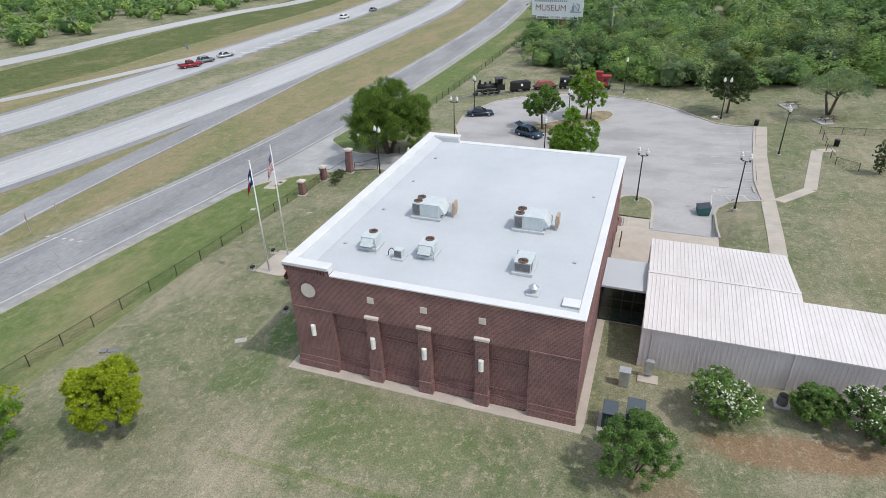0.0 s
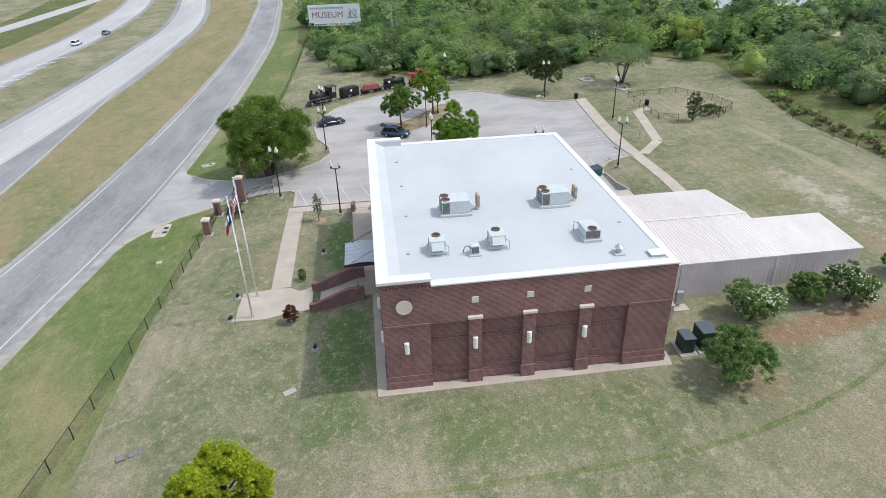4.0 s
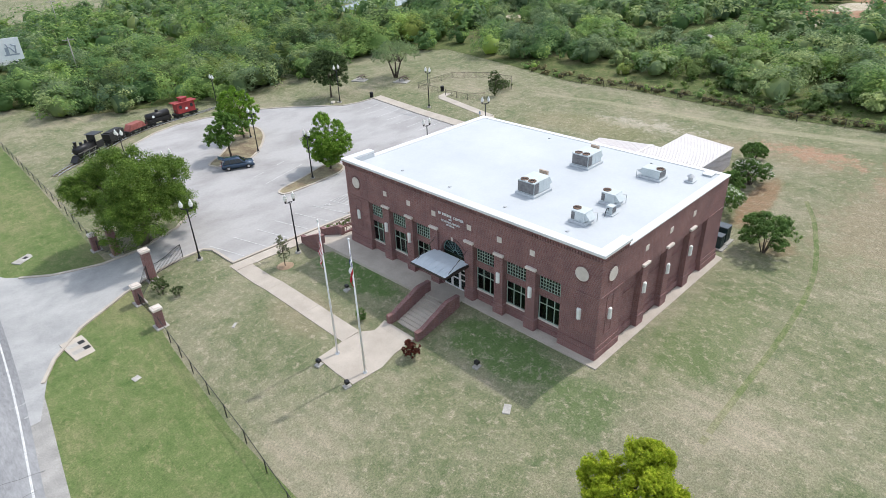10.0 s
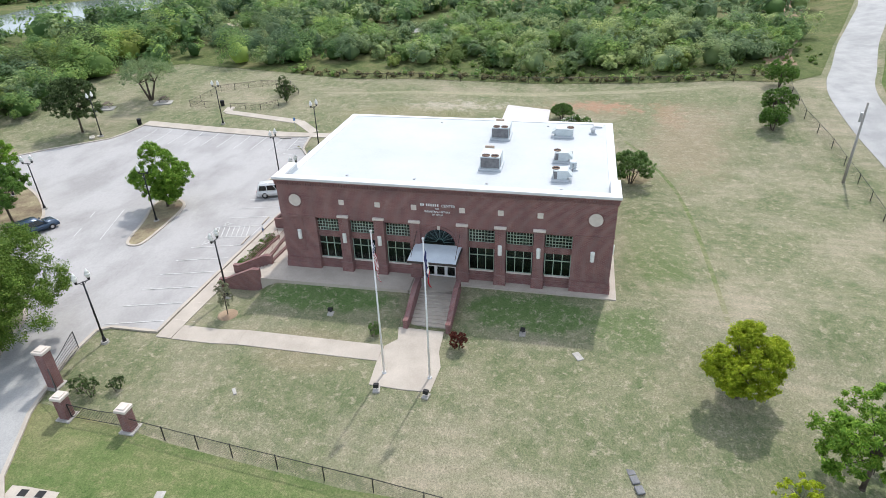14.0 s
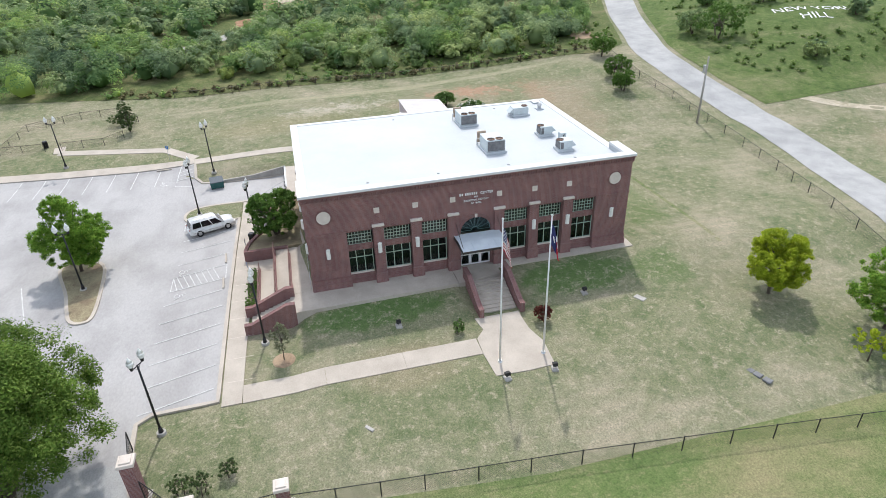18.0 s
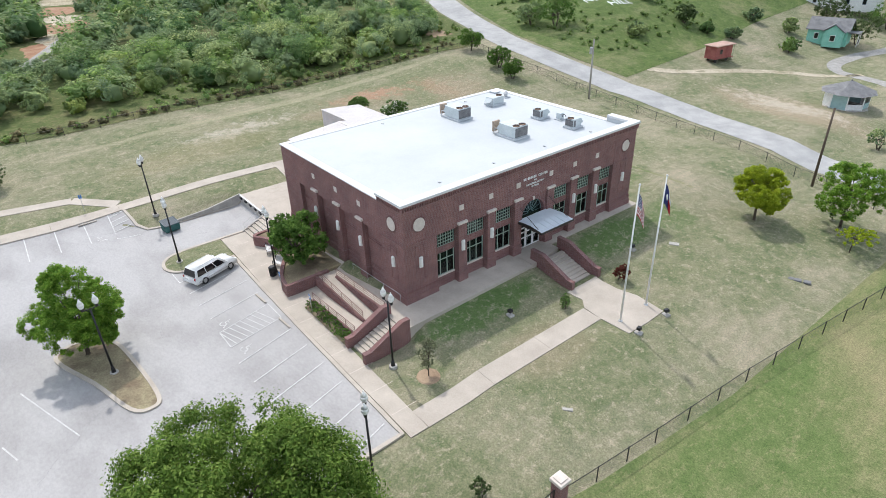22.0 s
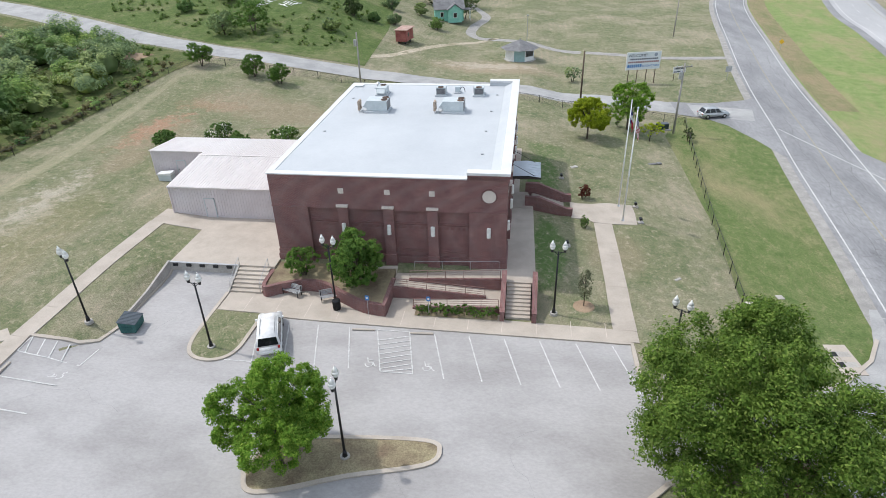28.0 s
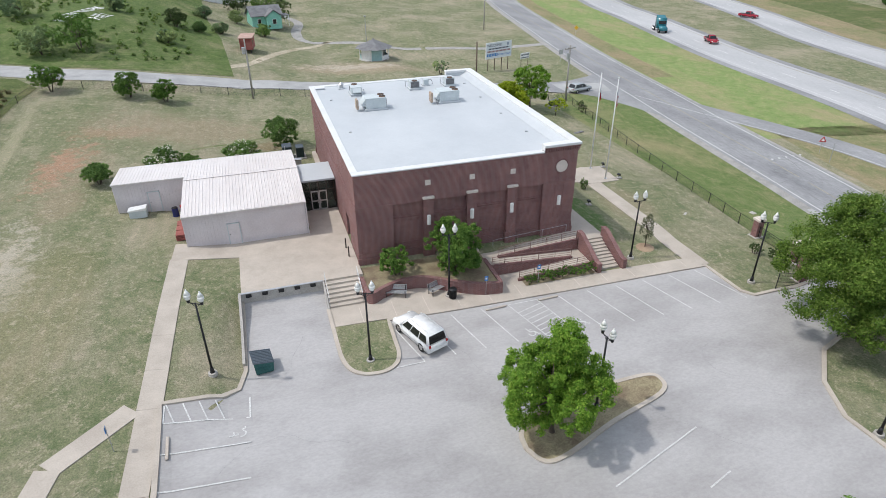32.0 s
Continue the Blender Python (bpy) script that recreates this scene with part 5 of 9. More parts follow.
platform("pavement", [(-2.3, 48.2), (-2.3, 62.5), (7.75, 62.5), (7.75, 56.3), (12.2, 55.9), (13.3, 55.9), (13.1, 53.0), (11.9, 53.0), (1.0, 53.0), (1.0, 48.2)], FLOOR, -0.9, M_CONC, "broad tan concrete apron behind the dock")
platform("pavement", [(-25.5, 63.0), (-25.2, 48.7), (-22.0, 48.7), (-22.0, 61.0), (-22.9, 63.0)], FLOOR, -0.6, M_CONC, "tan concrete terrace along the west front")
platform("pavement", [(-25.2, 48.65), (-24.6, 44.6), (-22.0, 44.6), (-22.0, 48.65)], FLOOR, -0.6, M_CONC, "tan concrete entrance landing")
platform("pavement", [(-23.65, 44.55), (-23.65, 31.1), (-1.7, 31.1), (-1.7, 48.1), (-2.3, 48.1), (-2.3, 32), (-22.5, 32), (-22.5, 44.55)], FLOOR - 0.02, 0.2, M_CONC, "narrow concrete apron round the walls")
dock = tagged(part("dock_wall", box(1.15, 7.8, 62.5, 62.62, -0.9, FLOOR + 0.01), M_CONC_OLD, None), "stained concrete loading dock wall with rubber bumpers", "", "", "structure")
for k in range(5):
    part("bumper", box(1.75 + k * 1.3, 2.2 + k * 1.3, 62.62, 62.76, FLOOR - 0.32, FLOOR - 0.05, bevel=0.01), M_BLACK, dock, "black rubber bumper")
part("edge_angle", box(1.15, 7.8, 62.44, 62.66, FLOOR + 0.01, FLOOR + 0.03), M_GALV, dock)
wing = extrude_profile([(62.5, -0.8), (62.5, FLOOR + 0.1), (66.5, 0.35), (70.5, 0.12), (70.5, -0.8)], 7.78, 7.98)
bmesh.ops.transform(wing, matrix=Matrix(((0, 1, 0, 0), (1, 0, 0, 0), (0, 0, 1, 0), (0, 0, 0, 1))), verts=wing.verts)
bmesh.ops.recalc_face_normals(wing, faces=wing.faces)
part("wing_wall", wing, M_CONC_OLD, dock, "sloping side wall")
wing = extrude_profile([(62.5, -0.8), (62.5, FLOOR + 0.02), (65.2, -0.15), (65.2, -0.8)], 1.02, 1.16)
bmesh.ops.transform(wing, matrix=Matrix(((0, 1, 0, 0), (1, 0, 0, 0), (0, 0, 1, 0), (0, 0, 0, 1))), verts=wing.verts)
bmesh.ops.recalc_face_normals(wing, faces=wing.faces)
part("wing_wall", wing, M_CONC_OLD, dock, "sloping side wall")


# ---- stairs ----
def stairs(label, a0, a1, b_top, b_bot, z_top, z_bot, n, along):
    """Steps falling from b_top to b_bot along x or y, a0 to a1 wide."""
    root = tagged(new("stairs"), label, "", "", "structure")
    run, rise = (b_bot - b_top) / n, (z_top - z_bot) / (n + 1)
    for i in range(n):
        s0, s1 = sorted((b_top + i * run, b_top + (i + 1) * run + math.copysign(0.03, run)))
        z = z_top - (i + 1) * rise
        args = (s0, s1, a0, a1) if along == "x" else (a0, a1, s0, s1)
        part("step", box(*args, z_bot - 0.35, z, bevel=0.012), M_CONC, root)
    return root


def rake_wall(label, c, w, pts, along, cap=True):
    """A brick cheek wall whose top follows (distance, height) points."""
    low = min(p[1] for p in pts) - 1.6
    prof = [(pts[0][0], low)] + list(pts) + [(pts[-1][0], low)]
    bm = extrude_profile(prof, c - w / 2, c + w / 2)
    if along == "y":
        bmesh.ops.transform(bm, matrix=Matrix(((0, 1, 0, 0), (1, 0, 0, 0), (0, 0, 1, 0), (0, 0, 0, 1))), verts=bm.verts)
        bmesh.ops.recalc_face_normals(bm, faces=bm.faces)
    ob = tagged(part("brick_wall", bm, M_BRICK, None), label, "", "", "structure")
    prof = [(p[0], p[1] + 0.003) for p in pts] + [(p[0], p[1] + 0.11) for p in reversed(pts)]
    bm = extrude_profile(prof, c - w / 2 - 0.03, c + w / 2 + 0.03)
    if along == "y":
        bmesh.ops.transform(bm, matrix=Matrix(((0, 1, 0, 0), (1, 0, 0, 0), (0, 0, 1, 0), (0, 0, 0, 1))), verts=bm.verts)
        bmesh.ops.recalc_face_normals(bm, faces=bm.faces)
    part("rowlock_cap", bm, M_BRICK, ob, "brick-on-edge coping")
    return ob


stairs("broad concrete front steps", 44.6, 47.7, -25.0, -28.5, FLOOR, -0.25, 9, "x")
for c in (44.35, 47.9):
    rake_wall("sloping brick cheek wall of the front steps", c, 0.36, [(-24.3, 1.85), (-25.7, 1.85), (-28.7, 0.62), (-29.3, 0.62)], "x")
stairs("concrete steps down to the parking lot", -25.1, -23.1, 63.0, 66.3, FLOOR, -0.42, 9, "y")
for c in (-22.85, -25.4):
    rake_wall("sloping brick cheek wall of the side steps", c, 0.36, [(62.6, 1.75), (63.3, 1.75), (66.2, 0.4), (66.8, 0.4)], "y")
stairs("wide concrete steps beside the dock", -1.9, 1.0, 62.5, 65.0, FLOOR, -0.3, 6, "y")


def rail(label, pts, post_h=1.0, bars=2, step=1.4, mat=None, r=0.025):
    """A metal guard rail: posts, top bar and lower bars along 3D points."""
    mat = mat or M_RAIL
    root = thing("handrail", pose(*pts[0]), label, "railing")
    inv = root.matrix_world.inverted()
    for p, q in zip(pts, pts[1:]):
        p, q = Vector(p), Vector(q)
        n = max(1, round((q - p).length / step))
        for i in range(n + 1):
            v = inv @ p.lerp(q, i / n)
            part("post", rod(v, v + Vector((0, 0, post_h)), r, None, 6), mat, root)
        for k in range(bars):
            z = Vector((0, 0, post_h * (k + 1) / bars))
            part("bar", rod(inv @ p + z, inv @ q + z, r * (1.1 if k == bars - 1 else 0.7), None, 6), mat, root)
    return root


M_RAIL = surface("dusty_brown_rail", (0.22, 0.13, 0.115), (0.30, 0.19, 0.165), 1.0, 10, 0.6, 0.2, bump=0.03)

# switchback ramp against the north wall
def ramp(label, x0, x1, y0, y1, z0, z1):
    bm = extrude_profile([(x0, -1.0), (x0, z0), (x1, z1), (x1, -1.0)], y0, y1)
    return tagged(part("ramp", bm, M_CONC, None), label, "", "", "structure")


ramp("lower run of the concrete ramp", -15.4, -21.4, 64.35, 65.65, -0.42, 0.03)
ramp("concrete landing of the ramp", -21.4, -22.66, 62.95, 65.65, 0.03, 0.03)
ramp("middle run of the concrete ramp", -21.4, -14.6, 62.95, 64.15, 0.03, 0.5)
ramp("concrete landing of the ramp", -14.6, -13.35, 61.0, 64.15, 0.5, 0.5)
ramp("upper run of the concrete ramp", -14.6, -22.6, 61.0, 62.75, 0.5, FLOOR)
rake_wall("sloping brick wall between the ramp runs", 62.85, 0.2, [(-22.6, 1.0), (-14.6, 0.55)], "x")
rake_wall("sloping brick wall between the ramp runs", 64.25, 0.2, [(-21.4, 0.1), (-14.6, 0.55), (-13.35, 0.55)], "x")
rake_wall("low brick wall of the planting bed", 65.75, 0.2, [(-22.6, 0.1), (-15.4, -0.28)], "x")
rail("brown metal rail of the upper ramp", [(-22.5, 62.85, 1.08), (-14.7, 62.85, 0.62)], 0.85, 4, 1.5)
rail("brown metal rail of the middle ramp", [(-21.3, 64.25, 0.2), (-14.7, 64.25, 0.62), (-13.5, 64.25, 0.62)], 0.85, 4, 1.5)
rail("brown metal rail of the lower ramp", [(-22.5, 65.75, 0.16), (-15.5, 65.75, -0.2)], 0.8, 4, 1.5)
rail("grey steel wall-side handrail", [(-22.3, 61.15, 0.95), (-14.8, 61.15, 0.52)], 0.85, 1, 2.5, M_GALV, 0.02)
sheet("planting_bed", [(-22.5, 65.9), (-15.7, 65.9), (-15.7, 66.75), (-22.5, 66.75)], M_MULCH, 0.12, 1, None, "mulched bed at the foot of the ramp")
for x in (-1.8, 0.95):
    rail("grey steel stair rail", [(x, 62.6, FLOOR), (x, 65.0, -0.2)], 0.9, 2, 2.4, M_GALV, 0.022)

# raised planter with a curved brick front
PLANT = spline([(-2.15, 62.2), (-2.3, 65.2), (-3.7, 64.6), (-5.4, 64.0), (-7.4, 64.2), (-9.6, 65.6), (-11.4, 66.6), (-13.25, 67.0)], 5)
tagged(part("planter_soil", prism(PLANT + [(-13.2, 61.0), (-2.1, 61.0)], -0.9, lambda x, y: 0.55 if y > 62.5 else 0.75), M_MULCH, None), "raised earth bed against the wall", "", "", "structure")
wl_line = dense(PLANT + [(-13.25, 62.9)], 0.4)
bm = bmesh.new()
pv = [Vector((*p, 0)) for p in wl_line]
prev = None
for i, p in enumerate(pv):
    d = (pv[min(i + 1, len(pv) - 1)] - pv[max(i - 1, 0)]).normalized()
    s = Vector((d.y, -d.x, 0)) * 0.17
    vs = [bm.verts.new((q.x, q.y, z)) for q, z in ((p - s, -0.9), (p - s, 0.72), (p + s, 0.72), (p + s, -0.9))]
    if prev:
        for a in range(3):
            bm.faces.new((prev[a], vs[a], vs[a + 1], prev[a + 1]))
    else:
        bm.faces.new(vs)
    prev = vs
bm.faces.new(list(reversed(prev)))
bmesh.ops.recalc_face_normals(bm, faces=bm.faces)
tagged(part("brick_wall", bm, M_BRICK, None), "curved red-brown brick planter wall", "", "", "structure")

# ---- annex: metal shed and glass link ----
annex = thing("annex_building", pose(0, 0, 0), "pale pinkish metal-clad annex with ribbed roof", "building")
AX0, AX1, AX2, AY0, AY1, AY2, RIDGE = 1.25, 12.05, 18.8, 39.35, 45.2, 53.5, 46.4


def roof_z(y):
    return 5.0 - 0.086 * abs(y - RIDGE)


def ap(name, b, mat, label="", parent=None):
    return part(name, b, mat, annex if parent is None else parent, label)


for outline in ([(AX0, AY0), (AX1, AY0), (AX1, RIDGE), (AX0, RIDGE)], [(AX0, RIDGE), (AX1, RIDGE), (AX1, AY2), (AX0, AY2)], [(AX1, AY0), (AX2, AY0), (AX2, AY1), (AX1, AY1)]):
    ap("wall", prism(outline, lambda x, y: 0.5, lambda x, y: roof_z(y) - 0.12), M_STEEL_WALL)
    o = [(x + (0.12 if x == AX2 else -0.12 if x == AX0 else 0.12 if x == AX1 and len(outline) and outline[0][0] == AX0 else 0), y + (-0.12 if y == AY0 else 0 if y == RIDGE else 0.12)) for x, y in outline]
    ap("roof", prism(o, lambda x, y: roof_z(y) - 0.11, lambda x, y: roof_z(y) if outline[0][0] == AX0 else roof_z(y) + 0.004), M_STEEL_ROOF, "pale ribbed metal roof")
b = bmesh.new()
x = AX0 - 0.05
while x < AX2 + 0.05:
    prof = [(x - 0.045, 0), (x - 0.02, 0.03), (x + 0.02, 0.03), (x + 0.045, 0)]
    for ya, y1 in (((AY0 - 0.11, RIDGE), (RIDGE, AY2 + 0.1)) if x < AX1 + 0.1 else ((AY0 - 0.11, AY1 + 0.1),)):
        va = [b.verts.new((u, ya, roof_z(ya) + w)) for u, w in prof]
        vb = [b.verts.new((u, y1, roof_z(y1) + w)) for u, w in prof]
        for k in range(3):
            b.faces.new((va[k], va[k + 1], vb[k + 1], vb[k]))
        b.faces.new(va)
        b.faces.new(list(reversed(vb)))
    x += 0.305
bmesh.ops.recalc_face_normals(b, faces=b.faces)
ap("roof_ribs", b, M_STEEL_ROOF, "raised roof ribs")
for name, p0, p1, nrm in (("south", (AX0, AY0), (AX2, AY0), (0, -1)), ("north", (AX0, AY2), (AX1, AY2), (0, 1)), ("east", (AX2, AY0), (AX2, AY1), (1, 0)), ("west", (AX0, AY0), (AX0, AY2), (-1, 0)), ("back", (AX1, AY1), (AX2, AY1), (0, 1)), ("side", (AX1, AY1), (AX1, AY2), (1, 0))):
    b = bmesh.new()
    L = math.dist(p0, p1)
    n = int(L / 0.3)
    for i in range(n + 1):
        t = i / n
        x, y = p0[0] + (p1[0] - p0[0]) * t, p0[1] + (p1[1] - p0[1]) * t
        sx, sy = (0.035, 0.02) if nrm[0] == 0 else (0.02, 0.035)
        cx, cy = x + nrm[0] * 0.02, y + nrm[1] * 0.02
        box(cx - sx, cx + sx, cy - sy, cy + sy, 0.6, roof_z(y) - 0.13, b)
    ap("siding_ribs", b, M_STEEL_WALL, "vertical siding ribs")
for x, y0, lab in ((7.9, AY2 + 0.03, "pale steel door"), (15.3, AY1 + 0.03, "pale steel door")):
    d = ap("door", box(x - 0.5, x + 0.5, y0, y0 + 0.05, 0.9 if y0 > 50 else land(x, y0) + 0.05, 3.05 if y0 > 50 else land(x, y0) + 2.15), M_STEEL_WALL, lab)
    zt = 3.05 if y0 > 50 else land(x, y0) + 2.15
    b = bmesh.new()
    box(x - 0.58, x - 0.5, y0, y0 + 0.08, zt - 2.1, zt + 0.07, b)
    box(x + 0.5, x + 0.58, y0, y0 + 0.08, zt - 2.1, zt + 0.07, b)
    box(x - 0.58, x + 0.58, y0, y0 + 0.08, zt, zt + 0.07, b)
    part("door_frame", b, M_HVAC, d)
    part("door_handle", ball((x + 0.4, y0 + 0.08, zt - 1.05), 0.04, None, 1, 8), M_BLACK, d)
for x, y in ((AX0 - 0.06, AY0 - 0.08), (AX1 - 1.0, AY0 - 0.08), (AX0 - 0.06, AY2 + 0.08), (AX1 + 0.05, AY2 + 0.08)):
    ap("downpipe", box(x - 0.05, x + 0.05, y - 0.05, y + 0.05, 0.95, roof_z(y) - 0.1), M_STEEL_WALL)
ap("gutter", box(AX0 - 0.12, AX1 + 0.12, AY2 + 0.1, AY2 + 0.22, roof_z(AY2) - 0.16, roof_z(AY2) - 0.03), M_STEEL_ROOF)
ap("corner_trim", box(AX0 - 0.03, AX0 + 0.06, AY2 - 0.06, AY2 + 0.04, 0.9, roof_z(AY2) - 0.1), M_GALV)
ap("ridge_cap", extrude_profile([(AX0 - 0.14, roof_z(RIDGE) + 0.025), (AX1 + 0.14, roof_z(RIDGE) + 0.025), (AX1 + 0.14, roof_z(RIDGE) + 0.05), (AX0 - 0.14, roof_z(RIDGE) + 0.05)], RIDGE - 0.16, RIDGE + 0.16), M_STEEL_ROOF, "pale folded ridge cap")

link = thing("glass_link", pose(0, 0, 0), "glazed passage with flat white roof between the buildings", "passage")
part("roof", box(EX + 0.04, AX0 - 0.02, 44.2, 48.9, 4.2, 4.4, bevel=0.02), M_ROOF, link)
part("floor", box(EX + 0.02, AX0 - 0.02, 44.4, 48.6, 0.5, FLOOR + 0.01), M_CONC_OLD, link)
# near-black wall added inside; its colour stands for the unlit passage
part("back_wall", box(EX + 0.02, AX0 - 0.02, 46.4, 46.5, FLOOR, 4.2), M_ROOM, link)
for yy in (44.45, 48.55):
    b = bmesh.new()
    for x in (EX + 0.08, EX + 0.95, EX + 1.78, EX + 2.62, AX0 - 0.08):
        box(x - 0.04, x + 0.04, yy - 0.05, yy + 0.05, FLOOR, 4.2, b)
    for z in (FLOOR + 0.05, 3.1, 4.15):
        box(EX + 0.04, AX0 - 0.04, yy - 0.05, yy + 0.05, z - 0.04, z + 0.04, b)
    w = part("window", b, M_BRONZE, link, "dark bronze glazing frame")
    for x0, x1 in ((EX + 0.1, EX + 0.93), (EX + 0.97, EX + 1.76), (EX + 1.8, EX + 2.6), (EX + 2.64, AX0 - 0.1)):
        part("pane", box(x0, x1, yy - 0.008, yy + 0.008, FLOOR + 0.1, 4.1), M_GLASS, w).visible_shadow = False
for k in range(2):
    x = EX + 0.98 + k * 0.82
    b = bmesh.new()
    for xa in (x, x + 0.7):
        box(xa, xa + 0.1, 48.6, 48.66, FLOOR, 3.05, b)
    for z in (FLOOR, 1.9, 2.95):
        box(x, x + 0.8, 48.6, 48.66, z, z + 0.12, b)
    d = part("door", b, M_ALU, link, "silver-framed glass door")
    part("handle", rod((x + 0.65 - k * 0.5, 48.7, 1.7), (x + 0.65 - k * 0.5, 48.7, 2.2), 0.02), M_ALU, d)

# ---- roof machines ----
def rooftop_unit(m, L, W, H, fans, label, hood=True):
    t = thing("rooftop_unit", m, label, "air conditioner", "machines on the museum roof")
    part("curb", box(-L / 2 - 0.15, L / 2 + 0.15, -W / 2 - 0.15, W / 2 + 0.15, 0, 0.22, bevel=0.03), M_ROOF, t, "white flashed curb")
    part("cabinet", box(-L / 2 + 0.02, L / 2, -W / 2, W / 2, 0.22, 0.22 + H, bevel=0.02), M_HVAC, t, "grey-green sheet metal cabinet")
    part("coil", box(-L / 2 - 0.02, -L / 2 + 0.03, -W / 2 + 0.06, W / 2 - 0.06, 0.3, 0.12 + H), M_COIL, t, "dark condenser fins")
    part("coil", box(-L / 2 + 0.06, -L / 2 + L * 0.28, -W / 2 - 0.02, -W / 2 + 0.03, 0.3, 0.12 + H), M_COIL, t, "dark condenser fins")
    for k in range(fans):
        y = (k - (fans - 1) / 2) * W * 0.46
        b = rod((-L / 2 + L * 0.16, y, 0.22 + H), (-L / 2 + L * 0.16, y, 0.3 + H), W * 0.2 if fans > 1 else W * 0.3, None, 20)
        f = part("fan", b, M_COPPER, t, "round fan grille")
        b = bmesh.new()
        for i in range(6):
            a = i * math.pi / 6
            r = W * 0.2 if fans > 1 else W * 0.3
            c = Vector((-L / 2 + L * 0.16, y, 0.31 + H))
            d = Vector((math.cos(a), math.sin(a), 0)) * r
            rod(c - d, c + d, 0.012, None, 4, b)
        part("guard", b, M_BLACK, f)
    if hood:
        b = extrude_profile([(L / 2, 0.22 + H * 0.95), (L / 2 + 0.45, 0.22 + H * 0.35), (L / 2, 0.22 + H * 0.2)], -W / 2 + 0.1, W / 2 - 0.1)
        part("hood", b, M_HVAC, t, "sloping intake hood")
    part("top_lip", box(-L / 2, L / 2 + 0.02, -W / 2 - 0.02, W / 2 + 0.02, 0.2 + H, 0.235 + H, bevel=0.01), M_HVAC, t)
    for k in range(3):
        x = -L / 2 + L * (0.32 + 0.23 * k)
        part("panel", box(x + 0.02, x + L * 0.21, -W / 2 - 0.012, -W / 2 + 0.01, 0.32, 0.14 + H), M_HVAC, t)
        part("panel", box(x + 0.02, x + L * 0.21, W / 2 - 0.01, W / 2 + 0.012, 0.32, 0.14 + H), M_HVAC, t)
    part("conduit", rod((L / 2 + 0.35, W / 2 + 0.2, 0), (L / 2 + 0.35, W / 2 + 0.2, 0.75), 0.03), M_GALV, t)
    part("conduit", rod((L / 2 + 0.35, W / 2 + 0.2, 0.75), (L / 2, W / 2 - 0.05, 0.75), 0.03), M_GALV, t)
    return t


rooftop_unit(pose(-16.3, 42.75, ROOFZ, 0, 0, 0), 2.25, 1.75, 1.08, 2, "large grey rooftop air conditioner with two rusty fans")
rooftop_unit(pose(-8.05, 42.9, ROOFZ, 0, 0, 0), 2.25, 1.75, 1.08, 2, "large grey rooftop air conditioner with two rusty fans")
rooftop_unit(pose(-7.1, 36.6, ROOFZ, 0, 0, 90), 1.7, 1.15, 0.72, 1, "low grey rooftop air conditioner with a dark coil")
rooftop_unit(pose(-18.5, 36.5, ROOFZ, 0, 0, -90), 1.2, 1.1, 0.8, 1, "small grey rooftop air conditioner with sloping intake hood")
rooftop_unit(pose(-14.1, 36.6, ROOFZ, 0, 0, -90), 1.2, 1.1, 0.8, 1, "small grey rooftop air conditioner with sloping intake hood")
for x, y in ((-14.3, 43.2), (-6.05, 43.3)):
    t = thing("intake_louver", pose(x, y, ROOFZ), "tan upright louvred intake box on posts", "vent")
    b = bmesh.new()
    for k in range(7):
        box(-0.13, 0.13, -0.4, 0.4, 0.3 + k * 0.13, 0.37 + k * 0.13, b)
    part("louver", b, M_TAN, t)
    part("frame", box(-0.09, 0.09, -0.43, 0.43, 0.22, 1.25), M_TAN, t)
    for s in (-0.36, 0.36):
        part("leg", rod((0, s, 0), (0, s, 0.3), 0.03), M_GALV, t)
t = thing("condenser", pose(-15.9, 35.5, ROOFZ), "small grey condenser box on a pad", "air conditioner")
part("pad", box(-0.45, 0.45, -0.45, 0.45, 0, 0.12, bevel=0.02), M_ROOF, t)
part("cabinet", box(-0.3, 0.3, -0.28, 0.28, 0.12, 0.75, bevel=0.02), M_HVAC, t)
part("coil", box(-0.26, 0.26, -0.3, -0.26, 0.2, 0.68), M_COIL, t)
b = bmesh.new()
for i in range(8):
    a0, a1 = math.pi * i / 8, math.pi * (i + 1) / 8
    rod((-0.55 - 0.3 * math.cos(a0), 0, 0.1 + 0.6 * math.sin(a0)), (-0.55 - 0.3 * math.cos(a1), 0, 0.1 + 0.6 * math.sin(a1)), 0.03, None, 6, b)
part("pipe", b, M_BLACK, t, "looped dark refrigerant pipe")
t = thing("roof_vent", pose(-5.9, 33.75, ROOFZ), "round white roof ventilator", "vent")
part("pad", box(-0.4, 0.4, -0.4, 0.4, 0, 0.12, bevel=0.02), M_ROOF, t)
part("stack", rod((0, 0, 0.1), (0, 0, 0.5), 0.2, None, 14), M_GALV, t)
part("cap", rod((0, 0, 0.5), (0, 0, 0.75), 0.34, 0.08, 14), M_GALV, t)
t = thing("roof_hatch", pose(-3.4, 33.2, ROOFZ), "white roof access hatch", "hatch")
part("frame", box(-0.5, 0.5, -0.4, 0.4, 0, 0.14, bevel=0.02), M_ROOF, t)
part("lid", box(-0.55, 0.55, -0.45, 0.45, 0.14, 0.2, bevel=0.03), M_COPING, t)
drain = None
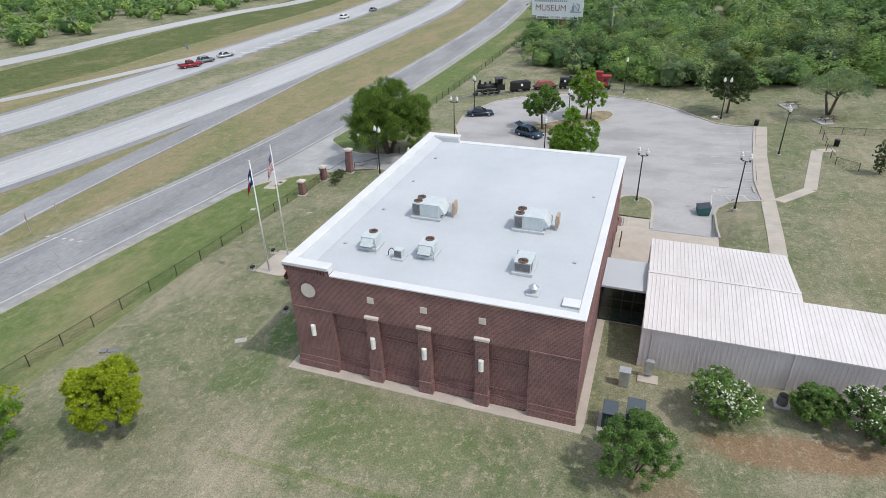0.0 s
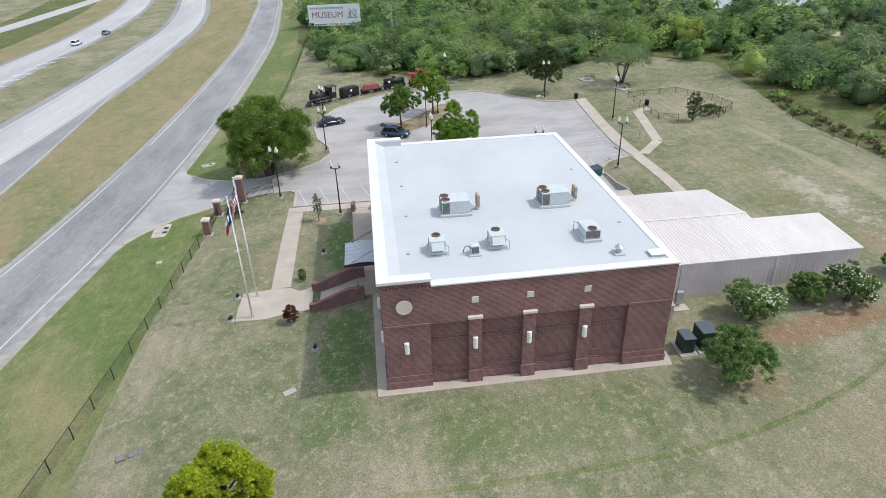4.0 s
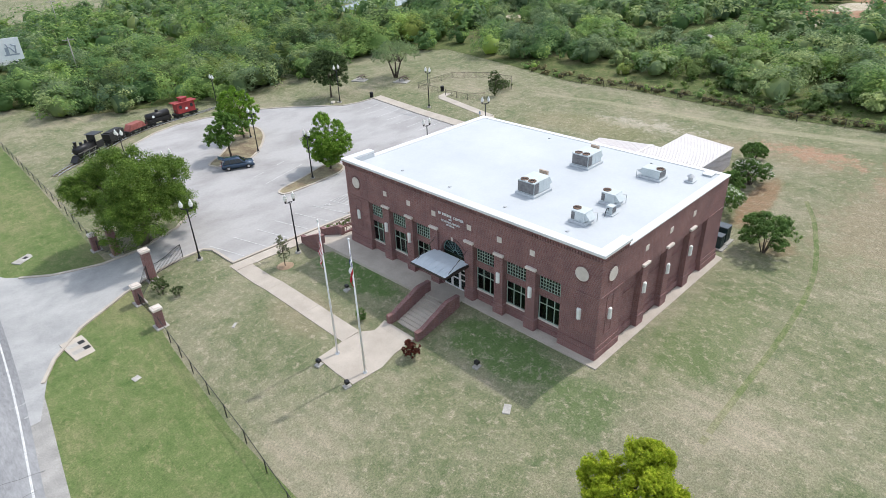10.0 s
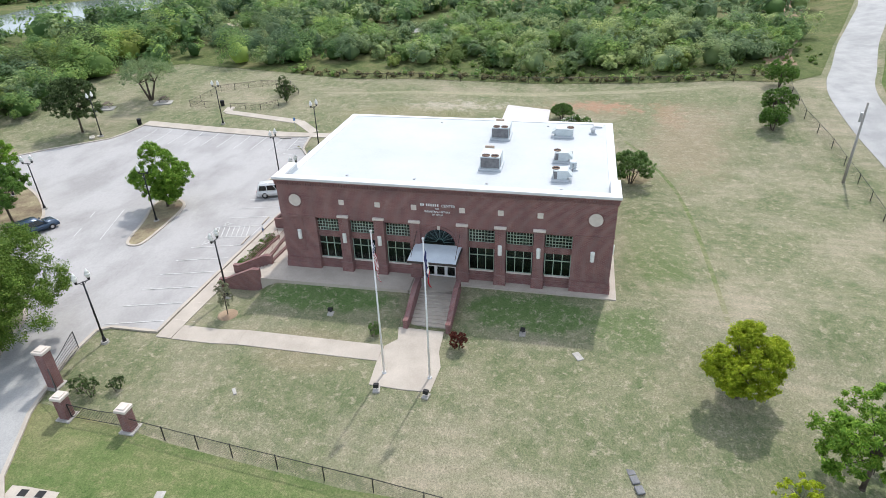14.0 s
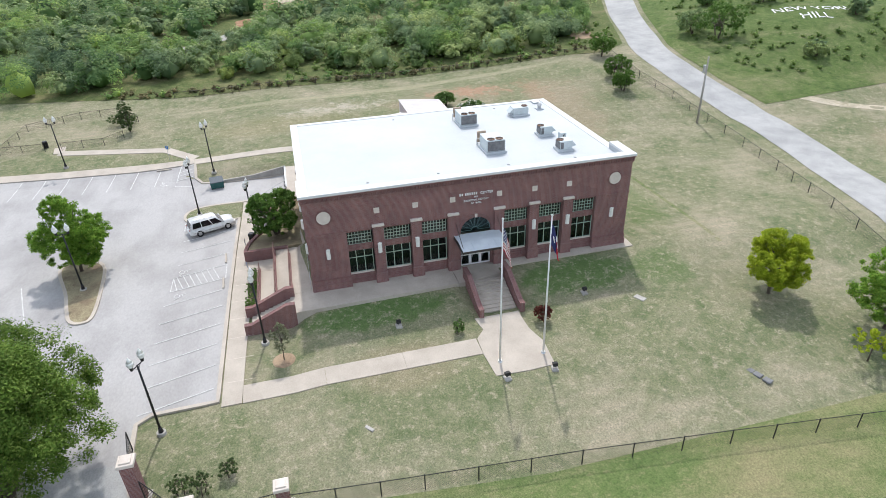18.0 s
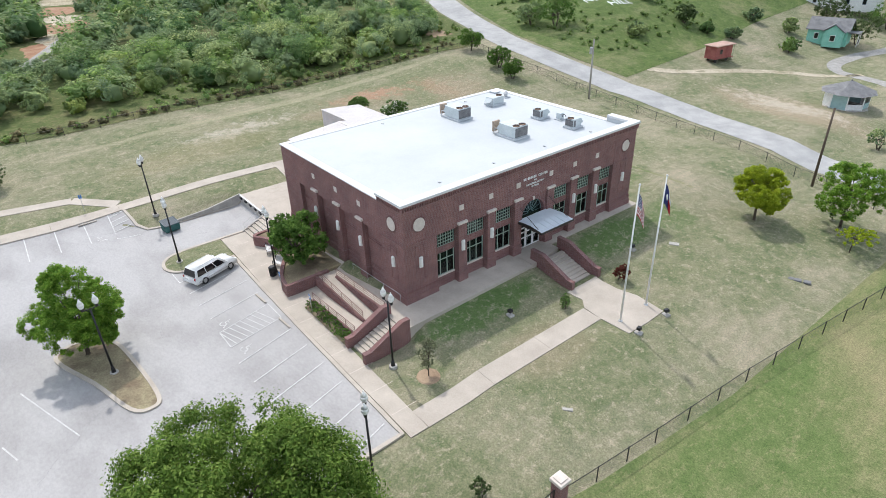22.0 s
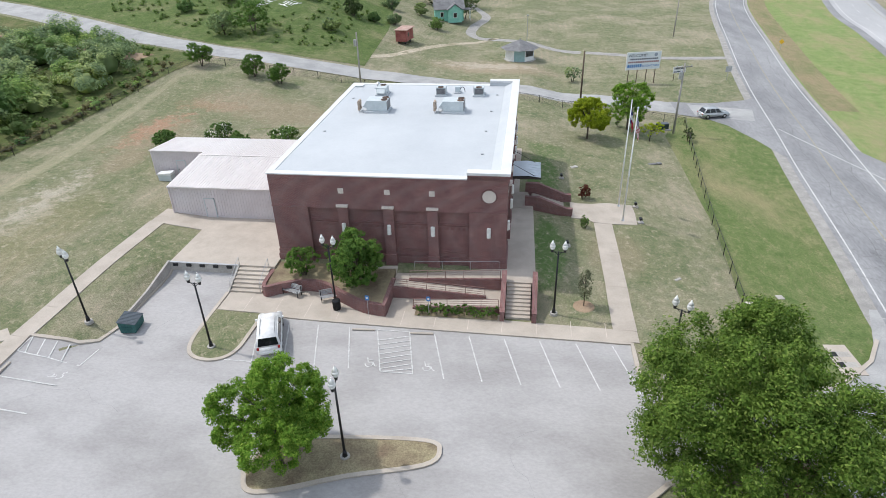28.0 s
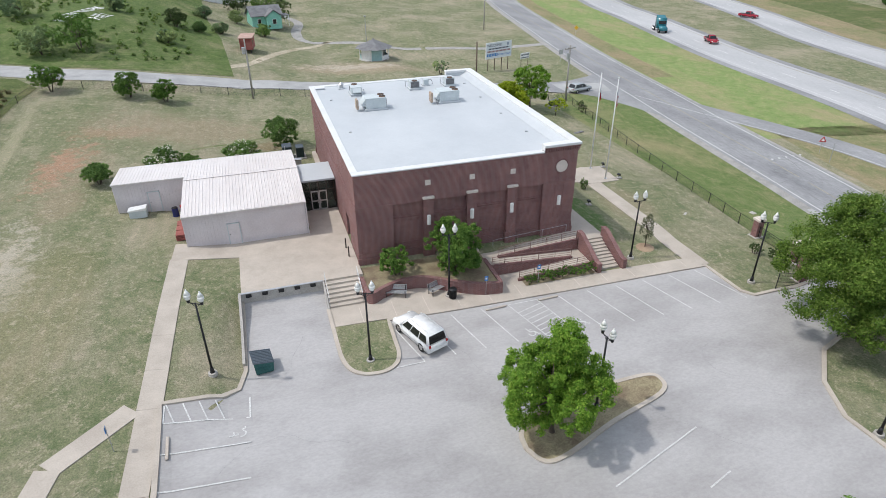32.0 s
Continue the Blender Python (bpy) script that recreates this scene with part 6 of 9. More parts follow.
for x, y in ((-20.6, 36.3), (-20.3, 42.6), (-20.2, 49.0), (-20.3, 55.2), (-4.0, 38.4), (-4.1, 50.0)):
    if drain is None:
        drain = thing("roof_drain", pose(x, y, ROOFZ), "small grey roof drain", "drain", "drains on the museum roof")
        part("strainer", box(-0.13, 0.13, -0.1, 0.1, 0, 0.08, bevel=0.02), M_GALV, drain)
    else:
        copy_thing(drain, pose(x, y, ROOFZ))

# ---- lamp posts ----
def lamp_post(x, y, rz):
    t = thing("lamp_post", pose(x, y, land(x, y) + 0.05, 0, 0, rz), "black twin-globe lamp post on a round concrete base", "street lamp", "lamp posts of the grounds")
    part("footing", rod((0, 0, -0.1), (0, 0, 0.16), 0.33, 0.3, 18), M_CONC_OLD, t, "round concrete footing")
    b = rod((0, 0, 0.16), (0, 0, 0.6), 0.17, 0.1, 12)
    rod((0, 0, 0.6), (0, 0, 5.9), 0.085, 0.06, 12, b)
    part("pole", b, M_BLACK, t, "", True)
    b = rod((0, -0.48, 5.85), (0, 0.48, 5.85), 0.035, None, 8)
    rod((0, -0.3, 5.85), (0, 0, 5.55), 0.02, None, 6, b)
    rod((0, 0.3, 5.85), (0, 0, 5.55), 0.02, None, 6, b)
    part("crossarm", b, M_BLACK, t)
    for s in (-0.48, 0.48):
        b = rod((0, s, 5.85), (0, s, 6.1), 0.09, 0.13, 10)
        f = part("fitter", b, M_BLACK, t)
        b = rod((0, s, 6.1), (0, s, 6.3), 0.14, 0.23, 14)
        rod((0, s, 6.3), (0, s, 6.5), 0.23, 0.2, 14, b)
        rod((0, s, 6.5), (0, s, 6.78), 0.2, 0.05, 14, b)
        ball((0, s, 6.82), 0.05, b, 1, 8)
        part("globe", b, M_LAMP, f, "milky white acorn globe", True)
    return t


lamp = lamp_post(-27.0, 65.3, 90)
for x, y, rz in ((-34.8, 72.1, 60), (-0.85, 72.45, 80), (9.9, 71.4, 60), (-14.0, 81.6, 5), (-8.9, 66.1, 80), (16.4, 90.2, 0), (10.0, 107.6, 90), (-29.6, 89.0, 90), (-30.4, 102.6, 30), (-13.2, 97.4, 30), (-10.4, 104.6, 30), (-6.5, 123.4, 0)):
    copy_thing(lamp, pose(x, y, land(x, y) + 0.05, 0, 0, rz))

# ---- flags ----
def flagpole(x, y, h, label):
    t = thing("flagpole", pose(x, y, land(x, y) + 0.05), label, "flagpole", "flagpoles on the pad")
    b = rod((0, 0, 0), (0, 0, h), 0.085, 0.04, 14)
    part("pole", b, M_WHITE, t, "white tapered pole", True)
    part("base_collar", rod((0, 0, 0), (0, 0, 0.12), 0.2, 0.14, 16), M_ALU, t)
    part("finial", ball((0, 0, h + 0.08), 0.09, None, 1, 12), M_COPING, t, "", True)
    part("halyard", rod((0.1, 0, 1.2), (0.07, 0, h - 0.1), 0.006, None, 4), M_WHITE, t)
    return t


def flag_mesh(w, hgt, cols, rows, colour_of, mats):
    """Cloth hanging slack in folds from the hoist; each patch takes its colour by its place on the cloth."""
    me = bpy.data.meshes.new("flag")
    verts, faces = [], []
    for i in range(cols + 1):
        u = i / cols
        for j in range(rows + 1):
            v = j / rows
            sag = hgt * 0.95 * u ** 1.1
            spread = 0.27 * w * u ** 0.7 * (0.8 + 0.2 * v)
            fold = 0.12 * math.sin(u * 11 + v * 2.2) * u + 0.05 * math.sin(v * 9 + u * 5)
            verts.append((0.05 + spread, fold, -v * hgt - sag * (1 - 0.2 * v)))
    for i in range(cols):
        for j in range(rows):
            a = i * (rows + 1) + j
            faces.append((a, a + 1, a + rows + 2, a + rows + 1))
    me.from_pydata(verts, [], faces)
    for m in mats:
        me.materials.append(m)
    for p, (i, j) in zip(me.polygons, [(i, j) for i in range(cols) for j in range(rows)]):
        p.material_index = colour_of((i + 0.5) / cols, (j + 0.5) / rows)
        p.use_smooth = True
    return me


def stars_and_stripes(u, v):
    if u < 0.4 and v < 7 / 13:
        return 2 if (int(u * 40) + int(v * 26)) % 4 else 1
    return int(v * 13) % 2


M_FLAGRED = plain("flag_red_cloth", (0.36, 0.012, 0.022), 0.8)


def lone_star(u, v):
    if u < 0.55:
        return 1 if (u - 0.24) ** 2 + (v - 0.5) ** 2 * 0.5 < 0.012 else 2
    return 1 if v < 0.3 else 0


f1 = flagpole(-34.45, 44.65, 11.6, "tall white flagpole with a slack red, white and blue flag")
same("flag", flag_mesh(2.4, 1.6, 30, 26, lone_star, [M_FLAGRED, M_WHITE, M_BLUE]), f1, pose(0.02, 0, 11.0, 0, 0, 225))
f2 = flagpole(-34.5, 48.15, 11.9, "tall white flagpole with a slack striped flag")
same("flag", flag_mesh(2.6, 1.7, 40, 26, stars_and_stripes, [M_FLAGRED, M_WHITE, M_BLUE]), f2, pose(0.02, 0, 11.3, 0, 0, 225))


def floodlight(x, y, rz):
    t = thing("floodlight", pose(x, y, land(x, y), 0, 0, rz), "small black ground floodlight on a concrete block", "floodlight", "ground floodlights")
    part("block", box(-0.3, 0.3, -0.25, 0.25, -0.1, 0.12, bevel=0.03), M_CONC_OLD, t)
    part("bracket", rod((0, 0, 0.18), (0, 0, 0.38), 0.04), M_BLACK, t)
    b = extrude_profile([(-0.16, 0.34), (0.14, 0.38), (0.17, 0.55), (-0.09, 0.58)], -0.19, 0.19)
    h = part("housing", b, M_BLACK, t)
    part("lens", box(0.15, 0.172, -0.15, 0.15, 0.4, 0.53), M_CARGLASS, h)
    return t


fl = floodlight(-36.3, 48.2, 10)
for x, y, rz in ((-36.3, 44.5, -10), (-28.5, 54.7, 0), (-28.5, 38.4, 0)):
    copy_thing(fl, pose(x, y, land(x, y), 0, 0, rz))

# ---- fences ----
def chain_fence(pts, label, h=1.25, step=3.0, group="chain-link fences", mat=None, sag=0.0):
    mat = mat or M_BLACK
    t = thing("chain_link_fence", pose(pts[0][0], pts[0][1], land(*pts[0])), label, "fence", group)
    inv = t.matrix_world.inverted()
    posts = dense(pts, step)
    me = None
    for x, y in posts:
        v = inv @ Vector((x, y, land(x, y)))
        if me is None:
            o = part("post", rod((0, 0, -0.2), (0, 0, h + 0.06), 0.04, None, 8), mat, t)
            me = o.data
            o.matrix_local = Matrix.Translation(v)
        else:
            same("post", me, t, Matrix.Translation(v))
    for a, c in zip(posts, posts[1:]):
        p = inv @ Vector((*a, land(*a)))
        q = inv @ Vector((*c, land(*c)))
        z = Vector((0, 0, h))
        part("top_rail", rod(p + z, q + z, 0.026, None, 6), mat, t)
    # woven wire, as diagonal strands
    vs, fs = [], []
    r = 0.005
    for a, c in zip(posts, posts[1:]):
        p = inv @ Vector((*a, land(*a)))
        q = inv @ Vector((*c, land(*c)))
        L = (q - p).length
        n = max(2, int(L / 0.17))
        e = (q - p) / n
        k = max(1, round(h / (L / n)))
        for s in (1, -1):
            for i in range(-k, n + k):
                i0, i1 = (i, i + k) if s > 0 else (i + k, i)
                u0, u1, z0, z1 = i0, i1, 0.03, h
                lo, hi = 0, n
                if max(u0, u1) <= lo or min(u0, u1) >= hi:
                    continue
                def at(u):
                    f = (u - u0) / (u1 - u0)
                    return p + e * u + Vector((0, 0, z0 + (z1 - z0) * f))
                ua, ub = min(max(u0, lo), hi), min(max(u1, lo), hi)
                A, B = at(ua), at(ub)
                w = Vector((0, 0, r * 1.4))
                o = len(vs)
                vs += [A - w, B - w, B + w, A + w]
                fs.append((o, o + 1, o + 2, o + 3))
    raw_mesh("mesh", [tuple(v) for v in vs], fs, mat, t, "dark woven wire")
    return t


chain_fence([(-42.6, 64.0), (-43.3, 56.0), (-44.1, 46), (-45.2, 36), (-46.6, 24), (-47.6, 15.5), (-48.1, 12.5)], "black chain-link fence along the road verge", 1.25, 2.6)
chain_fence([(-48.0, 12.3), (-33.5, 8.2), (-26, 7.6), (-18, 6.2), (-11.5, 4.9), (-4, 3.9), (4, 3.8), (12, 4.4), (20, 5.6), (28, 5.4), (33.5, 4.5)], "black chain-link fence along the side road", 1.25, 3.0)
chain_fence([(33.5, 4.5), (34.8, 12), (35.6, 20), (36.8, 32), (37.8, 44), (38.4, 56), (39.5, 79)], "wire field fence with thin posts at the scrub edge", 1.15, 4.5, "field fences", M_BRONZE)
chain_fence([(-41.2, 84.5), (-40.6, 97), (-40.2, 110), (-39.6, 130), (-39.3, 170), (-39.6, 200), (-41, 270)], "black chain-link fence beyond the gate", 1.25, 3.0)
chain_fence([(22.8, 99.8), (30.8, 98.5), (34.0, 92.0), (34.3, 86.5), (30.4, 83.3)], "low chain-link pen fence", 1.1, 2.4, "pen fences", M_BRONZE)
chain_fence([(22.8, 99.8), (22.6, 94.2)], "low chain-link pen fence", 1.1, 2.4, "pen fences", M_BRONZE)
chain_fence([(22.3, 92.0), (22.4, 86.6), (24.5, 84.4)], "low chain-link pen fence", 1.1, 2.4, "pen fences", M_BRONZE)

# ---- brick gate ----
def gate_pillar(x, y, h, w, label):
    t = thing("gate_pillar", pose(x, y, land(x, y)), label, "pillar", "brick gate pillars")
    part("plinth", box(-w / 2 - 0.22, w / 2 + 0.22, -w / 2 - 0.22, w / 2 + 0.22, -0.2, 0.08, bevel=0.02), M_CONC_OLD, t)
    part("shaft", box(-w / 2, w / 2, -w / 2, w / 2, 0.08, h - 0.3), M_BRICK, t)
    part("cap", box(-w / 2 - 0.1, w / 2 + 0.1, -w / 2 - 0.1, w / 2 + 0.1, h - 0.3, h - 0.05, bevel=0.03), M_LIME, t, "white stone cap")
    part("cap_crown", box(-w / 2 + 0.05, w / 2 - 0.05, -w / 2 + 0.05, w / 2 - 0.05, h - 0.05, h + 0.03, bevel=0.02), M_LIME, t)
    return t


gate_pillar(-39.7, 72.7, 3.5, 0.75, "tall brick gate pillar with white stone cap")
gate_pillar(-40.2, 81.2, 3.5, 0.75, "tall brick gate pillar with white stone cap")
gate_pillar(-42.2, 69.6, 2.1, 0.7, "short brick pillar with white stone cap")
gate_pillar(-42.4, 64.3, 2.1, 0.7, "short brick pillar with white stone cap")
gate_pillar(-41.3, 84.3, 2.1, 0.7, "short brick pillar with white stone cap")


def picket_panel(name, p, q, h0, h1, label, category):
    """An iron panel whose top curves between two heights."""
    p, q = Vector((*p, land(*p))), Vector((*q, land(*q)))
    t = thing(name, Matrix.Translation(p), label, category)
    d = q - p
    n = int(d.length / 0.14)
    def top(f):
        return h0 + (h1 - h0) * (f * f * (3 - 2 * f)) - 0.12 * math.sin(f * math.pi)
    for i in range(n + 1):
        f = i / n
        v = d * f
        part("picket", rod(v + Vector((0, 0, 0.12)), v + Vector((0, 0, top(f))), 0.012, None, 5), M_BLACK, t)
    for k in range(8):
        a, c = k / 8, (k + 1) / 8
        part("top_bar", rod(d * a + Vector((0, 0, top(a))), d * c + Vector((0, 0, top(c))), 0.03, None, 6), M_BLACK, t)
    part("bottom_bar", rod(Vector((0, 0, 0.14)), d + Vector((0, 0, 0.14)), 0.025, None, 6), M_BLACK, t)
    for v in (Vector((0, 0, 0)), d):
        part("stile", rod(v, v + Vector((0, 0, top(0) if v.length < 0.1 else top(1))), 0.04, None, 8), M_BLACK, t)
    return t


picket_panel("iron_gate", (-39.2, 73.2), (-35.9, 73.7), 1.25, 1.75, "open black iron gate leaf with curved top", "gate")
picket_panel("iron_gate", (-39.6, 80.7), (-35.4, 80.5), 1.75, 1.75, "open black iron gate leaf with curved top", "gate")
picket_panel("iron_fence", (-40.1, 72.3), (-42.0, 70.0), 2.0, 1.3, "black iron fence panel between pillars", "fence")
picket_panel("iron_fence", (-42.25, 69.2), (-42.35, 64.7), 1.3, 1.3, "black iron fence panel between pillars", "fence")
picket_panel("iron_fence", (-40.4, 81.6), (-41.2, 83.9), 2.0, 1.3, "black iron fence panel between pillars", "fence")

# ---- yard furniture ----
def dumpster(m, label):
    t = thing("dumpster", m, label, "dumpster")
    b = extrude_profile([(-0.75, 0.12), (0.75, 0.12), (0.85, 1.35), (-0.85, 1.05)], -0.95, 0.95)
    part("body", b, M_TEALBOX, t)
    b = extrude_profile([(-0.9, 1.06), (0.9, 1.37), (0.9, 1.44), (-0.9, 1.13)], -1.0, 1.0)
    lid = part("lid", b, M_SLATE, t, "slate-grey ribbed plastic lid")
    for k in range(9):
        y = -0.88 + k * 0.22
        part("rib", rod((-0.88, y, 1.15), (0.88, y, 1.45), 0.03, None, 6), M_SLATE, lid)
    for s in (-1, 1):
        part("fork_pocket", box(-0.4, 0.4, s * 0.95 - 0.06, s * 0.95 + 0.06, 0.6, 0.8), M_TEALBOX, t)
    for x in (-0.6, 0.6):
        for y in (-0.8, 0.8):
            part("caster", rod((x, y - 0.04, 0.08), (x, y + 0.04, 0.08), 0.08, None, 10), M_BLACK, t)
    return t


dumpster(pose(6.6, 70.9, land(6.6, 70.9) + 0.04, 0, 0, 8) @ Matrix.Scale(0.8, 4), "dark green steel dumpster with closed slate-grey lid by the kerb")


def transformer(m, w, d, h, label):
    t = thing("utility_box", m, label, "utility box")
    part("pad", box(-w / 2 - 0.25, w / 2 + 0.25, -d / 2 - 0.35, d / 2 + 0.25, -0.2, 0.12, bevel=0.02), M_CONC_OLD, t)
    part("body", box(-w / 2, w / 2, -d / 2, d / 2, 0.12, h, bevel=0.04), M_DARKBOX, t)
    part("lid", box(-w / 2 - 0.03, w / 2 + 0.03, -d / 2 - 0.03, d / 2 + 0.03, h, h + 0.08, bevel=0.03), M_SLATE, t, "paler sloping lid")
    part("door", box(-w / 2 + 0.08, -0.02, -d / 2 - 0.02, -d / 2 + 0.01, 0.25, h - 0.1), M_DARKBOX, t)
    part("door", box(0.02, w / 2 - 0.08, -d / 2 - 0.02, -d / 2 + 0.01, 0.25, h - 0.1), M_DARKBOX, t)
    return t


transformer(pose(1.35, 32.8, land(1.35, 32.8)), 1.1, 1.5, 1.65, "tall dark teal transformer cabinet on a concrete pad")
transformer(pose(-0.2, 32.6, land(-0.2, 32.6)), 0.9, 1.3, 1.35, "shorter dark teal switch cabinet on a concrete pad")
transformer(pose(-44.2, 15.2, land(-44.2, 15.2), 0, 0, 20), 1.7, 0.9, 0.9, "low dark green utility cabinet by the fence")


def bench(m):
    t = thing("bench", m, "grey slatted metal park bench", "bench", "benches on the plaza")
    for k in range(5):
        part("slat", box(-0.9, 0.9, -0.25 + k * 0.11, -0.16 + k * 0.11, 0.43, 0.46), M_GALV, t)
    for k in range(4):
        part("back_slat", box(-0.9, 0.9, 0.28 + k * 0.03, 0.31 + k * 0.03, 0.52 + k * 0.11, 0.61 + k * 0.11), M_GALV, t)
    for s in (-0.8, 0.8):
        b = box(s - 0.03, s + 0.03, -0.25, 0.3, 0.38, 0.43)
        box(s - 0.03, s + 0.03, -0.25, -0.19, 0, 0.62, b)
        box(s - 0.03, s + 0.03, 0.26, 0.32, 0, 0.95, b)
        part("end_frame", b, M_BLACK, t)
    return t


bn = bench(pose(-4.6, 64.85, land(-4.6, 64.85) + 0.08, 0, 0, 160))
copy_thing(bn, pose(-8.2, 65.25, land(-8.2, 65.25) + 0.08, 0, 0, 205))


def litter_bin(x, y, lift=0.08):
    t = thing("litter_bin", pose(x, y, land(x, y) + lift), "round black slatted litter bin", "bin", "litter bins")
    part("drum", rod((0, 0, 0.02), (0, 0, 0.85), 0.27, 0.31, 18), M_DARK, t)
    for i in range(18):
        a = i * math.tau / 18
        part("slat", rod((0.29 * math.cos(a), 0.29 * math.sin(a), 0), (0.33 * math.cos(a), 0.33 * math.sin(a), 0.9), 0.022, None, 5), M_BLACK, t)
    part("lid", rod((0, 0, 0.88), (0, 0, 0.98), 0.34, 0.24, 18), M_BLACK, t)
    return t


litter_bin(-9.1, 66.5)
litter_bin(14.9, 104.2, 0.0)


def post_sign(x, y, rz, label, mat=None, h=1.9, w=0.32, hh=0.46, kind="rect"):
    t = thing("parking_sign", pose(x, y, land(x, y) + 0.06, 0, 0, rz), label, "sign", "small post signs")
    part("post", rod((0, 0, -0.1), (0, 0, h), 0.025, None, 8), M_GALV, t)
    part("plate", box(-0.03, -0.02, -w / 2, w / 2, h - hh, h, bevel=0.003), mat or M_HCBLUE, t)
    part("plate_figure", box(-0.036, -0.03, -w / 4, w / 4, h - hh * 0.7, h - hh * 0.3), M_WHITE, t)
    return t


post_sign(-11.9, 66.95, -90, "blue accessible-parking sign on a steel post")
post_sign(-16.9, 66.6, -90, "blue accessible-parking sign on a steel post")
post_sign(15.2, 77.3, 180, "blue accessible-parking sign on a steel post")
for x, y, rz in ((-12.0, 69.05, 3), (-16.7, 69.05, 3), (12.35, 77.7, 92)):
    t = thing("wheel_stop", pose(x, y, land(x, y) + 0.05, 0, 0, rz), "pale concrete wheel stop", "wheel stop", "wheel stops")
    part("bar", box(-0.92, 0.92, -0.09, 0.09, 0, 0.13, bevel=0.03), M_CONC, t)
    for s in (-0.7, 0.7):
        part("pin", rod((s, 0, 0.12), (s, 0, 0.14), 0.025, None, 8), M_GALV, t)


def picnic_table(x, y, rz):
    t = thing("picnic_table", pose(x, y, land(x, y), 0, 0, rz), "weathered picnic table on a concrete pad", "table", "picnic tables")
    part("pad", box(-1.7, 1.7, -1.5, 1.5, -0.3, 0.06), M_CONC_OLD, t)
    for k in range(5):
        part("plank", box(-0.95, 0.95, -0.38 + k * 0.155, -0.25 + k * 0.155, 0.78, 0.82), M_WOODPOLE, t)
    for s in (-1, 1):
        part("seat", box(-0.95, 0.95, s * 0.72 - 0.13, s * 0.72 + 0.13, 0.48, 0.52), M_WOODPOLE, t)
        b = rod((s * 0.65, -0.75, 0.06), (s * 0.65, -0.2, 0.78), 0.04, None, 6)
        rod((s * 0.65, 0.75, 0.06), (s * 0.65, 0.2, 0.78), 0.04, None, 6, b)
        rod((s * 0.65, -0.8, 0.46), (s * 0.65, 0.8, 0.46), 0.035, None, 6, b)
        part("leg", b, M_BLACK, t)
    return t


pt = picnic_table(24.8, 106.2, 20)
copy_thing(pt, pose(21.2, 115.0, land(21.2, 115.0), 0, 0, 20))
litter_bin(23.9, 94.4, 0.0)


def boulder(x, y, r, seed):
    b = bmesh.new()
    bmesh.ops.create_icosphere(b, subdivisions=2, radius=r, matrix=Matrix.Translation((0, 0, r * 0.35)) @ Matrix.Diagonal((1.2, 0.9, 0.6, 1)))
    for v in b.verts:
        v.co += v.co.normalized() * r * 0.25 * noise.noise(v.co * 2.2 / r + Vector((seed, 0, 0)))
    ob = part("boulder", b, M_ROCK, None, "pale limestone boulder in the grass")
    ob.matrix_world = pose(x, y, land(x, y) - 0.05, 0, 0, seed * 40)
    return tagged(ob, "", "rock", "boulders")


for i, (x, y, r) in enumerate(((9.1, 108.6, 0.5), (-2.0, 119.5, 0.3), (9.9, 108.0, 0.3))):
    boulder(x, y, r, i + 1)


def cover(name, x, y, w, d, rz, label, mat=None):
    ob = part(name, box(-w / 2, w / 2, -d / 2, d / 2, -0.1, 0.07, bevel=0.02), mat or M_CONC_OLD, None, label)
    ob.matrix_world = pose(x, y, land(x, y), 0, 0, rz)
    return tagged(ob, "", "cover")


cover("utility_cover", -46.7, 59.2, 0.6, 0.6, 10, "small pale concrete utility cover")
cover("utility_cover", -30.2, 34.0, 0.95, 0.55, 30, "small pale concrete utility cover in the lawn")
cover("utility_cover", -38.1, 58.6, 0.7, 0.25, 40, "narrow pale concrete cover in the lawn")
t = thing("drain_inlet", pose(-48.6, 67.3, land(-48.6, 67.3), 0, 0, 5), "pale concrete drain headwall with two openings painted dark", "drain")
b = box(-0.95, 0.95, -1.75, 1.75, -0.2, 0.07, bevel=0.02)
part("slab", b, M_CONC, t)
# no holes are cut: flat black plates paint the shade inside the pipes
for s in (-0.6, 0.6):
    part("opening", box(-0.75, 0.7, s - 0.3, s + 0.3, 0.066, 0.076), M_CONC_OLD, t, "flat aged concrete channel panel")
    part("pipe_mouth_shade", box(0.2, 0.72, s - 0.28, s + 0.28, 0.07, 0.08), M_DARK, t, "pipe mouth shade painted as a flat black plate")
t = thing("drain_inlet", pose(-47.5, 89.5, land(-47.5, 89.5), 0, 0, 30), "small concrete drain inlet in the verge", "drain")
part("slab", box(-1.1, 1.1, -0.6, 0.6, -0.2, 0.07, bevel=0.02), M_CONC_OLD, t)
# flat black plate painting the shade of a pipe opening
part("pipe_mouth_shade", box(0.0, 0.5, -0.25, 0.25, 0.066, 0.076), M_DARK, t)
t = thing("valve_box", pose(-40.6, 30.3, land(-40.6, 30.3), 0, 0, 20), "dark irrigation valve boxes in the lawn", "valve box")
for s in (-0.7, 0.05, 0.7):
    part("lid", box(s - 0.3, s + 0.3, -0.25, 0.25, -0.05, 0.1, bevel=0.03), M_SHINGLE, t)

# things by the annex
t = thing("storage_box", pose(16.9, 46.2, land(16.9, 46.2)), "white lidded storage chest against the annex", "chest")
part("body", box(-0.8, 0.8, -0.45, 0.45, 0, 0.75, bevel=0.02), M_HVAC, t)
part("lid", extrude_profile([(-0.85, 0.76), (0.85, 0.76), (0.85, 0.86), (-0.85, 1.02)], -0.5, 0.5), M_WHITE, t)
t = thing("barrel", pose(13.5, 46.6, land(13.5, 46.6)), "blue plastic barrel by the annex wall", "barrel")
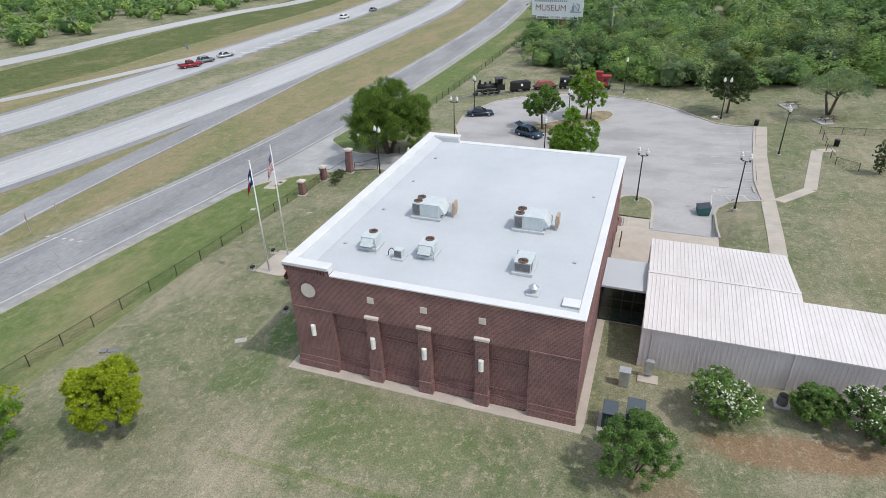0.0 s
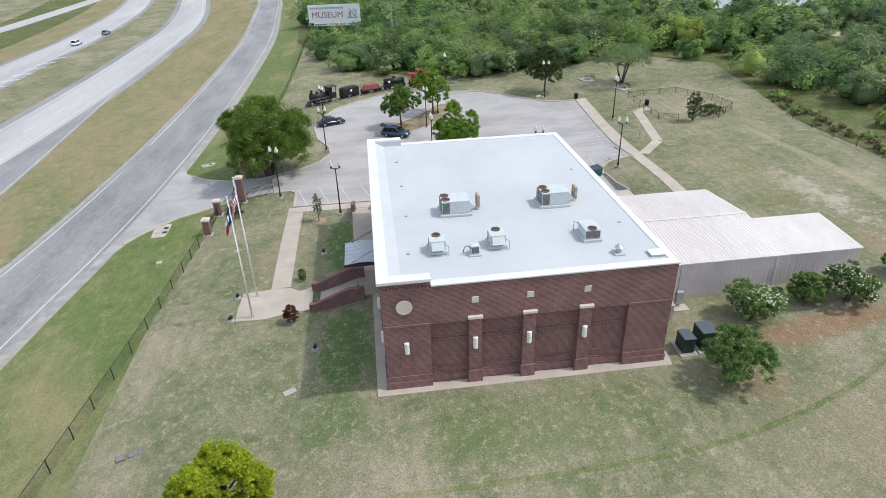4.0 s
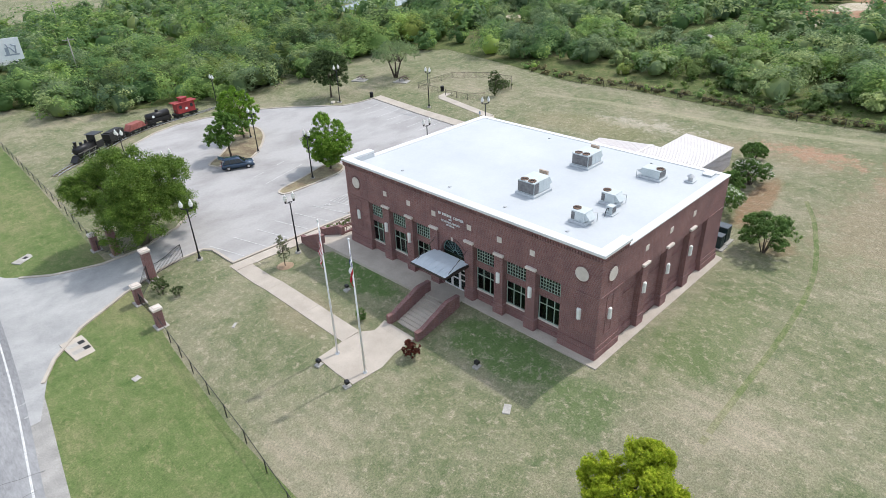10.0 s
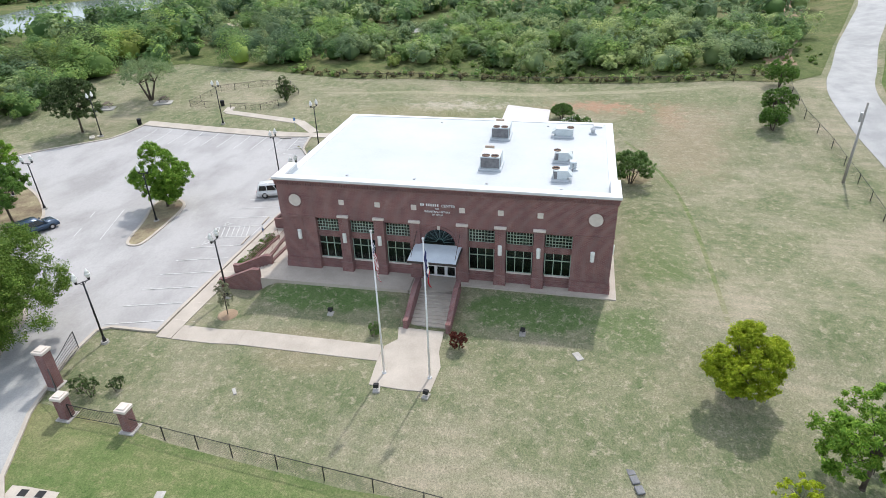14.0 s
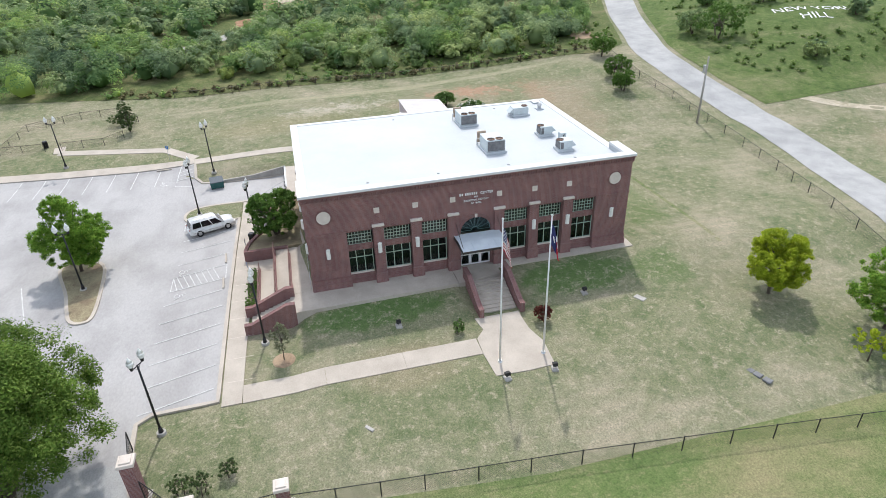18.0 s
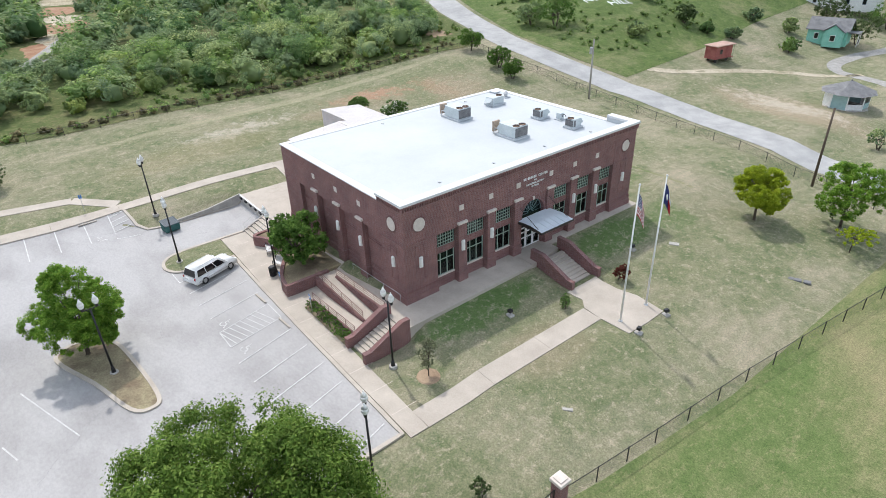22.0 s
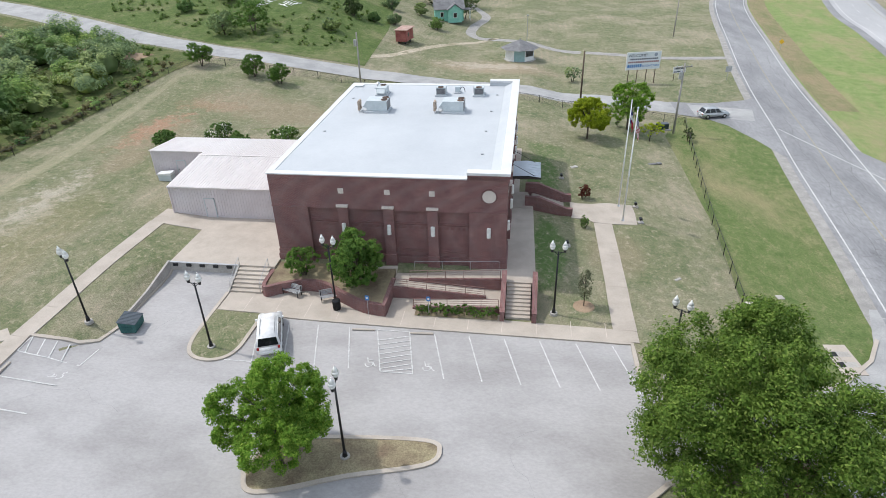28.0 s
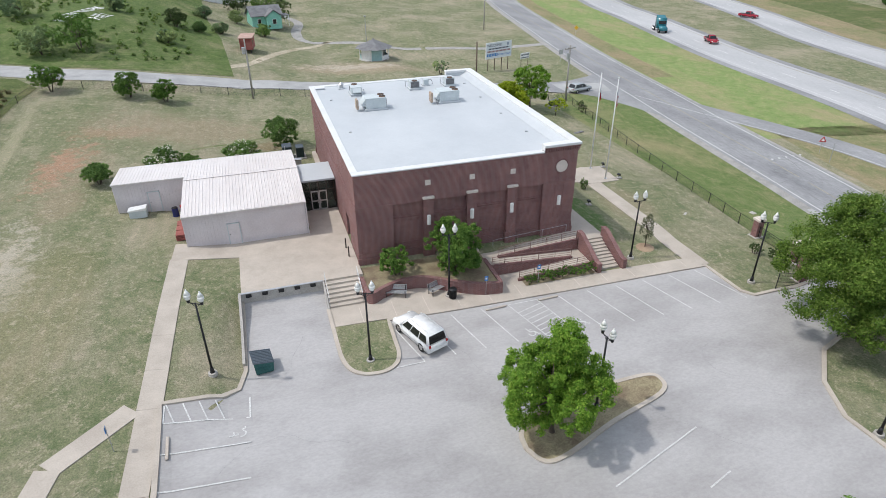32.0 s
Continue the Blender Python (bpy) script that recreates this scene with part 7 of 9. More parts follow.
part("drum", rod((0, 0, 0), (0, 0, 0.9), 0.3, None, 16), M_BLUE, t)
part("lid", rod((0, 0, 0.9), (0, 0, 0.94), 0.28, None, 16), M_BLACK, t)
t = thing("barrel", pose(12.6, 46.6, land(12.6, 46.6)), "red plastic barrel by the annex wall", "barrel")
part("drum", rod((0, 0, 0), (0, 0, 1.1), 0.34, 0.38, 16), M_REDPAINT, t)
part("lid", rod((0, 0, 1.1), (0, 0, 1.16), 0.4, None, 16), M_REDPAINT, t)
t = thing("lumber_stack", pose(12.7, 50.6, land(12.7, 50.6)), "stack of dark red wooden crates and boards", "lumber")
for k in range(4):
    for j in range(3):
        part("board", box(-0.45, 0.45, -1.6 + j * 1.1, -0.6 + j * 1.1, 0.05 + k * 0.16, 0.17 + k * 0.16, bevel=0.01), M_RUSTRED, t)
t = thing("condenser", pose(10.6, 37.6, land(10.6, 37.6)), "round black air conditioner beside the annex", "air conditioner")
part("pad", box(-0.5, 0.5, -0.5, 0.5, -0.1, 0.1), M_CONC_OLD, t)
part("cabinet", rod((0, 0, 0.1), (0, 0, 0.8), 0.34, None, 18), M_COIL, t)
part("fan", rod((0, 0, 0.8), (0, 0, 0.86), 0.3, 0.26, 18), M_BLACK, t)
t = thing("meter_stand", pose(2.0, 38.15, land(2, 38.2)), "grey electric meter cabinet at the annex corner", "meter")
part("pad", box(-0.7, 0.7, -0.75, 0.2, -0.1, 0.1), M_CONC, t)
part("cabinet", box(-0.3, 0.3, -0.15, 0.2, 0.3, 1.5, bevel=0.02), M_GALV, t)
part("conduit", rod((-0.2, 0.1, 1.5), (-0.2, 0.1, 3.6), 0.04), M_GALV, t)
t = thing("utility_tank", pose(0.4, 36.8, land(0.4, 36.8)), "pale service cabinet between the buildings", "cabinet")
part("body", box(-0.35, 0.35, -0.3, 0.3, 0, 1.3, bevel=0.03), M_GALV, t)
part("lid", box(-0.4, 0.4, -0.34, 0.34, 1.3, 1.36), M_GALV, t)
for y in (57.6, 59.2):
    t = thing("ash_post", pose(-1.7, y, FLOOR), "short dark bollard by the side door", "bollard", "bollards")
    part("post", rod((0, 0, 0), (0, 0, 1.0), 0.06, None, 10), M_BRONZE, t)
    part("cap", ball((0, 0, 1.0), 0.06, None, 0.6, 8), M_BRONZE, t)

# ---- vehicles ----
def vehicle(m, kind, paint, label, category="car", L=4.7, W=1.85, H=1.65, group=""):
    """A car: shaped lower body, glazed cabin with pillars and roof, four wheels, lamps."""
    t = thing("car", m, label, category, group)
    belt = H * 0.56
    if kind == "van":
        low = [(-0.5, 0.28), (0.5, 0.28), (0.5, 0.48), (0.47, belt * 0.88), (0.40, belt * 0.98), (0.26, belt * 1.04), (-0.49, belt * 1.04), (-0.5, 0.6)]
        cab = ((0.27, -0.485), (0.10, -0.43))
    elif kind == "suv":
        low = [(-0.5, 0.32), (0.5, 0.30), (0.5, 0.55), (0.47, belt * 0.93), (0.24, belt * 1.02), (-0.48, belt * 1.05), (-0.5, 0.7)]
        cab = ((0.25, -0.47), (0.06, -0.37))
    elif kind == "pickup":
        low = [(-0.5, 0.4), (0.5, 0.38), (0.5, 0.65), (0.47, belt * 0.98), (0.22, belt * 1.03), (-0.5, belt * 1.03)]
        cab = ((0.22, -0.14), (0.10, -0.12))
    else:
        low = [(-0.5, 0.3), (0.5, 0.28), (0.5, 0.5), (0.46, belt * 0.9), (0.22, belt * 1.0), (-0.34, belt * 1.02), (-0.48, belt * 0.96), (-0.5, 0.6)]
        cab = ((0.24, -0.38), (0.03, -0.22))
    b = extrude_profile([(u * L, z) for u, z in low], -W / 2, W / 2)
    bmesh.ops.bevel(b, geom=b.edges[:], offset=0.07, segments=2, affect="EDGES", clamp_overlap=True)
    body = part("body", b, paint, t, "", True)
    (f0, r0), (f1, r1) = cab
    zt, zb = H, belt * 0.97
    wi, wo = W / 2 - 0.03, W / 2 - (0.17 if kind == "van" else 0.22)
    lo = [Vector((x * L, y, zb)) for x, y in ((f0, -wi), (f0, wi), (r0, wi), (r0, -wi))]
    hi = [Vector((x * L, y, zt)) for x, y in ((f1, -wo), (f1, wo), (r1, wo), (r1, -wo))]
    b = bmesh.new()
    vl, vh = [b.verts.new(q) for q in lo], [b.verts.new(q) for q in hi]
    b.faces.new(vl[::-1])
    b.faces.new(vh)
    for i in range(4):
        j = (i + 1) % 4
        b.faces.new((vl[i], vl[j], vh[j], vh[i]))
    bmesh.ops.recalc_face_normals(b, faces=b.faces)
    bmesh.ops.bevel(b, geom=[e for e in b.edges if max(v.co.z for v in e.verts) > zt - 0.01], offset=0.1, segments=3, affect="EDGES")
    part("cabin", b, paint, t, "painted roof and window pillars", True)
    mid = (lo[0] + lo[1] + lo[2] + lo[3] + hi[0] + hi[1] + hi[2] + hi[3]) / 8

    def glass(i, u0, u1, name):
        """One pane, set a little proud of side i of the cabin, between the shares u0 and u1 of its length."""
        j = (i + 1) % 4
        def at(u, w):
            return (lo[i].lerp(lo[j], u)).lerp(hi[i].lerp(hi[j], u), w)
        quad = [at(u0, 0.12), at(u1, 0.12), at(u1, 0.86), at(u0, 0.86)]
        nrm = (lo[j] - lo[i]).cross(hi[i] - lo[i]).normalized()
        if nrm.dot(lo[i] - mid) < 0:
            nrm = -nrm
        g = bmesh.new()
        out, inn = [g.verts.new(q + nrm * 0.012) for q in quad], [g.verts.new(q - nrm * 0.02) for q in quad]
        g.faces.new(out)
        g.faces.new(inn[::-1])
        for k in range(4):
            g.faces.new((out[k], out[(k + 1) % 4], inn[(k + 1) % 4], inn[k]))
        bmesh.ops.recalc_face_normals(g, faces=g.faces)
        part(name, g, M_CARGLASS, t, "dark tinted glass")

    glass(0, 0.07, 0.93, "windscreen")
    glass(2, 0.08, 0.92, "rear_window")
    cuts = (0.06, 0.34, 0.66, 0.95) if kind in ("van", "suv") else (0.1, 0.5, 0.9)
    for i in (1, 3):
        for u0, u1 in zip(cuts, cuts[1:]):
            a, c = (u0 + 0.012, u1 - 0.012) if i == 1 else (1 - u1 + 0.012, 1 - u0 - 0.012)
            glass(i, a, c, "side_window")
    for s in (-1, 1):
        part("mirror", box(f0 * L - 0.25, f0 * L - 0.05, s * W / 2 - 0.04, s * (W / 2 + 0.16), belt + 0.02, belt + 0.18, bevel=0.03), paint, t)
    wr = 0.33 if H < 1.7 else 0.36
    for x in (0.31 * L, -0.30 * L):
        for s in (-1, 1):
            y = s * (W / 2 - 0.11)
            w = part("wheel", rod((x, y - 0.115, wr), (x, y + 0.115, wr), wr, None, 20), M_TYRE, t, "black tyre")
            b = rod((x, y + s * 0.1, wr), (x, y + s * 0.125, wr), wr * 0.62, wr * 0.5, 14)
            part("rim", b, M_RIM, w, "silver rim")
    for s in (-1, 1):
        part("headlight", box(L / 2 - 0.12, L / 2 + 0.005, s * W * 0.36 - 0.16, s * W * 0.36 + 0.16, 0.62, 0.78, bevel=0.02), M_LAMP, t)
        part("tail_light", box(-L / 2 - 0.005, -L / 2 + 0.1, s * W * 0.41 - 0.09, s * W * 0.41 + 0.09, 0.75, belt * 1.0, bevel=0.02), M_TAIL, t)
    part("bumper", box(L / 2 - 0.1, L / 2 + 0.03, -W * 0.42, W * 0.42, 0.32, 0.52, bevel=0.04), paint if kind != "pickup" else M_RIM, t)
    part("bumper", box(-L / 2 - 0.03, -L / 2 + 0.1, -W * 0.42, W * 0.42, 0.36, 0.58, bevel=0.04), paint if kind != "pickup" else M_RIM, t)
    part("number_plate", box(-L / 2 - 0.035, -L / 2 - 0.02, -0.16, 0.16, 0.66, 0.78), M_WHITE, t)
    if kind == "van":
        for s in (-1, 1):
            part("trim_strip", box(-0.44 * L, 0.4 * L, s * W / 2 - 0.005, s * (W / 2 + 0.012), 0.52, 0.57), M_RIM, t)
            part("roof_rack", rod((-0.38 * L, s * 0.55, H + 0.05), (0.05 * L, s * 0.55, H + 0.05), 0.018, None, 6), M_RIM, t)
    if kind == "pickup":
        # thin near-black panel on the closed body, where the bed would be
        b = box(-0.485 * L, -0.15 * L, -W / 2 + 0.12, W / 2 - 0.12, belt * 1.0, belt * 1.04)
        part("cargo_bed", b, M_DARK, t, "flat near-black panel over the bed")
    return t


P_WHITE = plain("white_car_paint", (0.78, 0.78, 0.77), 0.18)
P_SILVER = plain("silver_car_paint", (0.50, 0.52, 0.53), 0.25, 0.4)
P_NAVY = plain("navy_car_paint", (0.018, 0.027, 0.055), 0.15)
P_STEELBLUE = plain("steel_blue_car_paint", (0.045, 0.075, 0.12), 0.18, 0.3)
P_GREY = plain("grey_car_paint", (0.26, 0.27, 0.28), 0.2, 0.4)
P_RED = plain("red_car_paint", (0.32, 0.015, 0.03), 0.18)
P_TEAL = plain("teal_truck_paint", (0.03, 0.17, 0.21), 0.25)


def ground_pose(x, y, rz, lift=0.05):
    return pose(x, y, land(x, y) + lift, 0, 0, rz)


vehicle(ground_pose(-5.0, 70.8, -70), "van", P_WHITE, "white minivan with dark glass parked by the kerb", L=4.85, W=1.88, H=1.72)
vehicle(ground_pose(-29.3, 102.6, 22), "sedan", P_NAVY, "dark navy saloon parked under the lamp", L=4.7, W=1.8, H=1.45)
crv = vehicle(ground_pose(-18.6, 93.6, -24), "suv", P_STEELBLUE, "dark blue-grey crossover with its tailgate up", L=4.5, W=1.82, H=1.66)
b = extrude_profile([(-1.72, 1.62), (-2.5, 1.92), (-2.52, 1.86), (-1.75, 1.55)], -0.68, 0.68)
part("tailgate", b, P_STEELBLUE, crv, "raised tailgate")
vehicle(ground_pose(-53.4, 7.4, 196), "suv", P_SILVER, "silver crossover waiting at the road junction", L=4.6, W=1.85, H=1.65)
vehicle(ground_pose(-113.4, 128.6, 62, 0.07), "pickup", P_RED, "red pickup on the far carriageway", "truck", 5.6, 1.95, 1.85, "highway traffic")
vehicle(ground_pose(-113.6, 135.0, 70, 0.07), "suv", P_GREY, "grey crossover on the far carriageway", "car", 4.6, 1.85, 1.65, "highway traffic")
vehicle(ground_pose(-112.8, 142.2, 72, 0.07), "sedan", P_SILVER, "silver saloon on the far carriageway", "car", 4.6, 1.8, 1.45, "highway traffic")
vehicle(ground_pose(-113.5, 213.5, 88, 0.07), "suv", P_WHITE, "white crossover on the far carriageway", "car", 4.6, 1.85, 1.65, "highway traffic")
vehicle(ground_pose(-111.5, 234, 92, 0.07), "sedan", P_GREY, "dark saloon on the far carriageway", "car", 4.6, 1.8, 1.45, "highway traffic")
vehicle(ground_pose(-106.2, -22.5, 70, 0.07), "pickup", P_RED, "red pickup on the near carriageway", "truck", 5.6, 1.95, 1.85, "highway traffic")
vehicle(ground_pose(-141.5, -50, 112, 0.07), "pickup", P_RED, "dark red pickup on the far carriageway", "truck", 5.6, 1.95, 1.85, "highway traffic")

t = thing("truck_tractor", ground_pose(-103.2, -39.5, 72, 0.07), "teal lorry tractor without a trailer", "truck", "highway traffic")
part("chassis", box(-3.6, 3.2, -0.45, 0.45, 0.6, 0.9), M_BLACK, t)
b = box(-1.0, 1.3, -1.2, 1.2, 0.9, 3.6)
bmesh.ops.bevel(b, geom=b.edges[:], offset=0.12, segments=2, affect="EDGES")
part("cab", b, P_TEAL, t, "", True)
b = extrude_profile([(1.2, 0.7), (3.4, 0.7), (3.45, 1.5), (1.2, 1.95)], -0.95, 0.95)
bmesh.ops.bevel(b, geom=b.edges[:], offset=0.08, segments=2, affect="EDGES")
part("bonnet", b, P_TEAL, t, "", True)
part("windscreen", box(1.25, 1.32, -1.0, 1.0, 2.1, 2.9), M_CARGLASS, t)
part("fairing", extrude_profile([(-1.0, 3.55), (0.9, 3.55), (-0.9, 4.1), (-1.0, 4.1)], -1.1, 1.1), P_TEAL, t)
for x in (2.3, -1.9, -3.0):
    for s in (-1, 1):
        w = part("wheel", rod((x, s * 0.95 - 0.2, 0.52), (x, s * 0.95 + 0.2, 0.52), 0.52, None, 18), M_TYRE, t)
        part("rim", rod((x, s * 1.1, 0.52), (x, s * 1.18, 0.52), 0.3, 0.25, 12), M_RIM, w)
for s in (-1, 1):
    part("stack", rod((-1.15, s * 0.9, 0.9), (-1.15, s * 0.9, 3.9), 0.08, None, 10), M_RIM, t)

# ---- the little train ----
def bogie(t, x, gauge=0.75):
    b = box(x - 0.65, x + 0.65, -gauge / 2 - 0.1, gauge / 2 + 0.1, 0.4, 0.55)
    bg = part("bogie", b, M_BLACK, t)
    for dx in (-0.42, 0.42):
        for s in (-1, 1):
            part("wheel", rod((x + dx, s * gauge / 2 - 0.04, 0.3), (x + dx, s * gauge / 2 + 0.04, 0.3), 0.28, None, 16), M_BLACK, bg)


def rail_car(x, y, rz, label, L=4.4):
    t = thing("train_car", ground_pose(x, y, rz, 0.12), label, "train car", "cars of the display train")
    part("underframe", box(-L / 2, L / 2, -0.7, 0.7, 0.58, 0.78), M_BLACK, t)
    for s in (-1, 1):
        bogie(t, s * L * 0.33)
        part("coupler", rod((s * L / 2, 0, 0.65), (s * (L / 2 + 0.35), 0, 0.65), 0.07), M_BLACK, t)
    return t


TRACK = spline([(-37.5, 112.5), (-33.5, 115.3), (-28.2, 118.9), (-24.2, 121.9), (-19.6, 124.0), (-16.2, 125.0), (-8.0, 126.2), (-4.0, 126.4)], 8)
rails = tagged(new("railway_track"), "short length of display railway track", "", "", "structure")
for off in (-0.42, 0.42):
    ribbon("rail", dense(TRACK, 0.8), off - 0.04, off + 0.04, M_GALV, 0.16, rails, drop=0.14)
k = 0
for p, q in zip(dense(TRACK, 0.75), dense(TRACK, 0.75)[1:]):
    a = math.degrees(math.atan2(q[1] - p[1], q[0] - p[0]))
    if k == 0:
        tie = part("sleeper", box(-0.1, 0.1, -0.75, 0.75, -0.05, 0.06), M_WOODPOLE, rails)
        tie_me = tie.data
        tie.matrix_local = pose(p[0], p[1], land(*p), 0, 0, a)
    else:
        same("sleeper", tie_me, rails, pose(p[0], p[1], land(*p), 0, 0, a))
    k += 1

t = thing("steam_locomotive", ground_pose(-31.2, 116.8, 33 + 180, 0.12), "small black display steam locomotive with silver rods", "locomotive")
part("frame", box(-2.7, 2.9, -0.5, 0.5, 0.75, 0.95), M_BLACK, t)
part("boiler", rod((-1.0, 0, 1.6), (2.7, 0, 1.6), 0.55, None, 20), M_BLACK, t, "black boiler", True)
part("smokebox_door", rod((2.7, 0, 1.6), (2.82, 0, 1.6), 0.5, 0.35, 18), M_BLACK, t)
part("chimney", rod((2.3, 0, 2.1), (2.3, 0, 2.95), 0.16, 0.26, 14), M_BLACK, t)
for x, h in ((1.2, 2.55), (0.2, 2.6)):
    part("dome", rod((x, 0, 2.0), (x, 0, h), 0.27, 0.2, 14), M_BLACK, t)
b = box(-2.6, -1.0, -0.75, -0.7, 0.95, 2.9)
box(-2.6, -1.0, 0.7, 0.75, 0.95, 1.9, b)
for x in (-2.55, -1.05):
    for s in (-0.72, 0.72):
        rod((x, s, 1.6), (x, s, 2.95), 0.05, None, 6, b)
box(-1.05, -1.0, -0.7, 0.7, 0.95, 2.9, b)
part("cab", b, M_BLACK, t)
part("cab_roof", box(-2.9, -0.8, -0.95, 0.95, 2.95, 3.06, bevel=0.03), M_BLACK, t)
for x in (-1.1, 0.15, 1.4):
    for s in (-1, 1):
        w = part("driving_wheel", rod((x, s * 0.5 - 0.05, 0.6), (x, s * 0.5 + 0.05, 0.6), 0.55, None, 22), M_BLACK, t)
        b = bmesh.new()
        for i in range(22):
            a0, a1 = i * math.tau / 22, (i + 1) * math.tau / 22
            rod((x + 0.55 * math.cos(a0), s * 0.56, 0.6 + 0.55 * math.sin(a0)), (x + 0.55 * math.cos(a1), s * 0.56, 0.6 + 0.55 * math.sin(a1)), 0.035, None, 5, b)
        part("tyre", b, M_RIM, w, "silver wheel rim")
for s in (-1, 1):
    part("coupling_rod", box(-1.3, 1.6, s * 0.62 - 0.03, s * 0.62 + 0.03, 0.55, 0.67), M_RIM, t, "silver side rod")
    part("running_board", box(-1.0, 2.8, s * 0.6 - 0.12, s * 0.6 + 0.12, 1.25, 1.3), M_RIM, t)
b = extrude_profile([(2.9, 0.15), (3.7, 0.15), (2.9, 0.9)], -0.6, 0.6)
part("cowcatcher", b, M_BLACK, t)
part("lantern", box(2.5, 2.75, -0.14, 0.14, 2.15, 2.45), M_BLACK, t)

t = rail_car(-26.2, 120.4, 37, "black coal tender of the display train", 4.0)
part("body", box(-1.9, 1.9, -0.72, 0.72, 0.8, 1.95, bevel=0.03), M_BLACK, t)
part("coal", box(-1.6, 1.6, -0.6, 0.6, 1.95, 2.1, bevel=0.08), M_DARK, t)
part("badge", rod((0, -0.72, 1.4), (0, -0.75, 1.4), 0.24, None, 16), M_WHITE, t, "round white badge")
t = rail_car(-21.8, 123.0, 26, "dark red gondola with heaped load of the display train", 4.4)
b = extrude_profile([(-1.9, 0.8), (1.9, 0.8), (1.2, 1.75), (-1.2, 1.75)], -0.68, 0.68)
part("load", b, M_RUSTRED, t, "dark red sloping hopper")
for x in (-2.0, -1.0, 0.0, 1.0, 2.0):
    for s in (-1, 1):
        part("stake", rod((x, s * 0.7, 0.78), (x, s * 0.7, 1.7), 0.03, None, 5), M_RUSTRED, t)
t = rail_car(-17.0, 125.0, 13, "black tank and box car of the display train", 4.6)
b = box(-2.2, 2.2, -0.7, 0.7, 0.8, 1.2)
part("deck", b, M_BLACK, t)
part("tank", rod((-2.1, 0, 1.6), (2.1, 0, 1.6), 0.6, None, 18), M_BLACK, t, "", True)
part("dome", rod((0, 0, 2.1), (0, 0, 2.5), 0.28, None, 14), M_BLACK, t)
part("badge", rod((-1.2, -0.6, 1.6), (-1.2, -0.64, 1.6), 0.24, None, 16), M_WHITE, t, "round white badge")
t = rail_car(-11.6, 126.0, 8, "bright red caboose of the display train", 4.6)
b = box(-1.75, 1.75, -0.75, 0.75, 0.8, 2.6)
part("body", b, M_REDPAINT, t, "red plank body")
part("roof", box(-2.25, 2.25, -0.95, 0.95, 2.6, 2.74, bevel=0.04), M_REDPAINT, t)
cu = part("cupola", box(-0.6, 0.5, -0.6, 0.6, 2.74, 3.35, bevel=0.02), M_REDPAINT, t, "red lookout cupola")
part("cupola_roof", box(-0.75, 0.65, -0.75, 0.75, 3.35, 3.43), M_REDPAINT, cu)
for x in (-1.1, 1.1):
    part("window", box(x - 0.25, x + 0.25, -0.77, -0.74, 1.6, 2.2), M_CARGLASS, t)
part("badge", rod((0, -0.75, 1.5), (0, -0.78, 1.5), 0.24, None, 16), M_WHITE, t, "round white badge")
for s in (-1, 1):
    b = bmesh.new()
    for y in (-0.6, -0.3, 0, 0.3, 0.6):
        rod((s * 2.15, y, 0.8), (s * 2.15, y, 1.6), 0.025, None, 5, b)
    rod((s * 2.15, -0.7, 1.6), (s * 2.15, 0.7, 1.6), 0.03, None, 5, b)
    part("platform_rail", b, M_BLACK, t)

# ---- signs ----
def text_on(parent, body, size, mat, m, align="CENTER"):
    c = bpy.data.curves.new("lettering", "FONT")
    c.body, c.size, c.extrude, c.align_x = body, size, 0.01, align
    tmp = new("lettering", c)
    me = bpy.data.meshes.new_from_object(tmp.evaluated_get(bpy.context.evaluated_depsgraph_get()))
    bpy.data.objects.remove(tmp)
    me.materials.append(mat)
    return tagged(same("lettering", me, parent, m), "printed words")


M_ROSE = plain("faded_red_ink", (0.30, 0.12, 0.13), 0.7)
M_GREYINK = plain("faded_grey_ink", (0.32, 0.36, 0.42), 0.7)
# museum billboard beyond the lot; its face is the local y = 0 plane
bb = thing("billboard", pose(-30.0, 181.5, land(-30, 181.5), 0, 0, -4), "large faded white museum billboard on a red post", "billboard")
part("post", rod((1.0, 0.5, -0.5), (1.0, 0.5, 5.4), 0.38, None, 14), M_RUSTRED, bb, "thick rust-red post")
part("panel", box(-7.2, 7.2, 0.0, 0.25, 5.9, 10.6, bevel=0.02), M_SIGN, bb)
part("strip", box(-5.9, 5.9, -0.05, 0.2, 5.05, 5.88, bevel=0.02), M_WHITE, bb)
b = bmesh.new()
for x in (-5, -2, 1, 4, 6.5):
    rod((x, 0.4, 5.2), (x, 0.4, 10.5), 0.08, None, 6, b)
part("frame", b, M_GALV, bb)
text_on(bb, "MUSEUM", 2.25, M_ROSE, pose(-1.9, -0.02, 7.2, 90, 0, 0))
b = bmesh.new()
for k in range(17):
    box(-6.6 + k * 0.55, -6.2 + k * 0.55, -0.02, 0.0, 9.5, 10.0, b)
part("lettering", b, M_GREYINK, bb, "unreadable row of grey letters")
b = bmesh.new()
for k in range(6):
    box(-5.5 + k * 0.55, -5.12 + k * 0.55, -0.07, -0.05, 5.25, 5.65, b)
part("lettering", b, M_INK, bb, "row of dark letters")
text_on(bb, "CENTER  EXIT", 0.72, M_INK, pose(0.6, -0.06, 5.24, 90, 0, 0))
b = box(3.6, 4.6, -0.07, -0.05, 5.4, 5.5)
box(4.9, 5.7, -0.07, -0.05, 5.25, 5.65, b)
part("arrow", b, M_INK, bb, "dark arrow and bar")
b = box(3.6, 6.6, -0.03, 0, 6.9, 7.2)
box(4.0, 4.7, -0.03, 0, 7.2, 8.6, b)
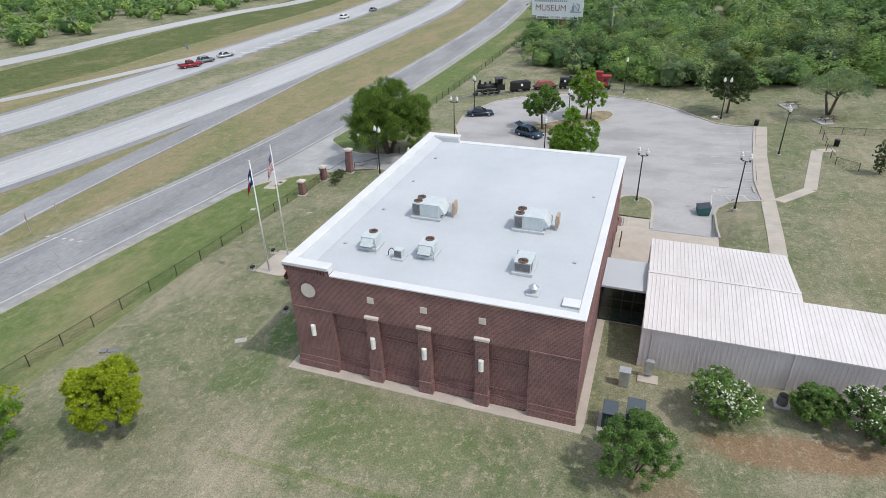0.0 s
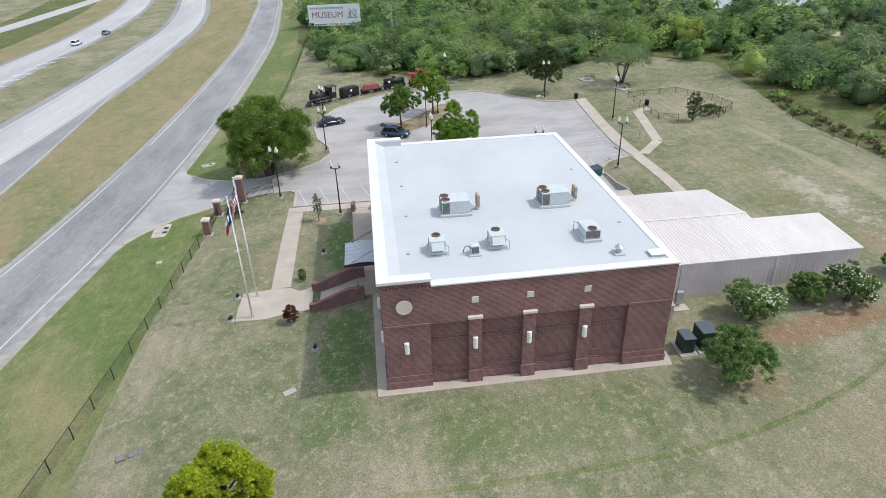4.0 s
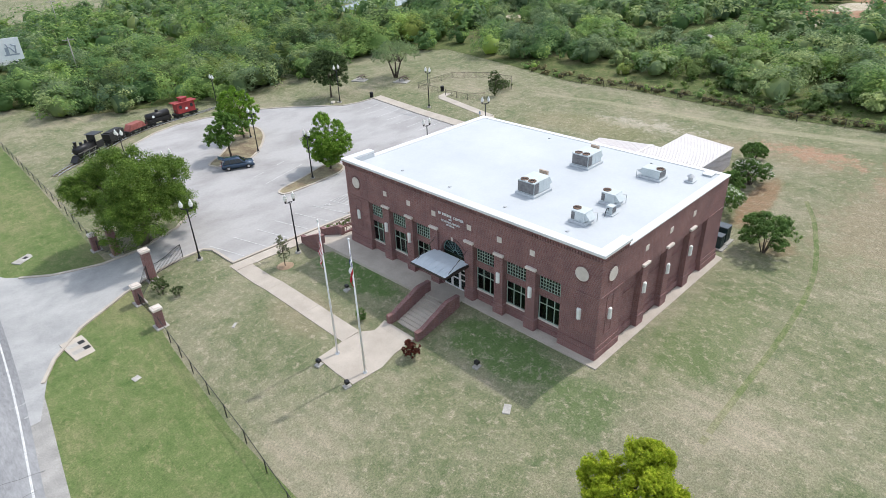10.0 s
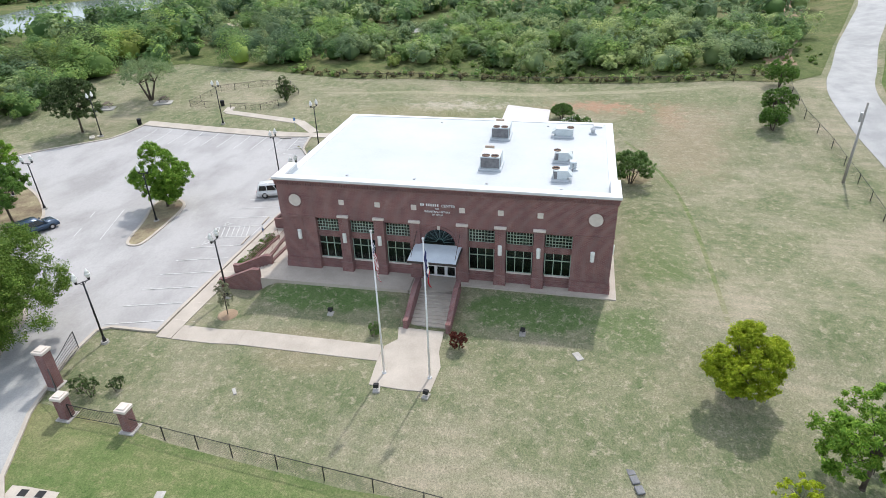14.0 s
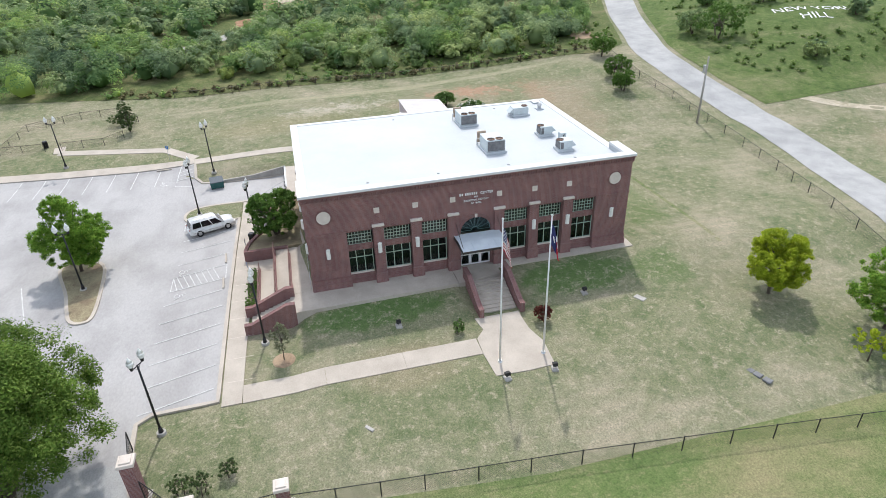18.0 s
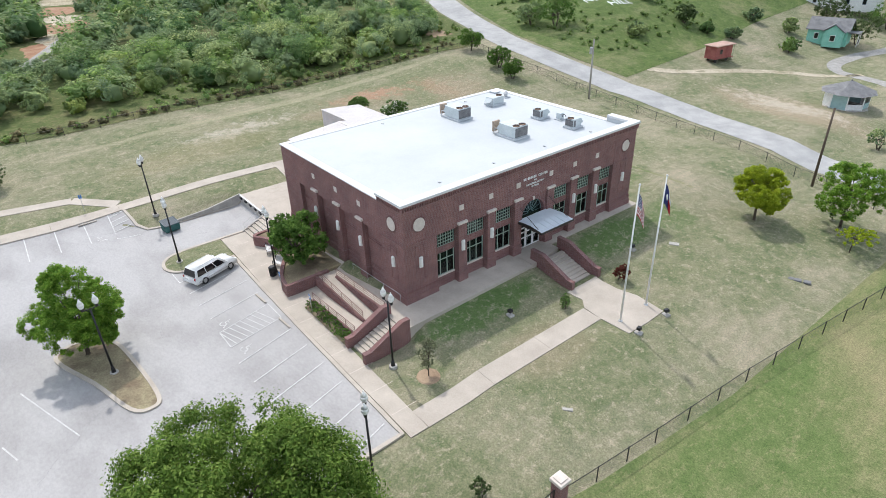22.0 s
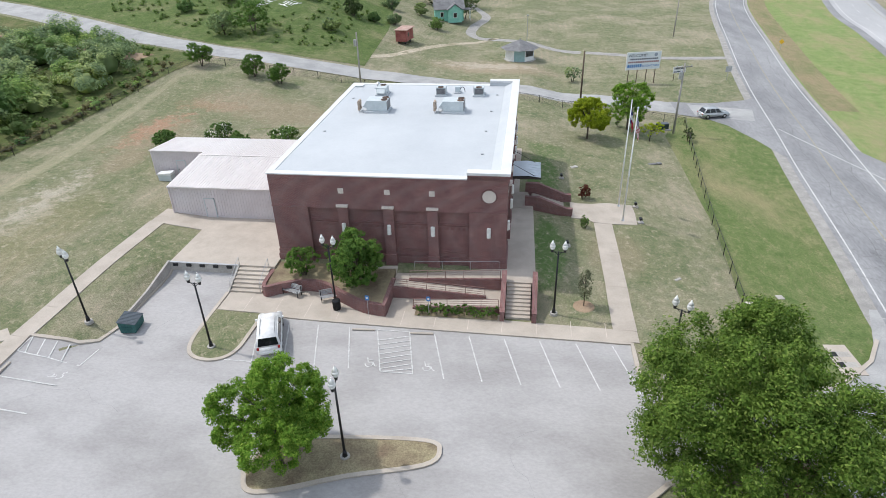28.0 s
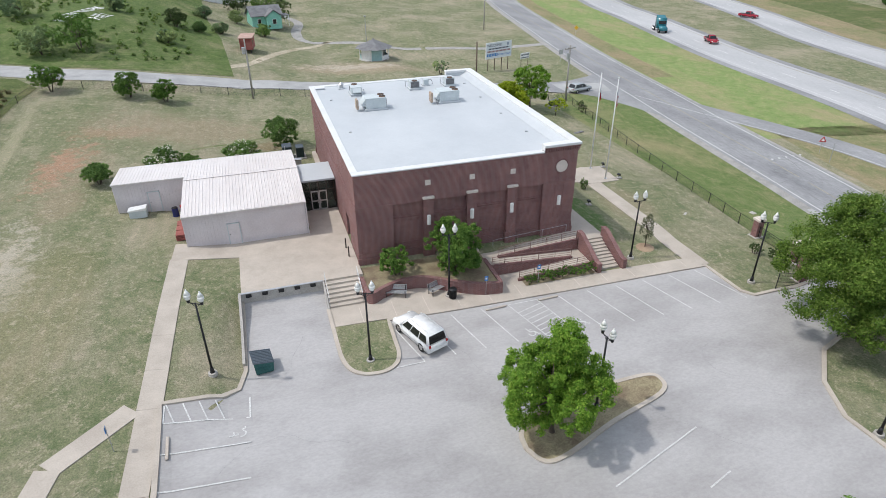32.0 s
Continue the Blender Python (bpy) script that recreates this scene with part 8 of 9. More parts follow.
for p, q in (((4.9, 8.8), (5.9, 7.3)), ((5.3, 9.3), (6.3, 8.7)), ((4.4, 9.4), (4.7, 8.6)), ((5.9, 7.3), (6.2, 9.0))):
    rod((p[0], -0.015, p[1]), (q[0], -0.015, q[1]), 0.14, None, 6, b)
part("emblem", b, M_GREYINK, bb, "grey industrial emblem")

# welcome board south of the side road, facing north
wb = thing("welcome_sign", pose(-44.9, -11.6, land(-44.9, -11.6), 0, 0, 196), "white welcome board on four dark posts", "sign")
for x in (-2.6, -0.9, 0.9, 2.6):
    part("post", rod((x, 0.12, -0.4), (x, 0.12, 4.2), 0.09, None, 8), M_WOODPOLE, wb)
part("panel", box(-3.2, 3.2, -0.06, 0.04, 2.6, 5.6, bevel=0.01), M_SIGN, wb)
b = box(-3.3, 3.3, -0.08, 0.06, 5.6, 5.68)
box(-3.3, 3.3, -0.08, 0.06, 2.52, 2.6, b)
box(-3.3, -3.2, -0.08, 0.06, 2.6, 5.6, b)
box(3.2, 3.3, -0.08, 0.06, 2.6, 5.6, b)
part("frame", b, M_WHITE, wb)
text_on(wb, "WELCOME!", 0.72, M_INK, pose(-1.2, -0.075, 4.85, 90, 0, 0))
b = bmesh.new()
for k in range(15):
    box(-2.6 + k * 0.36, -2.34 + k * 0.36, -0.075, -0.06, 4.3, 4.55, b)
part("lettering", b, M_INK, wb, "unreadable row of dark letters")
b = bmesh.new()
for k in range(17):
    box(-2.9 + k * 0.35, -2.65 + k * 0.35, -0.075, -0.06, 3.75, 4.05, b)
part("lettering", b, M_ROSE, wb, "unreadable row of red letters")
b = bmesh.new()
for k in range(7):
    box(-3.0 + k * 0.4, -2.7 + k * 0.4, -0.075, -0.06, 2.95, 3.5, b)
part("lettering", b, M_HCBLUE, wb, "row of blue letters")
text_on(wb, "HISTORIC PARK", 0.5, M_HCBLUE, pose(1.4, -0.075, 3.0, 90, 0, 0))
part("emblem", rod((2.3, -0.08, 5.1), (2.3, -0.06, 5.1), 0.34, 0.3, 7), M_GREYINK, wb)

ss = thing("small_sign", pose(-52.3, -14.8, land(-52.3, -14.8), 0, 0, 200), "small white board on two posts", "sign")
for x in (-1.0, 1.0):
    part("post", rod((x, 0.06, -0.3), (x, 0.06, 2.6), 0.05, None, 8), M_WOODPOLE, ss)
part("panel", box(-1.3, 1.3, -0.04, 0.04, 1.5, 2.7, bevel=0.01), M_WHITE, ss)
b = bmesh.new()
for k in range(9):
    box(-1.1 + k * 0.25, -0.92 + k * 0.25, -0.05, -0.04, 2.2, 2.45, b)
    box(-1.1 + k * 0.25, -0.9 + k * 0.25, -0.05, -0.04, 1.65, 1.85, b)
part("lettering", b, M_INK, ss, "unreadable rows of dark letters")


def road_sign(x, y, rz, h, w, hh, mat, label, shape="rect"):
    t = thing("road_sign", pose(x, y, land(x, y), 0, 0, rz), label, "sign", "road signs")
    part("post", rod((0, 0.05, -0.3), (0, 0.05, h), 0.04, None, 8), M_GALV, t)
    if shape == "rect":
        part("plate", box(-w / 2, w / 2, -0.02, 0.02, h - hh, h), mat, t)
    elif shape == "yield":
        b = bmesh.new()
        rod((0, -0.02, h - 0.35), (0, 0.02, h - 0.35), w / 1.7, None, 3, b)
        part("plate", b, mat, t)
        b = bmesh.new()
        rod((0, -0.03, h - 0.35), (0, -0.02, h - 0.35), w / 3.2, None, 3, b)
        part("centre", b, M_WHITE, t)
    else:
        b = box(-w / 2, w / 2, -0.02, 0.02, -w / 2, w / 2)
        bmesh.ops.transform(b, matrix=pose(0, 0, h - w * 0.7, 0, 45, 0), verts=b.verts)
        part("plate", b, mat, t)
    return t


M_AMBER = plain("warning_yellow", (0.62, 0.38, 0.02), 0.5)
road_sign(-69.4, 46.3, 150, 2.3, 0.9, 0.9, M_RED, "red and white yield sign on a post", "yield")
road_sign(-79.7, -42.8, 150, 2.4, 0.8, 0.8, M_AMBER, "yellow diamond warning sign", "diamond")
road_sign(-61.5, -16.0, 200, 2.6, 1.3, 1.0, M_GALV, "back of a grey road sign")
road_sign(-124.0, 141.0, -30, 3.4, 2.2, 1.6, M_GALV, "back of a grey highway sign")
road_sign(-68.0, 49.3, 10, 2.6, 0.1, 0.1, M_WOODPOLE, "bare brown sign post")

# ---- poles and wires ----
def utility_pole(x, y, h, mat, label, arm=True, drum=False, rz=0):
    t = thing("utility_pole", pose(x, y, land(x, y), 0, 0, rz), label, "utility pole", "utility poles")
    part("pole", rod((0, 0, -0.6), (0, 0, h), 0.17, 0.11, 12), mat, t, "", True)
    if arm:
        part("crossarm", box(-1.2, 1.2, -0.06, 0.06, h - 0.6, h - 0.45), mat, t)
        for k in (-1.1, -0.4, 0.4, 1.1):
            part("insulator", rod((k, 0, h - 0.45), (k, 0, h - 0.25), 0.05, None, 8), M_GALV, t)
    if drum:
        part("transformer", rod((0.35, 0, h - 2.2), (0.35, 0, h - 1.2), 0.26, None, 14), M_GALV, t, "grey transformer can")
    return t


utility_pole(-32.4, 9.0, 9.4, M_WOODPOLE, "dark creosoted utility pole leaning by the fence", False)
utility_pole(4.3, 5.2, 9.2, M_GREYPOLE, "grey utility pole with transformer by the side road", False, True)
utility_pole(-45.6, 16.6, 10.2, M_GREYPOLE, "pale utility pole with cross arm at the corner", True, True, 20)
utility_pole(-59.5, -58, 10.0, M_GREYPOLE, "far utility pole beside the frontage road", False)
utility_pole(-14.3, 176, 9.6, M_GREYPOLE, "far utility pole above the woods", True)
utility_pole(3.0, 250, 11.0, M_GREYPOLE, "far utility pole above the woods", True)
t = thing("area_light", pose(-23.3, -41.2, land(-23.3, -41.2)), "tall grey lamp pole behind the pavilion", "street lamp")
part("pole", rod((0, 0, -0.3), (0, 0, 6.5), 0.09, 0.06, 10), M_GALV, t)
part("head", box(-0.3, 0.3, -0.15, 0.15, 6.4, 6.6, bevel=0.03), M_GALV, t)

# ---- park south of the side road ----
gz = thing("pavilion", pose(-22.0, -26.3, land(-22.0, -26.3)), "octagonal white pavilion with grey shingle roof", "pavilion")
b = rod((0, 0, -0.3), (0, 0, 0.15), 3.4, None, 8)
part("floor", b, M_CONC_OLD, gz)
for i in range(8):
    a = (i + 0.5) * math.tau / 8
    a2 = (i + 1.5) * math.tau / 8
    p, q = Vector((3.1 * math.cos(a), 3.1 * math.sin(a), 0)), Vector((3.1 * math.cos(a2), 3.1 * math.sin(a2), 0))
    part("post", rod(p + Vector((0, 0, 0.1)), p + Vector((0, 0, 2.5)), 0.09, None, 8), M_WHITE, gz)
    n = (p + q).normalized()
    b = bmesh.new()
    s = (q - p).normalized()
    hgt = 2.4 if i in (0, 1, 4, 5) else 1.0
    vs = [b.verts.new(v) for v in (p + Vector((0, 0, 0.1)), q + Vector((0, 0, 0.1)), q + Vector((0, 0, hgt)), p + Vector((0, 0, hgt)))]
    b.faces.new(vs)
    r = bmesh.ops.extrude_face_region(b, geom=b.faces[:])
    for g in r["geom"]:
        if isinstance(g, bmesh.types.BMVert):
            g.co -= n * 0.1
    bmesh.ops.recalc_face_normals(b, faces=b.faces)
    part("side_panel", b, M_WHITE if i % 2 == 0 else M_TEALBAND, gz, "white and pale teal boarding")
b = rod((0, 0, 2.45), (0, 0, 4.1), 4.1, 0.1, 8)
part("roof", b, M_SHINGLE, gz, "low grey shingled roof")
part("finial", ball((0, 0, 4.15), 0.15, None, 1, 8), M_SHINGLE, gz)

cb = thing("caboose", pose(3.8, -31.8, land(3.8, -31.8), 0, 0, 82), "old faded red wooden caboose", "train car")
part("body", box(-2.6, 2.0, -1.25, 1.25, 0.7, 3.0, bevel=0.02), M_RUSTRED, cb, "faded red boards")
part("roof", box(-3.3, 2.3, -1.5, 1.5, 3.0, 3.2, bevel=0.06), surface("pale_rust_roof", (0.42, 0.27, 0.22), (0.52, 0.36, 0.3), 1.0, 9, 0.8), cb)
part("porch", box(-3.3, -2.6, -1.25, 1.25, 0.6, 0.72), M_RUSTRED, cb)
for s in (-1, 1):
    part("porch_post", rod((-3.2, s * 1.15, 0.7), (-3.2, s * 1.15, 3.0), 0.05, None, 6), M_YELLOW, cb)
    part("window", box(0.2, 0.9, s * 1.26 - 0.02, s * 1.26 + 0.02, 1.6, 2.4), M_CARGLASS, cb)
    for x in (-1.9, 1.3):
        part("wheel", rod((x, s * 0.8 - 0.06, 0.4), (x, s * 0.8 + 0.06, 0.4), 0.4, None, 14), M_BLACK, cb)
for k in range(3):
    part("step", box(-3.75 - k * 0.28, -3.4 - k * 0.28, -0.6, 0.6, 0.4 - k * 0.18, 0.48 - k * 0.18), M_YELLOW, cb)
part("door", box(-2.64, -2.58, -0.4, 0.4, 0.75, 2.7), M_BRONZE, cb)

hs = thing("cottage", pose(-0.3, -67.5, land(-0.3, -67.5), 0, 0, 12), "small mint green cottage with grey gable roof", "house")
part("wall", box(-5.2, 2.4, -3.0, 2.6, -0.3, 2.9), M_MINT, hs)
part("wall", box(-4.6, -1.0, 2.6, 4.4, -0.3, 2.9), M_MINT, hs)
b = extrude_profile([(-3.5, 2.75), (-0.2, 4.9), (3.1, 2.75), (3.1, 2.9), (-0.2, 5.05), (-3.5, 2.9)], -5.6, 2.8)
bmesh.ops.transform(b, matrix=Matrix(((0, 1, 0, 0), (1, 0, 0, 0), (0, 0, 1, 0), (0, 0, 0, 1))), verts=b.verts)
bmesh.ops.recalc_face_normals(b, faces=b.faces)
part("roof", b, M_SHINGLE, hs, "grey shingle roof")
part("gable", extrude_profile([(-3.0, 2.85), (2.6, 2.85), (-0.2, 4.7)], -5.15, 2.35), M_MINT, hs).matrix_local = Matrix(((0, 1, 0, 0), (1, 0, 0, 0), (0, 0, 1, 0), (0, 0, 0, 1)))
b = extrude_profile([(-5.0, 2.75), (-2.8, 4.3), (-0.6, 2.75), (-0.6, 2.9), (-2.8, 4.45), (-5.0, 2.9)], 0.0, 4.7)
part("roof", b, M_SHINGLE, hs, "grey shingle cross gable")
part("gable", extrude_profile([(-4.6, 2.85), (-1.0, 2.85), (-2.8, 4.15)], 4.2, 4.42), M_MINT, hs)
for x, y, wx in ((-2.8, 4.42, 0.5), (0.6, 2.62, 0.45)):
    w = part("window", box(x - wx, x + wx, y, y + 0.06, 0.9, 2.2), M_WHITE, hs, "white window frame")
    part("pane", box(x - wx + 0.08, x + wx - 0.08, y + 0.05, y + 0.08, 1.0, 2.1), M_CARGLASS, w)
part("porch_roof", box(-7.4, -5.0, -1.0, 2.4, 2.45, 2.6), M_SHINGLE, hs)
for y in (-0.8, 2.2):
    part("porch_post", rod((-7.2, y, -0.2), (-7.2, y, 2.45), 0.06, None, 8), M_WHITE, hs)

ch = thing("church", pose(10.5, -99, land(10.5, -99), 0, 0, 18), "white clapboard church half hidden by trees", "church")
part("wall", box(-9, 7, -4, 4, -0.5, 4.6), M_WHITE, ch, "white boards")
b = extrude_profile([(-4.4, 4.5), (0, 8.2), (4.4, 4.5)], -9.3, 7.3)
bmesh.ops.transform(b, matrix=Matrix(((0, 1, 0, 0), (1, 0, 0, 0), (0, 0, 1, 0), (0, 0, 0, 1))), verts=b.verts)
bmesh.ops.recalc_face_normals(b, faces=b.faces)
part("roof", b, M_SHINGLE, ch)
part("tower", box(-10.5, -8, -1.3, 1.3, -0.5, 8.5), M_WHITE, ch)
for k in range(4):
    x = -6.5 + k * 3.6
    w = part("window", box(x - 0.45, x + 0.45, 4.0, 4.08, 1.2, 3.6), M_GREYINK, ch)
    part("pane", box(x - 0.35, x + 0.35, 4.06, 4.1, 1.3, 3.5), M_CARGLASS, w)

# white stone letters laid out on the hillside
HILL_Y0 = Vector((36.6, -32.2, 0))
hill_dir = (Vector((30.4, -46.4, 0)) - HILL_Y0).normalized()
hl = tagged(new("hill_letters"), "white stone letters spelling NEW YORK HILL on the slope", "letters")
hl.matrix_world = pose(32, -38, land(32, -38))


def hill_text(body, start, size, stretch):
    c = bpy.data.curves.new("letters", "FONT")
    c.body, c.size = body, size
    tmp = new("letters", c)
    me = bpy.data.meshes.new_from_object(tmp.evaluated_get(bpy.context.evaluated_depsgraph_get()))
    bpy.data.objects.remove(tmp)
    up = Vector((-hill_dir.y, hill_dir.x, 0))
    if up.dot(Vector((1, -1, 0))) < 0:
        up = -up
    for v in me.vertices:
        w = start + hill_dir * v.co.x + up * v.co.y * stretch
        v.co = w - Vector((32, -38, land(32, -38))) + Vector((0, 0, land(w.x, w.y) + 0.12))
    me.materials.append(M_WHITE)
    return same("letters", me, hl)


hill_text("NEW YORK", HILL_Y0, 2.75, 1.5)
hill_text("HILL", Vector((30.8, -33.6, 0)), 2.75, 1.4)

# ---- ground cover patches ----
def blob(name, cx, cy, rx, ry, mat, seed, label, lift=0.03, step=2.0, rz=0.0):
    """An irregular patch of other ground."""
    o = []
    for i in range(36):
        a = i * math.tau / 36
        r = 1 + 0.35 * noise.noise(Vector((math.cos(a) * 1.3 + seed * 7.1, math.sin(a) * 1.3, seed))) + 0.18 * noise.noise(Vector((math.cos(a) * 4 + seed, math.sin(a) * 4, seed * 2)))
        x, y = rx * r * math.cos(a), ry * r * math.sin(a)
        c, s = math.cos(rz), math.sin(rz)
        o.append((cx + x * c - y * s, cy + x * s + y * c))
    return sheet(name, o, mat, lift, step, None, label)


sheet("meadow", [(34.2, 4.2), (35.2, 12), (36, 20), (37.2, 32), (38.2, 44), (38.8, 56), (40, 79), (43.5, 96), (47, 116), (37, 129), (14, 131), (0, 134), (-15, 138), (-26, 144), (-30, 155), (-42, 190), (-50, 300), (320, 300), (320, -78), (150, -39), (97, -24.5), (74, -15.5), (58, -8.9), (44, -3.6), (38, -1.2)], M_MEADOW, 0.05, 6, None, "rough scrubland floor of weeds and dry grass")
sheet("meadow", [(7, -8.2), (16, -6.6), (26, -6.4), (34, -8.2), (42, -11.4), (58, -17.2), (74, -24), (97, -33), (260, -74), (320, -320), (30, -320), (12, -60), (9, -40)], M_HILLTURF, 0.05, 4, None, "weedy green hillside")
ribbon("track", dense(spline([(-72, -35), (-50, -34), (-32, -38), (-20, -46), (-10, -52), (-9, -64), (-11, -82), (-4, -100)], 6), 2), -1.3, 1.3, M_GRAVEL, 0.035, None, "pale gravel park drive")
ribbon("track", dense(spline([(10, -13), (4, -20), (-4, -36), (-12, -46), (-16, -50)], 6), 2), -0.9, 0.9, M_PALESOIL, 0.035, None, "faint dirt track")
ribbon("track", dense(spline([(14, 29), (9, 26.5), (0, 23.8), (-10, 22.8), (-25, 22.5)], 6), 1), -0.22, 0.22, M_ARC, 0.012, None, "faint greener line across the lawn")
ribbon("track", dense(spline([(44, 3), (52, 2), (66, -3), (90, -10), (150, -16)], 6), 3), -2.4, 2.4, M_DIRT, 0.07, None, "bare dirt track through the scrub")
CLEARING = [(72, 82), (82, 73), (93, 67), (105, 61.5), (118, 59), (132, 57), (150, 55), (170, 52)]
ribbon("track", dense(spline(CLEARING[:4], 6), 3), -2.0, 2.0, M_GRAVEL, 0.09, None, "pale track through the scrub")
for k, (cx, cy) in enumerate(CLEARING[2:]):
    blob("bare_soil", cx + 3, cy, 9, 4.5 + (k % 3), M_PALESOIL if k % 2 else M_REDDIRT, 40 + k, "bare orange and pale soil of the clearing", 0.06 + 0.002 * k, 4, -0.15)
blob("bare_soil", 84, 130, 3.2, 6, M_PALESOIL, 12, "bare sandy soil in the scrub", 0.08, 4, 0.5)
blob("pond", 105, 190, 34, 20, M_WATER, 21, "still grey-green pond in the scrub", 0.12, 8)

# ---- yard trees ----
def spot(x, y, lift=0.0):
    return pose(x, y, land(x, y) + lift)


make_tree("tree", spot(-37.1, 80.6), 11, 11.3, 7.1, L_BIG, "large spreading dark green shade tree by the gate", 2.2, 0.34, 340, 420, 0.108, 5.4, 3, 0.5, "tree", "", -0.85)
make_tree("tree", spot(-10.3, 82.6, 0.1), 5, 8.1, 3.6, L_MAPLE, "bright green maple on the lot island", 1.0, 0.16, 200, 330, 0.098, 3.75, 1, 0.5, "tree", "young maples of the lot", -0.8)
make_tree("tree", spot(-17.4, 97.8, 0.1), 6, 7.2, 3.5, L_OAK, "rounded green tree on the far lot island", 1.4, 0.15, 100, 240, 0.125, 3.0, 1, 0.4, "tree", "young maples of the lot")
make_tree("tree", spot(-11.2, 105.4, 0.1), 7, 8.6, 3.6, L_MAPLE, "yellowing green tree on the far lot island", 1.4, 0.15, 100, 240, 0.125, 3.7, 1, 0.4, "tree", "young maples of the lot")
make_tree("tree", spot(-32.6, 23.1), 8, 5.9, 2.95, L_LIME, "rounded yellow-green tree on the lawn", 1.2, 0.14, 200, 290, 0.092, 2.5, 1, 0.15, "tree", "", -0.8)
make_tree("tree", spot(-38.8, 17.2), 9, 7.2, 3.6, L_MAPLE, "mid-green tree on the lawn corner", 1.2, 0.15, 110, 260, 0.11, 3.2, 1, 0.4)
make_tree("tree", spot(-41.4, 21.4), 10, 3.0, 1.9, L_LIME, "small straggly young tree", 0.7, 0.06, 26, 70, 0.12, 1.2, 1, 0.7)
make_tree("tree", spot(-10.2, 63.8, 1.0), 12, 5.3, 2.75, L_OAK, "dense green tree in the brick planter", 0.7, 0.14, 130, 230, 0.105, 2.65, 2, 0.42, "tree", "", -0.8)
make_tree("shrub", spot(-5.2, 63.0, 1.0), 13, 2.7, 1.7, L_OAK, "broad green shrub in the brick planter", 0.3, 0.06, 60, 110, 0.10, 1.35, 3, 0.5, "shrub", "", -0.9)
make_tree("tree", spot(11.2, 112.0), 14, 8.6, 4.3, L_CEDAR, "dense dark green oak beyond the lot", 0.6, 0.18, 150, 170, 0.15, 3.6, 1, 0.35)
make_tree("tree", spot(25.4, 109.2), 15, 7.4, 5.6, L_SCRUB, "open feathery mesquite by the picnic tables", 1.6, 0.2, 120, 120, 0.11, 2.5, 3, 0.7)
make_tree("tree", spot(26.6, 83.9), 16, 4.6, 1.35, L_CEDAR, "small dark conifer in the pen", 0.3, 0.08, 90, 90, 0.09, 2.2, 1, 0.2, "tree", "", -0.9)
make_tree("shrub", spot(30.2, 85.3), 17, 1.7, 2.2, L_CEDAR, "low brownish spreading bush in the pen", 0.15, 0.05, 30, 80, 0.13, 0.8, 3, 0.6, "shrub")
make_tree("tree", spot(-29.5, 63.9), 18, 3.6, 0.82, L_SAGE, "thin young tree with silvery leaves in a mulch ring", 0.9, 0.045, 75, 34, 0.075, 1.4, 1, 0.3, "tree", "", -0.95)
ob = part("mulch_ring", rod((0, 0, 0), (0, 0, 0.06), 0.9, 0.8, 24), M_DIRT, None, "round bare mulch ring under the young tree")
ob.matrix_world = spot(-29.5, 63.9)
tagged(ob, "", "mulch", "", "structure")
make_tree("shrub", spot(-30.4, 50.2), 19, 1.45, 0.5, L_MYRTLE, "small upright evergreen shrub at the walk corner", 0.05, 0.03, 60, 60, 0.055, 0.75, 2, 0.2, "shrub", "", -0.98)
make_tree("shrub", spot(-30.8, 43.2), 20, 1.75, 0.75, L_RED, "dark red barberry bush beside the steps", 0.05, 0.04, 60, 110, 0.07, 0.85, 3, 0.2, "shrub")
for i, (x, y, h, r) in enumerate(((-40.2, 69.2, 1.5, 0.9), (-39.9, 70.4, 1.4, 0.8), (-39.3, 67.6, 1.2, 0.7))):
    make_tree("shrub", spot(x, y), 30 + i, h, r, L_CEDAR, "brownish clipped shrub behind the gate pillars", 0.1, 0.03, 18, 60, 0.09, h * 0.45, 3, 0.4, "shrub", "shrubs by the gate")
make_tree("shrub", spot(-47.1, 19.5), 34, 2.0, 1.0, L_CEDAR, "rough brown-green bush on the fence line", 0.2, 0.04, 22, 60, 0.1, 0.95, 3, 0.6, "shrub")
for i in range(9):
    x = -16.2 - i * 0.75
    make_tree("shrub", pose(x, 66.35, land(x, 66.35) + 0.1), 40 + i, 0.75 + 0.12 * (i % 3), 0.62, L_OAK, "low leafy bedding plant below the ramp", 0.05, 0.02, 12, 45, 0.09, 0.4, 2, 0.5, "shrub", "bedding plants below the ramp")

# crape myrtles beside the annex, and bushes of the east lawn
for i, (x, y, h, r, fl) in enumerate(((1.5, 28.7, 4.0, 2.75, False), (6.6, 35.3, 3.6, 2.55, True), (12.2, 36.4, 2.6, 1.6, False), (15.1, 35.4, 3.4, 2.25, True), (21.6, 37.6, 2.3, 1.7, False))):
    make_tree("crape_myrtle", spot(x, y), 60 + i, h, r, L_MYRTLE, "flowering crape myrtle with white blossom" if fl else "rounded green crape myrtle bush", 0.5, 0.06, 95, 240, 0.088, h * 0.47, 5, 0.4, "shrub", "shrubs beside the annex", -0.7, L_FLOWER if fl else None)
for i, (x, y, h, r) in enumerate(((16.6, 10.2, 3.4, 1.95), (21.4, 8.8, 3.7, 2.3), (32.0, 6.2, 4.2, 2.45))):
    make_tree("tree", spot(x, y), 70 + i, h, r, L_OAK, "compact dark bushy tree along the fence", 0.35, 0.09, 110, 120, 0.1, h * 0.47, 2, 0.3, "tree", "fence-line trees", -0.7)
make_tree("shrub", spot(-32.4, -11.2), 75, 3.0, 2.0, L_SCRUB, "open bush in the park", 0.4, 0.06, 34, 70, 0.12, 1.3, 4, 0.5, "shrub")
